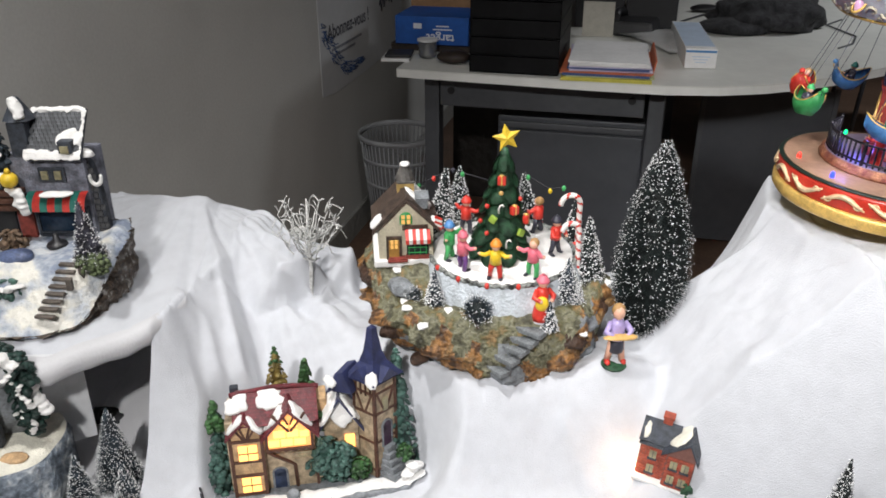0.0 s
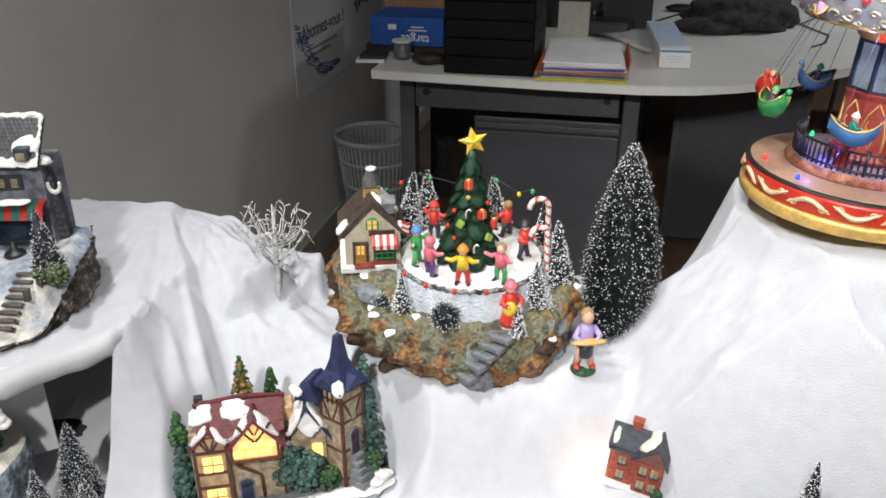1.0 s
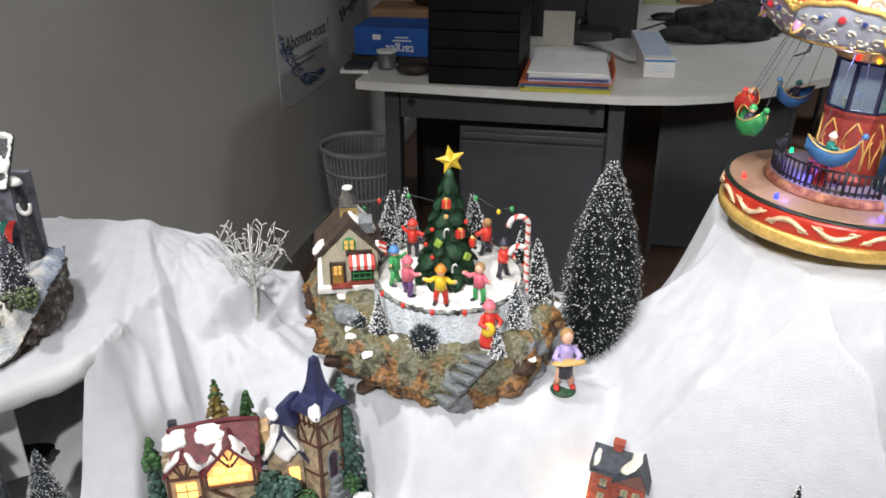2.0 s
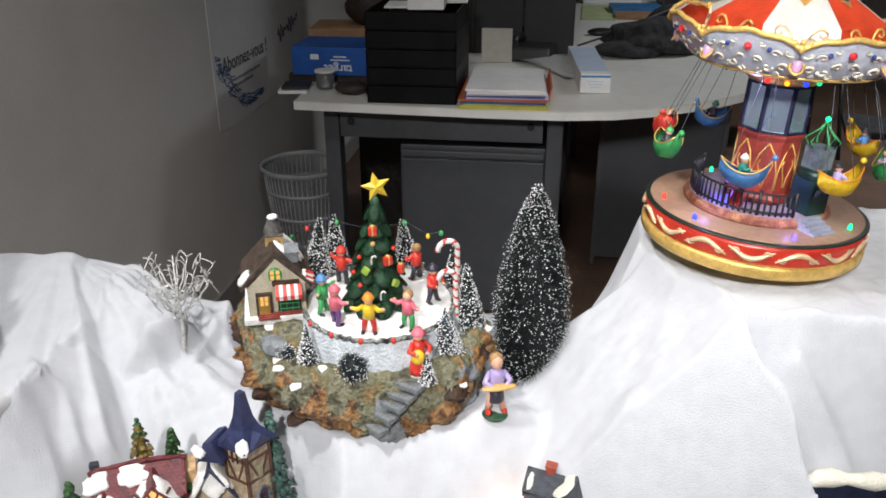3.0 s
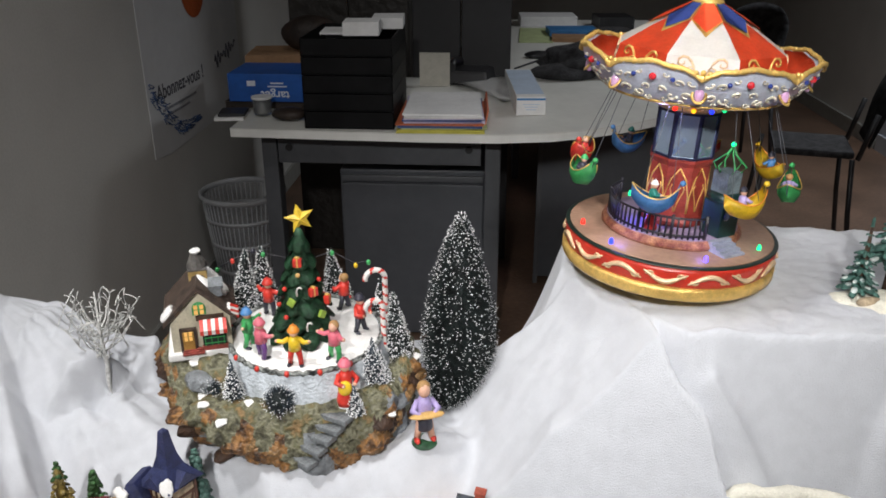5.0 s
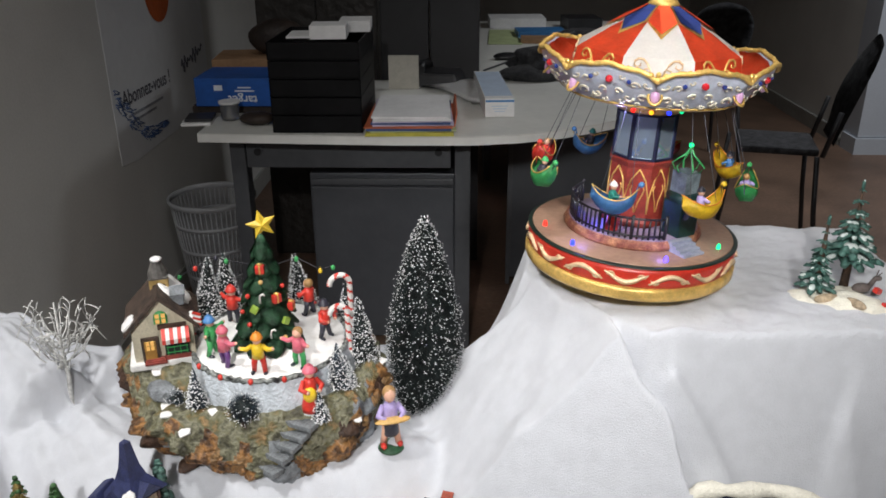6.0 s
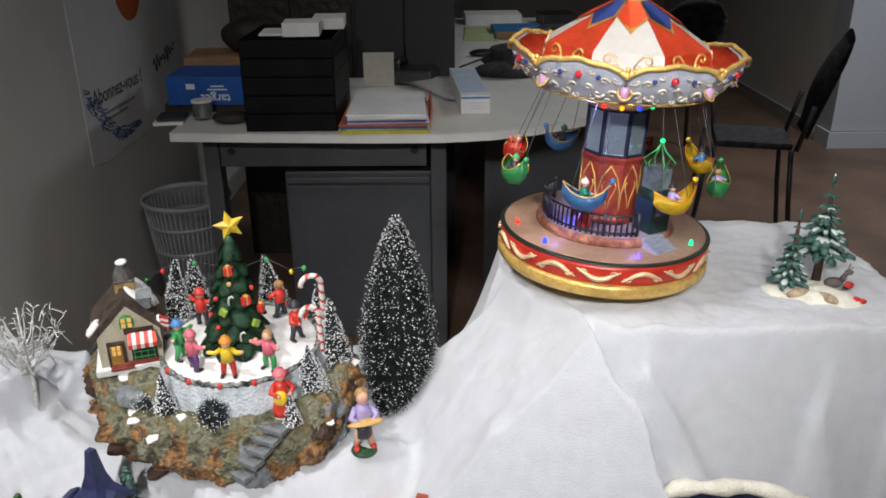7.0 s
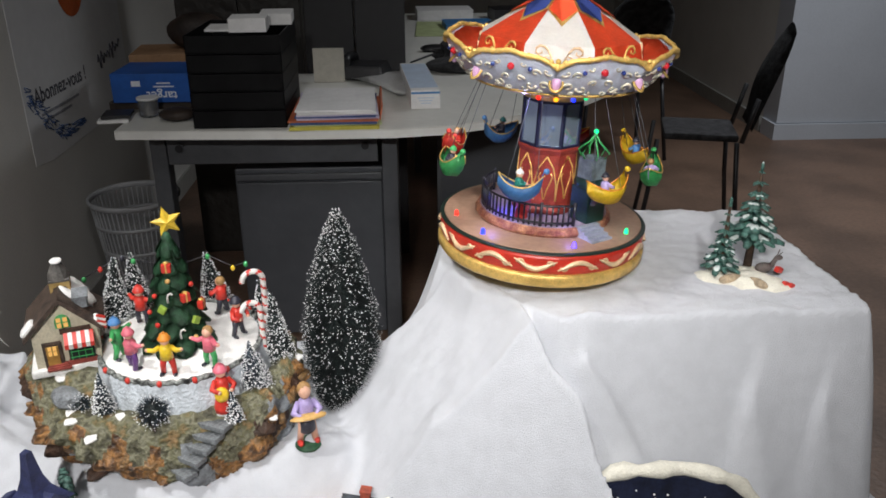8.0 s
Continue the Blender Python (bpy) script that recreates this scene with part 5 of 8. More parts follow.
# ---- the music box with its round rink ----
m_rock = mat("painted_rock", (0.21, 0.115, 0.045), 0.42, var=0.42, scale=55, bump=1.0, color2=(0.075, 0.078, 0.055), fine=4)
blotch(m_rock, [(0.32, (0.035, 0.018, 0.010)), (0.42, (0.13, 0.062, 0.024)), (0.50, (0.30, 0.145, 0.045)), (0.57, (0.15, 0.085, 0.035)), (0.68, (0.36, 0.21, 0.085))])
m_rock_top = mat("olive_grey_rock", (0.22, 0.2, 0.14), 0.55, var=0.35, scale=60, bump=1.0, fine=4)
blotch(m_rock_top, [(0.34, (0.045, 0.042, 0.024)), (0.43, (0.11, 0.105, 0.06)), (0.50, (0.20, 0.195, 0.13)), (0.57, (0.12, 0.115, 0.055)), (0.68, (0.23, 0.145, 0.06))])
m_rock_grey = mat("grey_stone", (0.27, 0.29, 0.31), 0.6, var=0.25, scale=60, bump=0.5)
m_rock_dark = mat("dark_brown_rock", (0.07, 0.035, 0.02), 0.6, var=0.3, scale=50, bump=0.6)
m_ice_wall = mat("pale_blue_wall", (0.60, 0.65, 0.70), 0.5, var=0.14, scale=60, bump=0.6)
m_cream_wall = mat("cream_plaster", (0.62, 0.56, 0.42), 0.6, var=0.12, scale=90, bump=0.3)
m_roof_brown = mat("brown_shingle", (0.085, 0.055, 0.04), 0.6, var=0.3, scale=120, bump=0.8)
m_fir = mat("fir_green", (0.036, 0.125, 0.058), 0.5, var=0.3, scale=110, bump=0.6)
m_star = mat("star_yellow", (0.80, 0.55, 0.05), 0.35, var=0.1, scale=90, bump=0.15)
m_window_glow = glow("lit_window", (0.85, 0.50, 0.14), 0.22)
m_brickred = mat("red_brick_paint", (0.30, 0.06, 0.045), 0.6, var=0.2, scale=150, bump=0.4)

MBO = Vector((0.067, 0.825, 0.757))
mb = thing("music_box", "painted winter village music box with rink, house and fir tree", "music box", Matrix.Translation(MBO))


def rock_edge(a):
    """Outline of the rock base by angle."""
    c, s = math.cos(a), math.sin(a)
    ex = 0.116 if c > 0 else 0.158
    ey = 0.105 if s > 0 else 0.116
    r = 1 / ((abs(c) / ex) ** 2.3 + (abs(s) / ey) ** 2.3) ** (1 / 2.3)
    return r * (1 + 0.07 * nz(c * 2.2, s * 2.2, 1.0) + 0.035 * nz(c * 7, s * 7, 5.0))


def rock_top(x, y):
    r = math.hypot(x, y)
    left = smooth01(-0.05, -0.085, x) * smooth01(-0.06, -0.02, y)
    z = 0.074 + 0.026 * left + 0.012 * smooth01(0.02, 0.09, y)
    z -= 0.046 * smooth01(-0.090, -0.122, y) * (1 - left) + 0.02 * smooth01(-0.10, -0.15, x) * (1 - left)
    z += 0.016 * smooth01(0.085, 0.12, x) * smooth01(-0.08, -0.02, y)
    ridge = 0.012 * (0.45 - abs(nz(x * 26, y * 26, 2.0))) + 0.007 * (0.4 - abs(nz(x * 60, y * 60, 7.0))) + 0.003 * nz(x * 140, y * 140, 3.0)
    return z + ridge * smooth01(0.07, 0.10, r)


bm = B()
NA = 300
ROCKS = [m_rock, m_rock_top, m_rock_dark, m_rock_grey]


def chunk(p, freq):
    """Distance to the nearest crack between boulders, and a number for the boulder."""
    d, q = noise.voronoi(Vector(p) * freq)
    return d[1] - d[0], (math.sin(q[0].x * 12.9 + q[0].y * 78.2 + q[0].z * 37.7) * 43758.5) % 1.0


cols = []
for k in range(NA):
    a = 2 * math.pi * k / NA
    R = rock_edge(a)
    col = []
    for f in (0.0, 0.2, 0.4, 0.5, 0.58, 0.64, 0.70, 0.75, 0.79, 0.83, 0.87, 0.90, 0.93, 0.96, 0.98, 1.0):
        x, y = R * f * math.cos(a), R * f * math.sin(a)
        col.append(bm.verts.new((x, y, rock_top(x, y) - (0.010 * smooth01(0.9, 1.0, f)))))
    zt = col[-1].co.z
    c, sn = math.cos(a), math.sin(a)
    under = 0.34 * smooth01(0.2, -0.7, c) + 0.10 * smooth01(0.0, 0.8, c) + 0.03 * smooth01(-0.3, -0.9, sn)         # the foot draws in under the rim
    for i in range(22):
        q = 0.96 - 1.06 * i / 21
        g = 1.02 + 0.04 * math.sin(math.pi * max(0.0, q)) - under * (1 - q) ** 1.3
        x, y, z = R * g * c, R * g * sn, zt * q
        gap, _ = chunk((x, y, z * 1.3), 34)
        gap2, _ = chunk((x + 0.3, y, z), 85)
        jag = 1 + 0.16 * (min(0.42, gap) - 0.24) + 0.045 * (min(0.4, gap2) - 0.2) + 0.02 * nz(c * 40, sn * 40, q * 20)
        col.append(bm.verts.new((x * jag, y * jag, z)))
    cols.append(col)
for k in range(NA):
    c0, c1 = cols[k], cols[(k + 1) % NA]
    for i in range(len(c0) - 1):
        f = bm.faces.new((c0[i], c0[i + 1], c1[i + 1], c1[i]))
        f.smooth = True
        m = f.calc_center_median()
        _, h = chunk((m.x, m.y, m.z * 1.3), 34)
        if i < 13 + 2 * math.sin(k * 0.5):
            f.material_index = 1
        else:
            f.material_index = 0 if h < 0.50 else (2 if h < 0.62 else (1 if h < 0.88 else 3))
bmesh.ops.remove_doubles(bm, verts=bm.verts[:], dist=0.00005)
part("rock_base", bm, ROCKS, mb, "brown and olive painted rock")
# loose boulders, slabs and snow set into the rock
rr = random.Random(21)
for x, y, z, s, mm in ((-0.120, -0.044, 0.090, 0.020, m_rock_grey), (-0.056, -0.100, 0.036, 0.019, m_rock_grey), (0.092, -0.080, 0.045, 0.013, m_rock), (0.106, -0.062, 0.055, 0.016, m_rock), 
                       (-0.10, -0.075, 0.045, 0.018, m_rock_dark), (-0.135, -0.055, 0.05, 0.020, m_rock), (-0.155, 0.0, 0.05, 0.020, m_rock), (-0.03, -0.122, 0.016, 0.014, m_rock), (-0.005, -0.095, 0.040, 0.014, m_rock_dark), (0.028, -0.108, 0.022, 0.013, m_rock_top),
                       (0.05, -0.092, 0.036, 0.012, m_rock_dark), (-0.07, -0.105, 0.022, 0.016, m_rock), (0.116, -0.03, 0.06, 0.016, m_rock), (-0.110, -0.088, 0.012, 0.012, m_rock_dark), (-0.015, -0.118, 0.010, 0.010, m_rock)):
    bm = B()
    ball(bm, s * 0.82, 0, 0, 0, 1.25, 0.8, 0.6, 3, lump=0.45, freq=70 + 30 * rr.random(), rx=rr.uniform(-20, 20), rz=rr.uniform(0, 180))
    for f in bm.faces:
        f.smooth = False
    ob = part("boulder", bm, mm, mb)
    k = 0.84 if z < 0.05 and x < 0.0 else 0.94
    ob.location = (x * k, y * k, min(z, rock_top(x * k, y * k) - 0.15 * s))
for x, y, z, s in ((-0.116, -0.030, 0.108, 0.012), (-0.108, -0.062, 0.074, 0.010), (-0.060, -0.085, 0.060, 0.009), (-0.03, -0.093, 0.050, 0.0075), (-0.105, -0.085, 0.035, 0.009), (-0.088, -0.1, 0.022, 0.010), (0.120, -0.03, 0.076, 0.010), (0.095, -0.115, 0.03, 0.007), (-0.128, 0.02, 0.09, 0.012)):
    bm = B()
    snow_sheet(bm, pose(0, 0, 0, 22, rr.uniform(-12, 12), rr.uniform(0, 40)), 0, 0, s * 0.66, s * 0.46, x * 300 + y * 70, 0.0010)
    ob = part("snow_patch", bm, m_snow, mb, "white snow patch")
    a = math.atan2(y, x)
    q = min(1.0, 1.02 * rock_edge(a) / math.hypot(x, y))
    ob.location = (x * q, y * q, rock_top(x * q, y * q) - (0.012 if q < 1 else 0.0))
# rink: flared wall, snow disc, garland with red bulbs
tilt = pose(0, 0, 0.005, 2.5, 0, 0)
bm = B()
lathe(bm, [(0.096, 0.050), (0.0945, 0.066), (0.0895, 0.084), (0.0848, 0.100), (0.0835, 0.1035), (0.080, 0.1045), (0.0, 0.1045)], 72, m=tilt, wob=lambda a, r, z: (r * (1 + 0.012 * nz(math.cos(a) * 9, math.sin(a) * 9, z * 120)), z))
part("rink_wall", bm, m_ice_wall, mb, "pale frosted blue rink wall")
bm = B()
lathe(bm, [(0.079, 0.1047), (0.078, 0.1062), (0.0, 0.1066)], 64, m=tilt)
part("rink_snow", bm, m_snow, mb, "cream white snow floor of the rink")
bm = B()
lathe(bm, [(0.0795, 0.1058), (0.081, 0.1085), (0.0835, 0.1085), (0.085, 0.106), (0.0835, 0.1035), (0.0805, 0.1038), (0.0795, 0.1058)], 150, m=tilt, wob=lambda a, r, z: (r * (1 + 0.010 * math.sin(a * 61) + 0.01 * nz(a * 30, z * 900)), z + 0.0008 * math.sin(a * 47)))
part("garland", bm, mat("grey_garland", (0.36, 0.38, 0.36), 0.7, var=0.5, scale=160, bump=0.8), mb, "frosted grey-green garland")
for k in range(16):
    a = 2 * math.pi * (k + 0.35) / 16
    bm = B()
    p = tilt @ Vector((0.0845 * math.cos(a), 0.0845 * math.sin(a), 0.1065))
    ball(bm, 0.0027, *p, 1, 1, 1.35, 2)
    part("bulb", bm, PAINT["red"], mb, "red bulb")

# fir tree: tiers of pointed, drooping leaf flaps
def fir_tree(parent, m, h, r, tiers, seed):
    rr = random.Random(seed)
    bm = B()
    cy(bm, r * 0.20, r * 0.16, h * 0.16, 0, 0, 0, seg=10, mi=1)
    lathe(bm, [(r * 0.62, h * 0.08), (r * 0.46, h * 0.36), (r * 0.28, h * 0.66), (r * 0.12, h * 0.97), (0, h)], 20)
    for i in range(tiers):
        t = i / (tiers - 1)
        R = r * (1 - 0.70 * t ** 0.95)
        z = h * (0.045 + 0.80 * t)
        dz = h / tiers * (1.65 - 0.35 * t)
        n = max(6, int(11 - 5 * t))
        ph = rr.uniform(0, 6)
        for k in range(n):
            a = 2 * math.pi * k / n + ph + rr.uniform(-0.12, 0.12)
            q, lift = R * rr.uniform(0.90, 1.10), rr.uniform(-0.06, 0.10) * dz
            W = math.pi * R / n * 1.12
            rows_ = []
            for f, w in ((0.18, 0.40), (0.45, 0.80), (0.68, 1.0), (0.86, 0.80), (0.97, 0.40)):
                zz = z + lift + dz * (1 - f) ** 0.9 - dz * 0.10 * f
                rows_.append([bm.verts.new((q * f * math.cos(a) - o * W * w * math.sin(a), q * f * math.sin(a) + o * W * w * math.cos(a), zz + up * 0.0022)) for o, up in ((-1, -0.9), (-0.45, 0.2), (0, 0.6), (0.45, 0.2), (1, -0.9))])
            tip = bm.verts.new((q * 1.03 * math.cos(a), q * 1.03 * math.sin(a), z + lift - dz * 0.14))
            fs = []
            for r0, r1 in zip(rows_, rows_[1:]):
                for j in range(4):
                    fs.append(bm.faces.new((r0[j], r1[j], r1[j + 1], r0[j + 1])))
            for j in range(4):
                fs.append(bm.faces.new((rows_[-1][j], tip, rows_[-1][j + 1])))
            for f in fs:
                f.smooth = True
            bmesh.ops.solidify(bm, geom=fs, thickness=0.0011)
    ball(bm, r * 0.14, 0, 0, h * 0.97, 0.9, 0.9, 1.6, 2, 0)
    bmesh.ops.transform(bm, matrix=m, verts=bm.verts[:])
    return part("fir_tree", bm, [m_fir, m_bark], parent, "green fir tree")


FIR_R, FIR_H = 0.0400, 0.120
fir = fir_tree(mb, pose(-0.003, -0.006, 0.109, 1.0, 1.0, 0), FIR_H, FIR_R, 7, 5)
# ornaments
rr = random.Random(8)
for i, (deg, t, kind, col) in enumerate(((262, 0.86, "box", "red"), (262, 0.72, "ball", "bread"), (300, 0.52, "box", "red"), (245, 0.42, "leaf", "green"), (235, 0.25, "ball", "red"), (310, 0.25, "leaf", "green"), (222, 0.55, "ball", "red"), (258, 0.55, "cane", "white"),
                                      (330, 0.62, "ball", "red"), (210, 0.36, "ball", "red"), (276, 0.16, "cane", "white"), (340, 0.36, "box", "red"), (252, 0.12, "ball", "red"), (300, 0.08, "ball", "bread"), (225, 0.10, "ball", "pink"))):
    R = FIR_R * 0.90 * (1 - 0.70 * t ** 0.95) + 0.0015
    p = Vector((R * math.cos(radians(deg)) - 0.002, R * math.sin(radians(deg)) - 0.006, 0.109 + FIR_H * (0.09 + 0.78 * t)))
    bm = B()
    if kind == "ball":
        ball(bm, 0.0027, *p, sub=2)
        part("bauble", bm, PAINT[col], mb)
    elif kind == "box":
        bx(bm, 0.009, 0.006, 0.009, *p, rz=deg - 270, bev=0.0008)
        ob = part("gift_box", bm, PAINT[col], mb, "small red gift box")
        bm = B()
        bx(bm, 0.0016, 0.0064, 0.0094, *p, rz=deg - 270)
        ball(bm, 0.0022, p.x, p.y, p.z + 0.0055, 1.6, 0.8, 0.8, 1)
        part("ribbon", bm, m_gold, mb, "gold ribbon")
    elif kind == "leaf":
        bx(bm, 0.008, 0.004, 0.008, *p, rz=deg - 270, ry=30, bev=0.001)
        part("gift_box", bm, mat("lime_paint", (0.28, 0.42, 0.06), 0.45), mb, "lime green gift box")
    else:
        pts = [p + Vector((0.0, 0, -0.006)), p, p + Vector((0.001, 0, 0.003)), p + Vector((0.0035, 0, 0.004)), p + Vector((0.005, 0, 0.002))]
        tube(bm, pts, 0.0011, 6)
        part("small_cane", bm, PAINT[col], mb, "small white sugar cane")
# star
bm = B()
pts = []
for k in range(10):
    a = math.pi / 2 + k * math.pi / 5 + 0.18
    r = 0.0165 if k % 2 == 0 else 0.0075
    pts.append((r * math.cos(a), r * math.sin(a)))
vs = [bm.verts.new((x, 0, z)) for x, z in pts]
f_, b_ = bm.verts.new((0, -0.0045, 0)), bm.verts.new((0, 0.0045, 0))
for k in range(10):
    bm.faces.new((vs[k], vs[(k + 1) % 10], f_))
    bm.faces.new((vs[(k + 1) % 10], vs[k], b_))
st = part("star", bm, m_star, mb, "yellow five-pointed star")
st.matrix_local = pose(0.001, -0.001, 0.2415, 0, 0, 8)

# skaters round the tree
for x, y, col, leg, hat, arm, rz in ((-0.060, -0.022, "green", "green", "blue", 1, 60), (-0.046, -0.046, "pink", "purple", "pink", 1, 120), (-0.012, -0.066, "yellow", "red", "orange", 1, -12), (0.028, -0.062, "pink", "green", "hair", 1, -40),
                                    (0.058, -0.010, "red", "dark", "dark", 2, 40), (-0.040, 0.042, "red", "dark", "red", 1, 150), (0.044, 0.044, "red", "dark", "hair", 2, -140)):
    figurine_part(mb, 0.0455, col, leg, hat, tilt @ pose(x, y, 0.1064, 0, 0, rz), arm)
LADY = rock_top(0.036, -0.092) - 0.006
figurine_part(mb, 0.051, "red", "red", "pink", pose(0.036, -0.094, LADY, 0, 0, 15), 2, True, label="figure in a red coat with a yellow apron")
bm = B()
ball(bm, 0.0080, 0.035, -0.1025, LADY + 0.023, 0.9, 0.5, 1.1, 2)
part("apron", bm, PAINT["yellow"], mb, "yellow apron")
bm = B()
ball(bm, 0.011, 0.036, -0.094, LADY - 0.001, 1.0, 0.8, 0.3, 2)
part("snow_foot", bm, m_snow, mb)

# frosted trees on the rock
for x, y, z, h, r, n, lean in ((-0.072, 0.064, 0.085, 0.100, 0.0230, 2200, 5), (-0.046, 0.078, 0.086, 0.096, 0.0235, 2200, -1), (0.040, 0.090, 0.082, 0.086, 0.0240, 2200, -6), (0.088, 0.044, 0.080, 0.072, 0.0180, 1200, 0), (0.099, -0.020, 0.064, 0.094, 0.0225, 2200, -3),
                               (-0.076, -0.072, 0.066, 0.046, 0.0130, 900, 0), (0.066, -0.068, 0.060, 0.052, 0.0165, 1100, 0), (0.044, -0.102, 0.034, 0.038, 0.0110, 600, 0), (0.074, -0.062, 0.058, 0.040, 0.0145, 800, 0)):
    m = pose(x, y, (rock_top(x, y) - 0.002) if h < 0.06 else z, 0, lean, 0)
    for ob in frosted_tree(mb, h, r, n, int(abs(x * 1000) + abs(y * 777)), base=False, needle=m_needle if h > 0.06 else m_needle_blue, fleck=0.0007, flecks=0.6):
        ob.matrix_local = m
# round bristle bushes
for x, y, z, r, n, sd in ((-0.030, -0.092, 0.066, 0.0185, 900, 4), (-0.100, -0.056, 0.088, 0.0115, 450, 5)):
    rr = random.Random(sd)
    z = rock_top(x, y) + r * 0.35
    rows, fv, ff = [], [], []
    for i in range(n):
        d = Vector((rr.gauss(0, 1), rr.gauss(0, 1), rr.gauss(0, 1))).normalized()
        tip = d * r * rr.uniform(0.85, 1.05)
        rows.append((d * r * 0.25, tip, 0.0006))
        if rr.random() < 0.30:
            k = len(fv)
            fv += [tip + Vector(o) * 0.0006 for o in OCT]
            ff += [(k + a, k + b, k + c) for a, b, c in OCF]
    vs, fs = spikes(rows)
    for ob in (tagged(raw_part("needles", vs, fs, m_needle_blue, mb, "blue-grey bristle bush"), kind="stuff"), tagged(raw_part("frost", fv, ff, m_frost, mb), kind="stuff")):
        ob.location = (x, y, z)
    bm = B()
    ball(bm, r * 0.6, x, y, z, sub=2)
    part("bush_core", bm, m_needle, mb)
    bm = B()
    tube(bm, [(x, y - 0.002, z - r - 0.020), (x, y - 0.001, z - r * 0.9), (x, y, z - r * 0.4)], [r * 0.55, r * 0.5, r * 0.3], 9)
    part("bush_stem", bm, m_rock_dark, mb, "dark brown stump")


# stone stair
m_stair_grey = mat("worn_slate", (0.19, 0.205, 0.215), 0.6, var=0.3, scale=70, bump=0.6)
for i in range(5):
    bm = B()
    bx(bm, 0.042 - 0.001 * i, 0.0150, 0.006, 0, 0, 0, bev=0.001, rz=4 * math.sin(i))
    ob = part("stair_step", bm, m_stair_grey, mb, "grey slate step")
    sx_, sy_ = 0.021 - 0.0085 * i, -0.101 - 0.0028 * i
    ob.matrix_local = pose(sx_, sy_, rock_top(sx_, sy_) - 0.003 - 0.0036 * i, 0, 0, -38 - 3 * i)
bm = B()
ball(bm, 0.020, 0.006, -0.096, 0.020, 1.2, 0.8, 0.9, 3, lump=0.4, freq=60)
part("stair_bed", bm, m_rock_top, mb)


# candy canes
def candy_cane(m, h, r, rod, label):
    def path(t):
        s = t * (h + math.pi * r)
        if s < h:
            return Vector((0, 0, s))
        a = (s - h) / r
        return Vector((-r + r * math.cos(a), 0, h + r * math.sin(a)))
    bm = B()
    n, seg = 70, 12
    rings = tube(bm, [path(i / n) for i in range(n + 1)], rod, seg)
    bm.faces.ensure_lookup_table()
    for idx, f in enumerate(bm.faces):
        i, k = divmod(idx, seg)
        if i < n:
            f.material_index = 1 if ((i / 7.0 + k / seg) % 1.0) < 0.33 else 0
    bmesh.ops.transform(bm, matrix=m, verts=bm.verts[:])
    return part("candy_cane", bm, [PAINT["white"], PAINT["red"]], mb, label)


candy_cane(pose(0.083, -0.026, 0.072, 0, -1, 8), 0.072, 0.0095, 0.0030, "red and white striped candy cane")
candy_cane(pose(0.090, 0.026, 0.080, 0, 0, 10), 0.074, 0.0115, 0.0032, "red and white striped candy cane")

# string of coloured bulbs behind
bm = B()
pts = [Vector((-0.095, 0.06, 0.165)), Vector((-0.078, 0.066, 0.172)), Vector((-0.055, 0.072, 0.180)), Vector((-0.044, 0.07, 0.176)), Vector((0, 0.062, 0.166)), Vector((0.034, 0.07, 0.172)), Vector((0.06, 0.062, 0.158)), Vector((0.074, 0.05, 0.166))]
tube(bm, pts, 0.0007, 5)
part("wire", bm, m_iron, mb)
for i, (p, c) in enumerate(zip(pts, ("green", "red", "dark", "green", "red", "green", "yellow", "green"))):
    bm = B()
    ball(bm, 0.0026, p.x, p.y, p.z - 0.002, 1, 1, 1.4, 2)
    part("bulb", bm, PAINT[c], mb)


# the small house on the rock
m_slate_small = mat("grey_brown_tile", (0.13, 0.12, 0.11), 0.6, var=0.3, scale=120, bump=0.5)


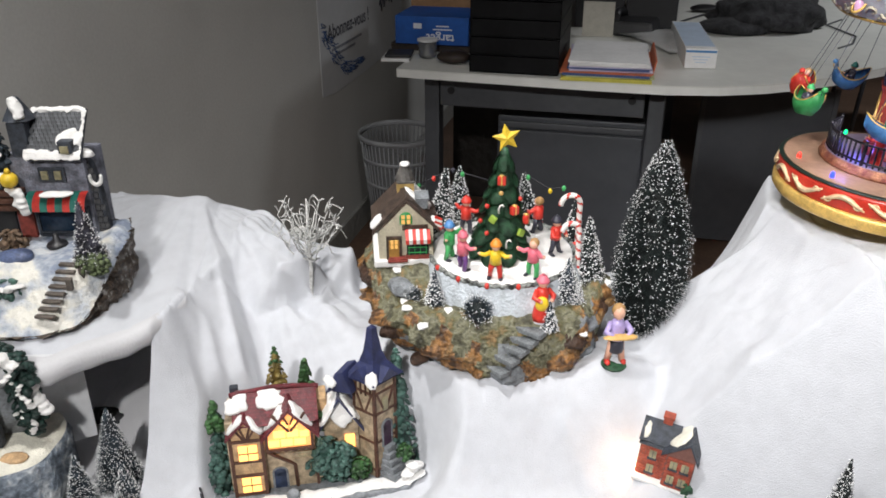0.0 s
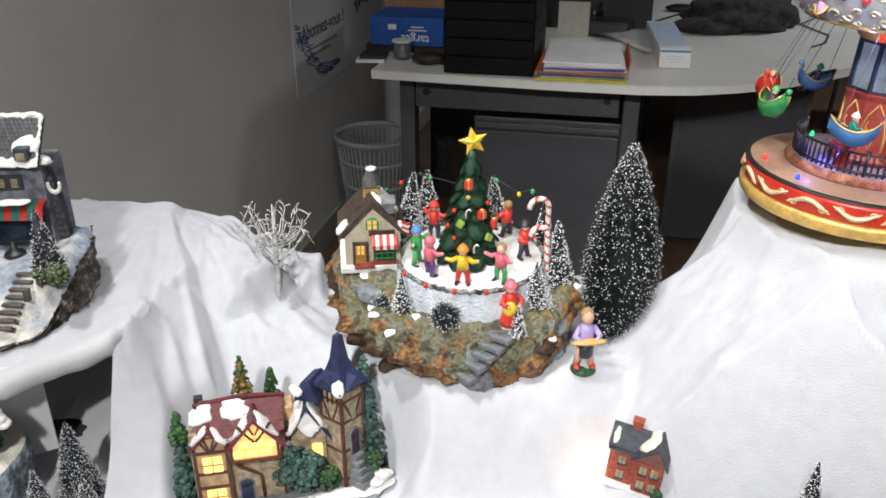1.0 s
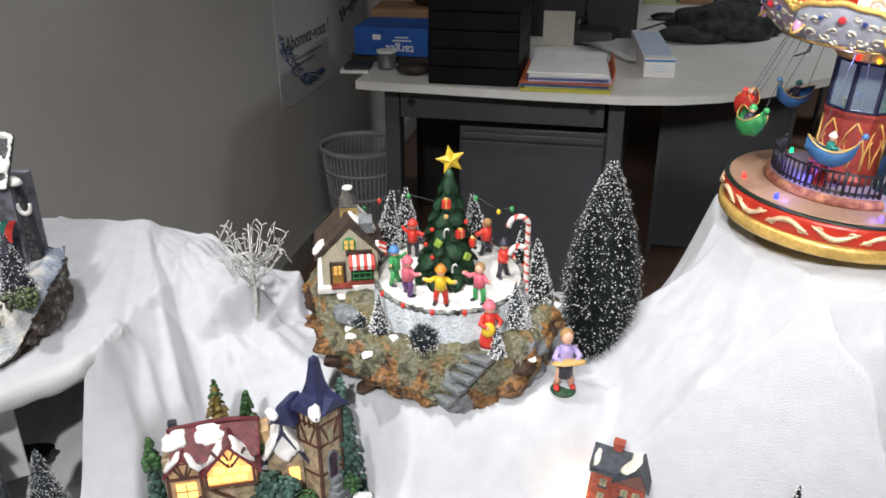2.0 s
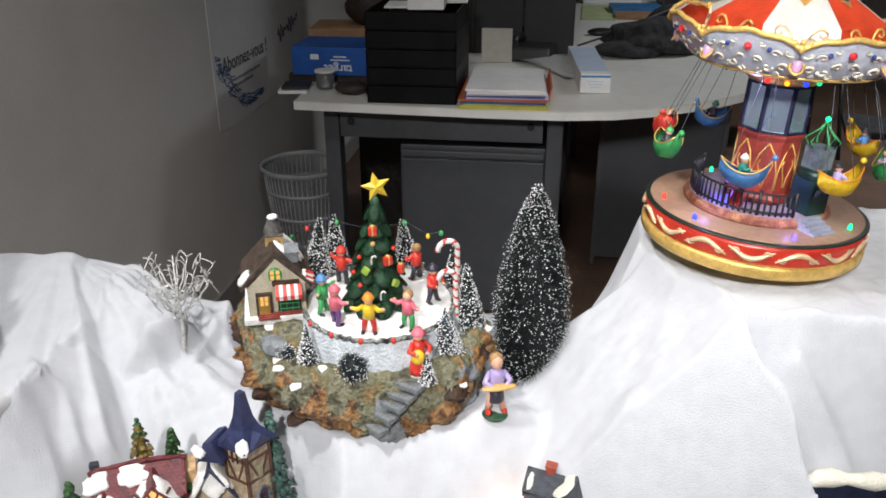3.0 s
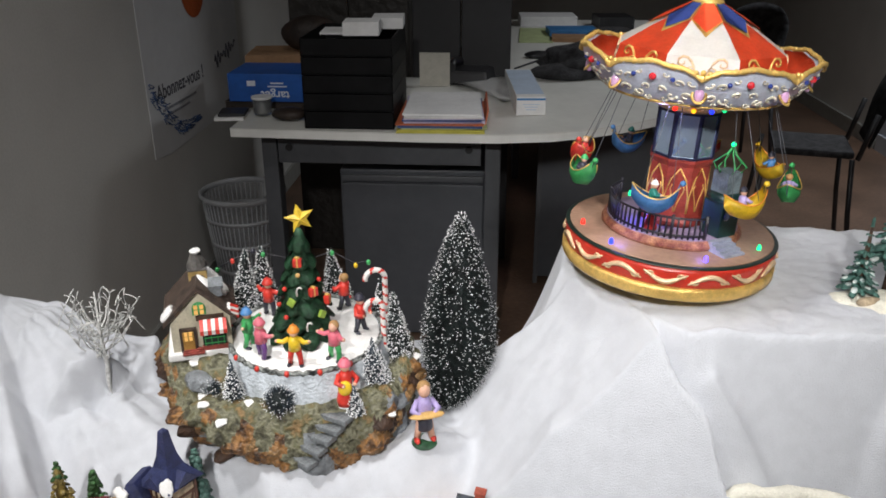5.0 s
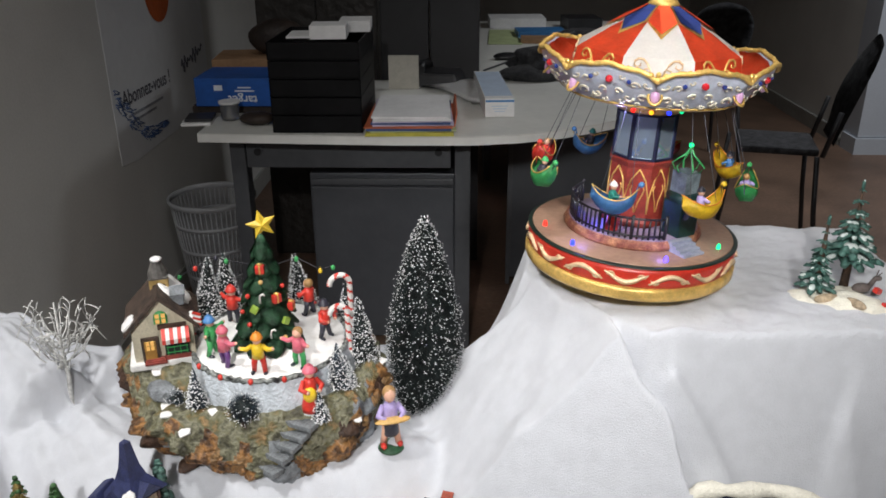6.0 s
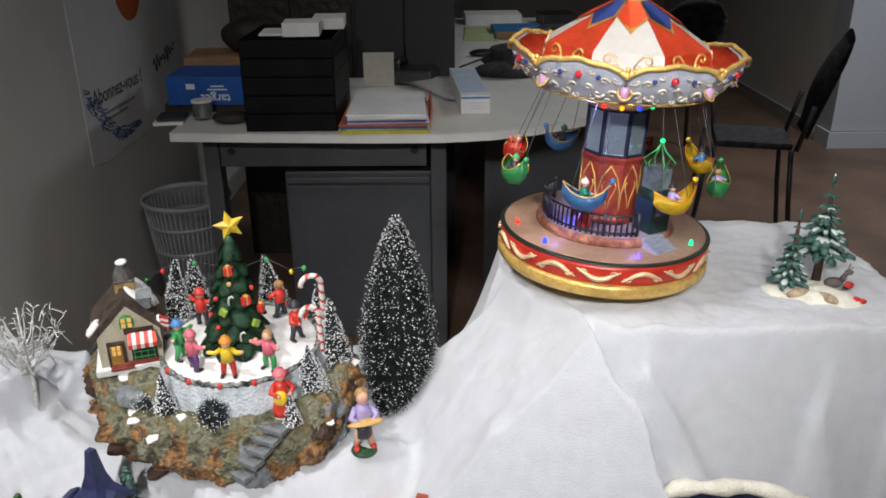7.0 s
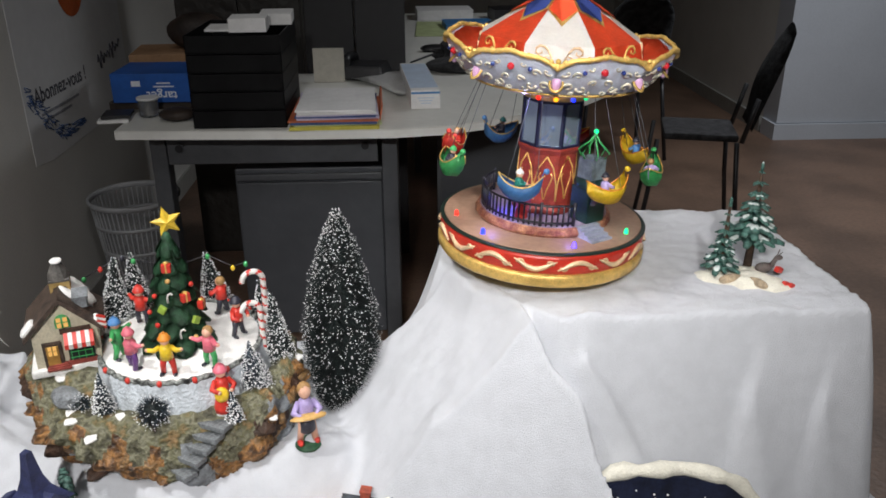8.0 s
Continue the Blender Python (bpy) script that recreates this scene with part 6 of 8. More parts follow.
def small_house():
    hm = Matrix.Translation((-0.1085, -0.014, 0.1035)) @ pose(0, 0, 0, 1.5, 0, 6) @ Matrix.Diagonal((1.0, 1.12, 1.06, 1))

    def add(name, bm, material, label=""):
        ob = part(name, bm, material, mb, label)
        ob.matrix_local = hm
        return ob
    bm = B()
    bx(bm, 0.072, 0.066, 0.008, 0, 0.022, 0.0010, bev=0.002)
    add("house_snow_foot", bm, m_snow, "snow round the house")
    bm = B()
    prism(bm, [(-0.030, 0.004), (0.030, 0.004), (0.030, 0.040), (0.0, 0.068), (-0.030, 0.040)], 0.050, Matrix.Translation((0, -0.006, 0)))
    walls = add("house_wall", bm, m_cream_wall, "cream plaster walls of the small house")
    for s in (-1, 1):
        bm = B()
        prism(bm, [(0, 0.0705), (s * 0.037, 0.0345), (s * 0.037, 0.0395), (0, 0.0755)] if s > 0 else [(0, 0.0755), (-0.037, 0.0395), (-0.037, 0.0345), (0, 0.0705)], 0.060, Matrix.Translation((0, -0.0105, 0)))
        add("house_roof", bm, m_roof_brown, "dark brown shingle roof")
    for ang, cx_, cy_, rx_, ry_ in ((44, 0.020, 0.030, 0.020, 0.019), (44, 0.045, -0.003, 0.006, 0.006), (-44, -0.044, 0.000, 0.008, 0.008)):
        bm = B()
        snow_sheet(bm, pose(0, 0, 0.0755, 0, ang, 0), cx_, cy_, rx_, ry_, cx_ * 400 + ang, 0.003)
        add("roof_covering", bm, m_snow, "snow lying on the roof")
    # front details
    bm = B()
    bx(bm, 0.017, 0.003, 0.026, -0.0135, -0.0072, 0.018)
    add("house_door_frame", bm, m_roof_brown)
    bm = B()
    bx(bm, 0.0115, 0.003, 0.022, -0.0135, -0.0082, 0.0165, bev=0.0004)
    door = add("house_door", bm, mat("ochre_door", (0.42, 0.22, 0.05), 0.5, var=0.15, scale=120), "ochre panelled door")
    bm = B()
    for i in range(2):
        for j in range(2):
            bx(bm, 0.0032, 0.001, 0.0042, -0.0158 + 0.0046 * i, -0.0099, 0.0205 + 0.0052 * j)
    pane = add("door_pane", bm, m_window_glow, "lit pane")
    bm = B()
    bx(bm, 0.024, 0.003, 0.019, 0.0125, -0.0072, 0.0185)
    add("shop_window", bm, m_dark_green, "dark green shop window")
    bm = B()
    for i in range(4):
        bx(bm, 0.0006, 0.0012, 0.017, 0.003 + 0.0063 * i, -0.0090, 0.0185)
    for j in range(3):
        bx(bm, 0.021, 0.0012, 0.0006, 0.0125, -0.0091, 0.0125 + 0.006 * j)
    add("window_bars", bm, PAINT["green"])
    bm = B()
    for i in range(7):
        bx(bm, 0.0037, 0.0125, 0.0016, 0.0008 + 0.0039 * i, -0.0125, 0.0345, rx=38, mi=i % 2)
        bx(bm, 0.0037, 0.0013, 0.0045, 0.0008 + 0.0039 * i, -0.0172, 0.0288, mi=i % 2)
    add("awning", bm, [PAINT["red"], PAINT["white"]], "red and white striped awning")
    bm = B()
    bx(bm, 0.028, 0.002, 0.005, 0.010, -0.0072, 0.0405)
    add("signboard", bm, m_bark, "brown signboard")
    bm = B()
    lathe(bm, [(0.0068, 0), (0.0068, 0.0015), (0, 0.0015)], 24, m=pose(0, -0.0062, 0.051, 90, 0, 0))
    bx(bm, 0.0135, 0.0014, 0.006, 0, -0.0068, 0.0475)
    add("arch_window", bm, PAINT["green"], "round-headed green window")
    bm = B()
    for x in (-0.003, 0.003):
        for z in (0.0475, 0.053):
            bx(bm, 0.0040, 0.0008, 0.0042, x, -0.0081, z)
    add("arch_pane", bm, m_window_glow, "lit pane")
    bm = B()
    bx(bm, 0.026, 0.004, 0.006, 0.0125, -0.0075, 0.0067)
    add("house_plinth", bm, m_brickred, "dark red plinth")
    bm = B()
    for i in range(3):
        bx(bm, 0.022 - 0.002 * i, 0.004, 0.0018, -0.010, -0.0125 + 0.0018 * i, 0.0052 + 0.0012 * i)
    add("door_step", bm, m_brickred, "dark red step")
    # tower
    tx, ty = 0.002, 0.026
    bm = B()
    bx(bm, 0.0190, 0.0175, 0.030, tx, ty, 0.064, bev=0.0008)
    add("tower", bm, mat("ochre_plaster", (0.50, 0.34, 0.12), 0.6, var=0.15, scale=100), "ochre bell tower")
    bm = B()
    bx(bm, 0.0200, 0.0190, 0.0025, tx, ty, 0.0800, bev=0.001)
    for z0, r0, r1 in ((0.0810, 0.0108, 0.0098), (0.0840, 0.0099, 0.0086), (0.0870, 0.0087, 0.0072), (0.0900, 0.0073, 0.0058), (0.0928, 0.0058, 0.0044)):
        cy(bm, r0, r1, 0.0034, tx, ty, z0, seg=12, smooth=False)
    add("tower_roof", bm, m_slate_small, "grey tiled tower roof")
    bm = B()
    ball(bm, 0.0056, tx, ty, 0.0972, 1.1, 1.1, 0.4, 2, lump=0.15, freq=150)
    add("tower_snow", bm, m_snow)
    bm = B()
    for x in (-0.004, 0.004):
        cy(bm, 0.0028, 0.0028, 0.0012, tx + x, ty - 0.0084, 0.0715, 90, 0, 0, seg=14)
    add("tower_opening", bm, m_roof_brown, "dark round opening")
    bm = B()
    bx(bm, 0.012, 0.014, 0.012, 0.019, 0.010, 0.062, bev=0.001)
    bx(bm, 0.015, 0.016, 0.003, 0.019, 0.010, 0.068, rx=10)
    add("dormer", bm, m_rock_grey, "grey dormer")
    # flag at the corner
    bm = B()
    for i in range(5):
        bx(bm, 0.0085, 0.0012, 0.0026, 0.0355, -0.009, 0.040 + 0.0027 * i, ry=24, mi=i % 2)
    add("flag", bm, [PAINT["red"], PAINT["white"]], "small red and white striped flag")


small_house()

# ---- loose figure with a tray, on its green foot ----
bm, mats = figurine_mesh(0.070, "lilac", "lilac", "hair", 2, False)
mats[1] = m_skin
k = 0.070
lathe(bm, [(0.0, 0.20 * k), (0.13 * k, 0.20 * k), (0.15 * k, 0.24 * k), (0.13 * k, 0.46 * k), (0.0, 0.47 * k)], 14, 4)
ball(bm, 0.26 * k, 0, -0.24 * k, 0.545 * k, 1.2, 0.42, 0.15, 3, 5, lump=0.1, freq=80)
for s in (-1, 1):
    ball(bm, 0.075 * k, s * 0.14 * k, -0.06 * k, 0.04 * k, 0.8, 1.5, 0.55, 1, 6)
mats += [PAINT["bread"], PAINT["red"]]
bmesh.ops.transform(bm, matrix=Matrix.Diagonal((0.86, 0.76, 1, 1)), verts=bm.verts[:])
bmesh.ops.translate(bm, verts=bm.verts[:], vec=(0, 0, 0.004))
lathe(bm, [(0.0, 0.0), (0.0128, 0.0), (0.0136, 0.0015), (0.0125, 0.0035), (0.0, 0.004)], 24, 7)
mats.append(m_fir)
thing("figurine", "small painted figure holding a bread tray on a green foot", "figurine", pose(0.180, 0.712, 0.7845, 0, 0, 6), bm, mats)

# ---- porcelain houses ----
m_maroon_roof = mat("maroon_shingle", (0.20, 0.030, 0.040), 0.45, var=0.25, scale=160, bump=0.9)
m_blue_roof = mat("dark_blue_roof", (0.030, 0.038, 0.11), 0.45, var=0.2, scale=90, bump=0.4)
m_slate = mat("dark_slate", (0.055, 0.065, 0.085), 0.5, var=0.3, scale=120, bump=0.6)
m_timber = mat("brown_timber", (0.12, 0.05, 0.03), 0.55, var=0.2, scale=120, bump=0.3)
m_stone_wall = mat("brown_grey_stone", (0.54, 0.42, 0.28), 0.6, var=0.25, scale=110, bump=0.5)
m_tan_wall = mat("tan_plaster", (0.66, 0.43, 0.23), 0.6, var=0.2, scale=80, bump=0.3)
m_lit = glow("lit_amber_pane", (1.0, 0.52, 0.14), 1.6)
# emissive wall colour in place of a lamp shining through the gable
m_wall_glow = glow("amber_wall_emission", (0.95, 0.42, 0.13), 0.8)
m_pane_dim = mat("dim_pane", (0.40, 0.36, 0.22), 0.3, var=0.2, scale=120)
m_leaf_blue = mat("blue_green_leaves", (0.075, 0.165, 0.135), 0.5, var=0.3, scale=120, bump=0.4)
m_leaf = mat("green_leaves", (0.055, 0.15, 0.045), 0.5, var=0.35, scale=120, bump=0.4)
m_leaf_ochre = mat("ochre_leaves", (0.30, 0.22, 0.06), 0.5, var=0.35, scale=120, bump=0.4)
m_navy_door = mat("navy_door", (0.03, 0.05, 0.11), 0.45, var=0.2, scale=120)
m_plum_door = mat("plum_door", (0.06, 0.025, 0.055), 0.45, var=0.2, scale=120)
m_brick_house = mat("red_brick", (0.46, 0.095, 0.055), 0.6, var=0.22, scale=150, bump=0.5)
m_mortar = mat("grey_mortar", (0.22, 0.10, 0.08), 0.8, var=0.1, scale=120)


def leafy(bm, x, y, z, rx, ry, rz, n, s, seed, mi=0, cone=False):
    """A lumpy crown of small leaf plates."""
    rr = random.Random(seed)
    ball(bm, 1.0, x, y, z, rx * 0.72, ry * 0.72, rz * 0.80, 2, mi) if not cone else cy(bm, rx * 0.72, rx * 0.08, rz * 1.85, x, y, z - rz, seg=9, mi=mi)
    for i in range(n):
        a = rr.uniform(0, 2 * math.pi)
        if cone:
            t = rr.random() ** 1.3
            k = 1.02 - 0.94 * t
            px, py, pz = x + rx * k * math.cos(a), y + ry * k * math.sin(a), z - rz + 2 * rz * t * 0.97
            tilt_ = 50
        else:
            c = rr.uniform(-1, 1)
            k = math.sqrt(1 - c * c)
            px, py, pz = x + rx * k * math.cos(a), y + ry * k * math.sin(a), z + rz * c
            tilt_ = 60 * (1 - abs(c))
        q = s * rr.uniform(0.7, 1.3)
        ball(bm, q, px, py, pz, 1.0, 0.85, 0.42, 1, mi, ry=tilt_ + rr.uniform(-15, 15), rz=math.degrees(a))


def child(parent, name, bm, material, label="", m=None):
    ob = part(name, bm, material, parent, label)
    if m is not None:
        ob.matrix_local = m
    if "snow" in name and name not in ("terrace_snow", "snow_rim", "painted_snowflakes", ""):
        melt(ob)
    return ob


def gable_roof(bm, x, y0, y1, zpeak, half, drop, th=0.004, mi=0):
    """Two roof planes over a gable that looks along -y."""
    for s in (-1, 1):
        p = [(x, zpeak), (x + s * half, zpeak - drop), (x + s * half, zpeak - drop + th), (x, zpeak + th)]
        prism(bm, p if s > 0 else p[::-1], y1 - y0, Matrix.Translation((0, y0, 0)), mi)


def snow_strip(bm, pts, r, seed, flat=0.5):
    rr = random.Random(seed)
    last = None
    for x, y, z in pts:
        for k in ((0.5, 1.0) if last else (1.0,)):
            px, py, pz = (x, y, z) if k == 1.0 else [(a + b) / 2 for a, b in zip(last, (x, y, z))]
            ball(bm, r * rr.uniform(0.7, 1.05), px, py, pz - r * 0.12, 1.3, 1.05, flat * 0.62, 2, 0, lump=0.25, freq=130, rz=rr.uniform(0, 180))
        last = (x, y, z)


def line(a, b, n, wob=0.0, seed=0):
    rr = random.Random(seed)
    return [tuple(a[k] + (b[k] - a[k]) * i / max(1, n - 1) + rr.uniform(-wob, wob) for k in range(3)) for i in range(n)]


# -- half-timbered house with a church tower, lit inside --
vil = thing("village_house", "lit porcelain half-timbered house and church tower with snowy roofs", "village house", pose(-0.136, 0.684, 0.650, 0, 0, 10) @ Matrix.Diagonal((0.97, 0.82, 0.86, 1)))
bm = B()
slab(bm, [(-0.118, -0.030), (-0.06, -0.040), (0.03, -0.036), (0.10, -0.028), (0.118, 0.0), (0.112, 0.045), (0.04, 0.06), (-0.09, 0.06), (-0.118, 0.02)], -0.012, 0.0, bev=0.003)
child(vil, "rock_foot", bm, m_rock_grey, "grey rocky foot")
bm = B()
snow_strip(bm, line((-0.05, -0.028, 0.001), (0.112, -0.012, 0.004), 14, 0.003, 1), 0.011, 2, 0.35)
snow_strip(bm, [(0.106, -0.012, 0.022), (0.110, -0.005, 0.015), (0.100, -0.015, 0.012)], 0.010, 3, 0.6)
child(vil, "snow_foot", bm, m_snow, "snow on the foot")
TALL, UP = Matrix.Diagonal((1, 1, 1.24, 1)), Matrix.Translation((0, 0, 0.018))
# house body
bm = B()
bx(bm, 0.094, 0.056, 0.106, -0.047, 0.028, 0.053, bev=0.001)
house = child(vil, "house_wall", bm, m_stone_wall, "brown stone wall")
# left gable bay
bm = B()
prism(bm, [(-0.090, 0.0), (-0.056, 0.0), (-0.056, 0.072), (-0.073, 0.091), (-0.090, 0.072)], 0.014, Matrix.Translation((0, -0.009, 0)))
child(vil, "gable_bay", bm, m_tan_wall, "tan plaster gable bay", TALL)
bm = B()
for x in (-0.0895, -0.0565):
    bx(bm, 0.0035, 0.002, 0.072, x, -0.0095, 0.036)
for z in (0.003, 0.026, 0.043, 0.068):
    bx(bm, 0.033, 0.002, 0.003, -0.073, -0.0097, z)
for s in (-1, 1):
    for k in range(2):
        bx(bm, 0.002, 0.002, 0.018, -0.073 + s * (0.003 + 0.004 * k), -0.0097, 0.077, ry=s * (18 + 14 * k))
child(vil, "timber_frame", bm, m_timber, "dark timber frame", TALL)
for z, h in ((0.0535, 0.018), (0.0140, 0.018)):
    bm = B()
    bx(bm, 0.020, 0.0016, h, -0.072, -0.0098, z, bev=0.0004)
    w = child(vil, "window", bm, m_lit, "lit amber window", TALL)
    bm = B()
    bx(bm, 0.0008, 0.001, h, -0.072, -0.0110, z)
    bx(bm, 0.020, 0.001, 0.0008, -0.072, -0.0111, z)
    child(w, "window_bars", bm, m_timber)
# big gable: the wall itself emits amber, standing in for light from inside
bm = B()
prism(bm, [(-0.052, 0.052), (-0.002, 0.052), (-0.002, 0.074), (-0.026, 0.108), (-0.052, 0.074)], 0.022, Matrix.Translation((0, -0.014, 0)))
child(vil, "emissive_gable", bm, m_wall_glow, "gable wall with amber lamplight put in as its own glow", UP)
bm = B()
for x, z, w, h in ((-0.044, 0.062, 0.012, 0.009), (-0.030, 0.062, 0.012, 0.009), (-0.016, 0.062, 0.012, 0.009), (-0.037, 0.075, 0.012, 0.010), (-0.023, 0.075, 0.012, 0.010), (-0.011, 0.073, 0.009, 0.008), (-0.031, 0.088, 0.007, 0.008), (-0.021, 0.088, 0.007, 0.008)):
    one = B()
    bx(one, w, 0.0018, h, x, -0.0146, z, bev=0.0005)
    child(vil, "lit_panel", one, m_lit, "glowing amber panel", UP)
bm.free()
bm = B()
for x in (-0.051, -0.003):
    bx(bm, 0.003, 0.003, 0.026, x, -0.0150, 0.064)
bx(bm, 0.05, 0.003, 0.003, -0.027, -0.0152, 0.0525)
for s in (-1, 1):
    bx(bm, 0.0026, 0.003, 0.030, -0.026 + s * 0.009, -0.0150, 0.091, ry=s * 33)
    bx(bm, 0.002, 0.002, 0.016, -0.026 + s * 0.004, -0.0150, 0.096, ry=s * 20)
for k in range(6):
    ball(bm, 0.003, -0.048 + 0.0085 * k, -0.014, 0.050, 1.3, 1, 0.7, 1)
child(vil, "gable_timber", bm, m_timber, "dark timber frame", UP)
# door, lower windows, buttress
bm = B()
bx(bm, 0.013, 0.003, 0.024, -0.041, 0.001, 0.012)
cy(bm, 0.0065, 0.0065, 0.003, -0.041, 0.0025, 0.024, 90, 0, 0, seg=20)
child(vil, "door", bm, m_navy_door, "navy arched door")
bm = B()
lathe(bm, [(0.0066, 0), (0.0088, 0), (0.0088, 0.004), (0.0066, 0.004), (0.0066, 0)], 20, m=pose(-0.041, 0.003, 0.024, 90, 0, 0), arc=180)
for s in (-1, 1):
    bx(bm, 0.0022, 0.004, 0.024, -0.041 + s * 0.0077, 0.001, 0.012)
child(vil, "door_arch", bm, m_rock_grey, "grey stone door arch")
bm = B()
bx(bm, 0.018, 0.002, 0.017, -0.013, 0.001, 0.036, bev=0.0005)
w = child(vil, "window", bm, m_pane_dim, "dim leaded window", Matrix.Translation((0, -0.001, 0.016)))
bm = B()
for k in range(4):
    bx(bm, 0.0007, 0.001, 0.017, -0.0205 + 0.005 * k, -0.0004, 0.036)
    bx(bm, 0.018, 0.001, 0.0007, -0.013, -0.0005, 0.029 + 0.0046 * k)
bx(bm, 0.022, 0.002, 0.0022, -0.013, -0.0002, 0.0265)
bx(bm, 0.022, 0.002, 0.0022, -0.013, -0.0002, 0.0460)
child(w, "window_bars", bm, m_stone_wall)
bm = B()
tube(bm, [(-0.052, -0.003, 0.060), (-0.045, -0.002, 0.052), (-0.030, -0.001, 0.040), (-0.024, 0.0, 0.034), (-0.023, 0, 0.0)], 0.0022, 6)
bx(bm, 0.003, 0.003, 0.05, 0.0, -0.0005, 0.025)
child(vil, "timber_brace", bm, m_timber, "dark timber brace")
for k in range(18):
    bm = B()
    r_, c_ = divmod(k, 6)
    bx(bm, 0.0085, 0.002, 0.0055, -0.049 + 0.0095 * c_ + (0.004 if r_ % 2 else 0), 0.0013, 0.004 + 0.0068 * r_, bev=0.0006)
    if abs(-0.049 + 0.0095 * c_ + 0.041) > 0.010:
        child(vil, "wall_stone", bm, m_stone_wall)
    else:
        bm.free()
# roofs with rows of shingles
bm = B()
for sgn in (1, -1):
    bx(bm, 0.090, 0.046, 0.004, -0.040, 0.029 - sgn * 0.0185, 0.1165, rx=sgn * 34)
tube(bm, [(-0.088, 0.029, 0.1270), (-0.070, 0.029, 0.130), (-0.045, 0.029, 0.1335), (-0.02, 0.029, 0.133), (0.007, 0.029, 0.129)], 0.0032, 6)
roof = child(vil, "roof", bm, m_maroon_roof, "maroon shingle roof")
shingle = bpy.data.meshes.new("shingle")
bm = B()
bx(bm, 0.0050, 0.0062, 0.0016, 0, 0, 0, bev=0.0005, rx=6)
bm.to_mesh(shingle)
bm.free()
shingle.materials.append(mat("maroon_tile", (0.17, 0.022, 0.030), 0.45, var=0.25, scale=150, bump=0.4, rnd=0.4))
for r_ in range(10):
    for c_ in range(17):
        ob = new("shingle", shingle)
        ob.parent = roof
        t = r_ / 9
        ob.matrix_local = pose(-0.0820 + 0.0051 * c_ + (0.0026 if r_ % 2 else 0), -0.0075 + 0.036 * t, 0.1062 + 0.0243 * t, 34, 0, 0)
bm = B()
gable_roof(bm, -0.026, -0.019, 0.02, 0.125, 0.031, 0.041)
gable_roof(bm, -0.073, -0.014, 0.014, 0.113, 0.021, 0.026)
child(vil, "gable_roof", bm, m_maroon_roof, "maroon gable roof")
bm = B()
for x0, z0, ang, cx_, rx_, ry_ in ((-0.026, 0.1285, -53, -0.024, 0.017, 0.011), (-0.026, 0.1285, 53, 0.020, 0.018, 0.012), (-0.073, 0.1165, -51, -0.016, 0.012, 0.009), (-0.073, 0.1165, 51, 0.018, 0.013, 0.010)):
    snow_sheet(bm, pose(x0, -0.004, z0, 0, ang, 0), cx_, 0.0, rx_, ry_, x0 * 90 + ang)
    child(vil, "roof_covering", bm, m_snow, "snow lying on the roof")
    bm = B()
front = pose(-0.047, 0.0105, 0.119, 34, 0, 0)
snow_sheet(bm, front, -0.034, 0.005, 0.012, 0.013, 3.6)
child(vil, "roof_covering", bm, m_snow, "snow lying on the roof")
bm = B()
snow_sheet(bm, front, 0.002, 0.008, 0.016, 0.012, 5.2)
child(vil, "roof_covering", bm, m_snow, "snow lying on the roof")
# chimney and back trees
bm = B()
bx(bm, 0.009, 0.009, 0.020, -0.084, 0.045, 0.120, bev=0.001)
child(vil, "chimney", bm, m_slate, "grey chimney")
for x, y, z, r, h, mm in ((-0.037, 0.052, 0.148, 0.0105, 0.022, m_leaf_ochre), (-0.006, 0.052, 0.138, 0.008, 0.021, m_leaf), (-0.104, 0.012, 0.062, 0.015, 0.066, m_leaf_blue), (0.094, 0.028, 0.088, 0.0225, 0.088, m_leaf_blue)):
    bm = B()
    leafy(bm, x, y, z, r, r, h, 150 if h > 0.04 else 60, 0.0048 if h > 0.04 else 0.0036, int(x * 1e4) + 9, cone=True)
    child(vil, "fir", bm, mm, "green fir tree")
bm = B()
leafy(bm, -0.037, 0.052, 0.165, 0.0055, 0.0055, 0.011, 25, 0.0032, 77, cone=True)
child(vil, "fir_top", bm, m_leaf, "green fir top")
bm = B()
leafy(bm, -0.104, 0.010, 0.115, 0.010, 0.010, 0.018, 40, 0.0045, 78, cone=True)
child(vil, "fir_top", bm, m_leaf, "green fir top")
bm = B()
for x, y, z, r, sd in ((0.004, -0.005, 0.035, 0.015, 1), (0.020, -0.006, 0.028, 0.016, 2), (0.010, 0.0, 0.055, 0.014, 3), (0.030, 0.0, 0.045, 0.012, 4), (0.018, 0.002, 0.010, 0.016, 5)):
    leafy(bm, x, y, z, r, r * 0.8, r * 1.1, 50, 0.0042, sd)
child(vil, "bush", bm, m_leaf_blue, "blue-green leafy bush")
bm = B()
leafy(bm, 0.045, -0.002, 0.018, 0.015, 0.010, 0.016, 70, 0.0036, 12)
leafy(bm, 0.005, 0.02, 0.085, 0.010, 0.010, 0.016, 40, 0.0042, 13)
leafy(bm, 0.098, -0.002, 0.035, 0.008, 0.008, 0.012, 40, 0.0036, 14)
child(vil, "bush", bm, m_leaf, "olive leafy bush")
bm = B()
bx(bm, 0.018, 0.03, 0.03, 0.006, 0.036, 0.100, bev=0.002)
child(vil, "annexe", bm, m_tan_wall, "tan side building")
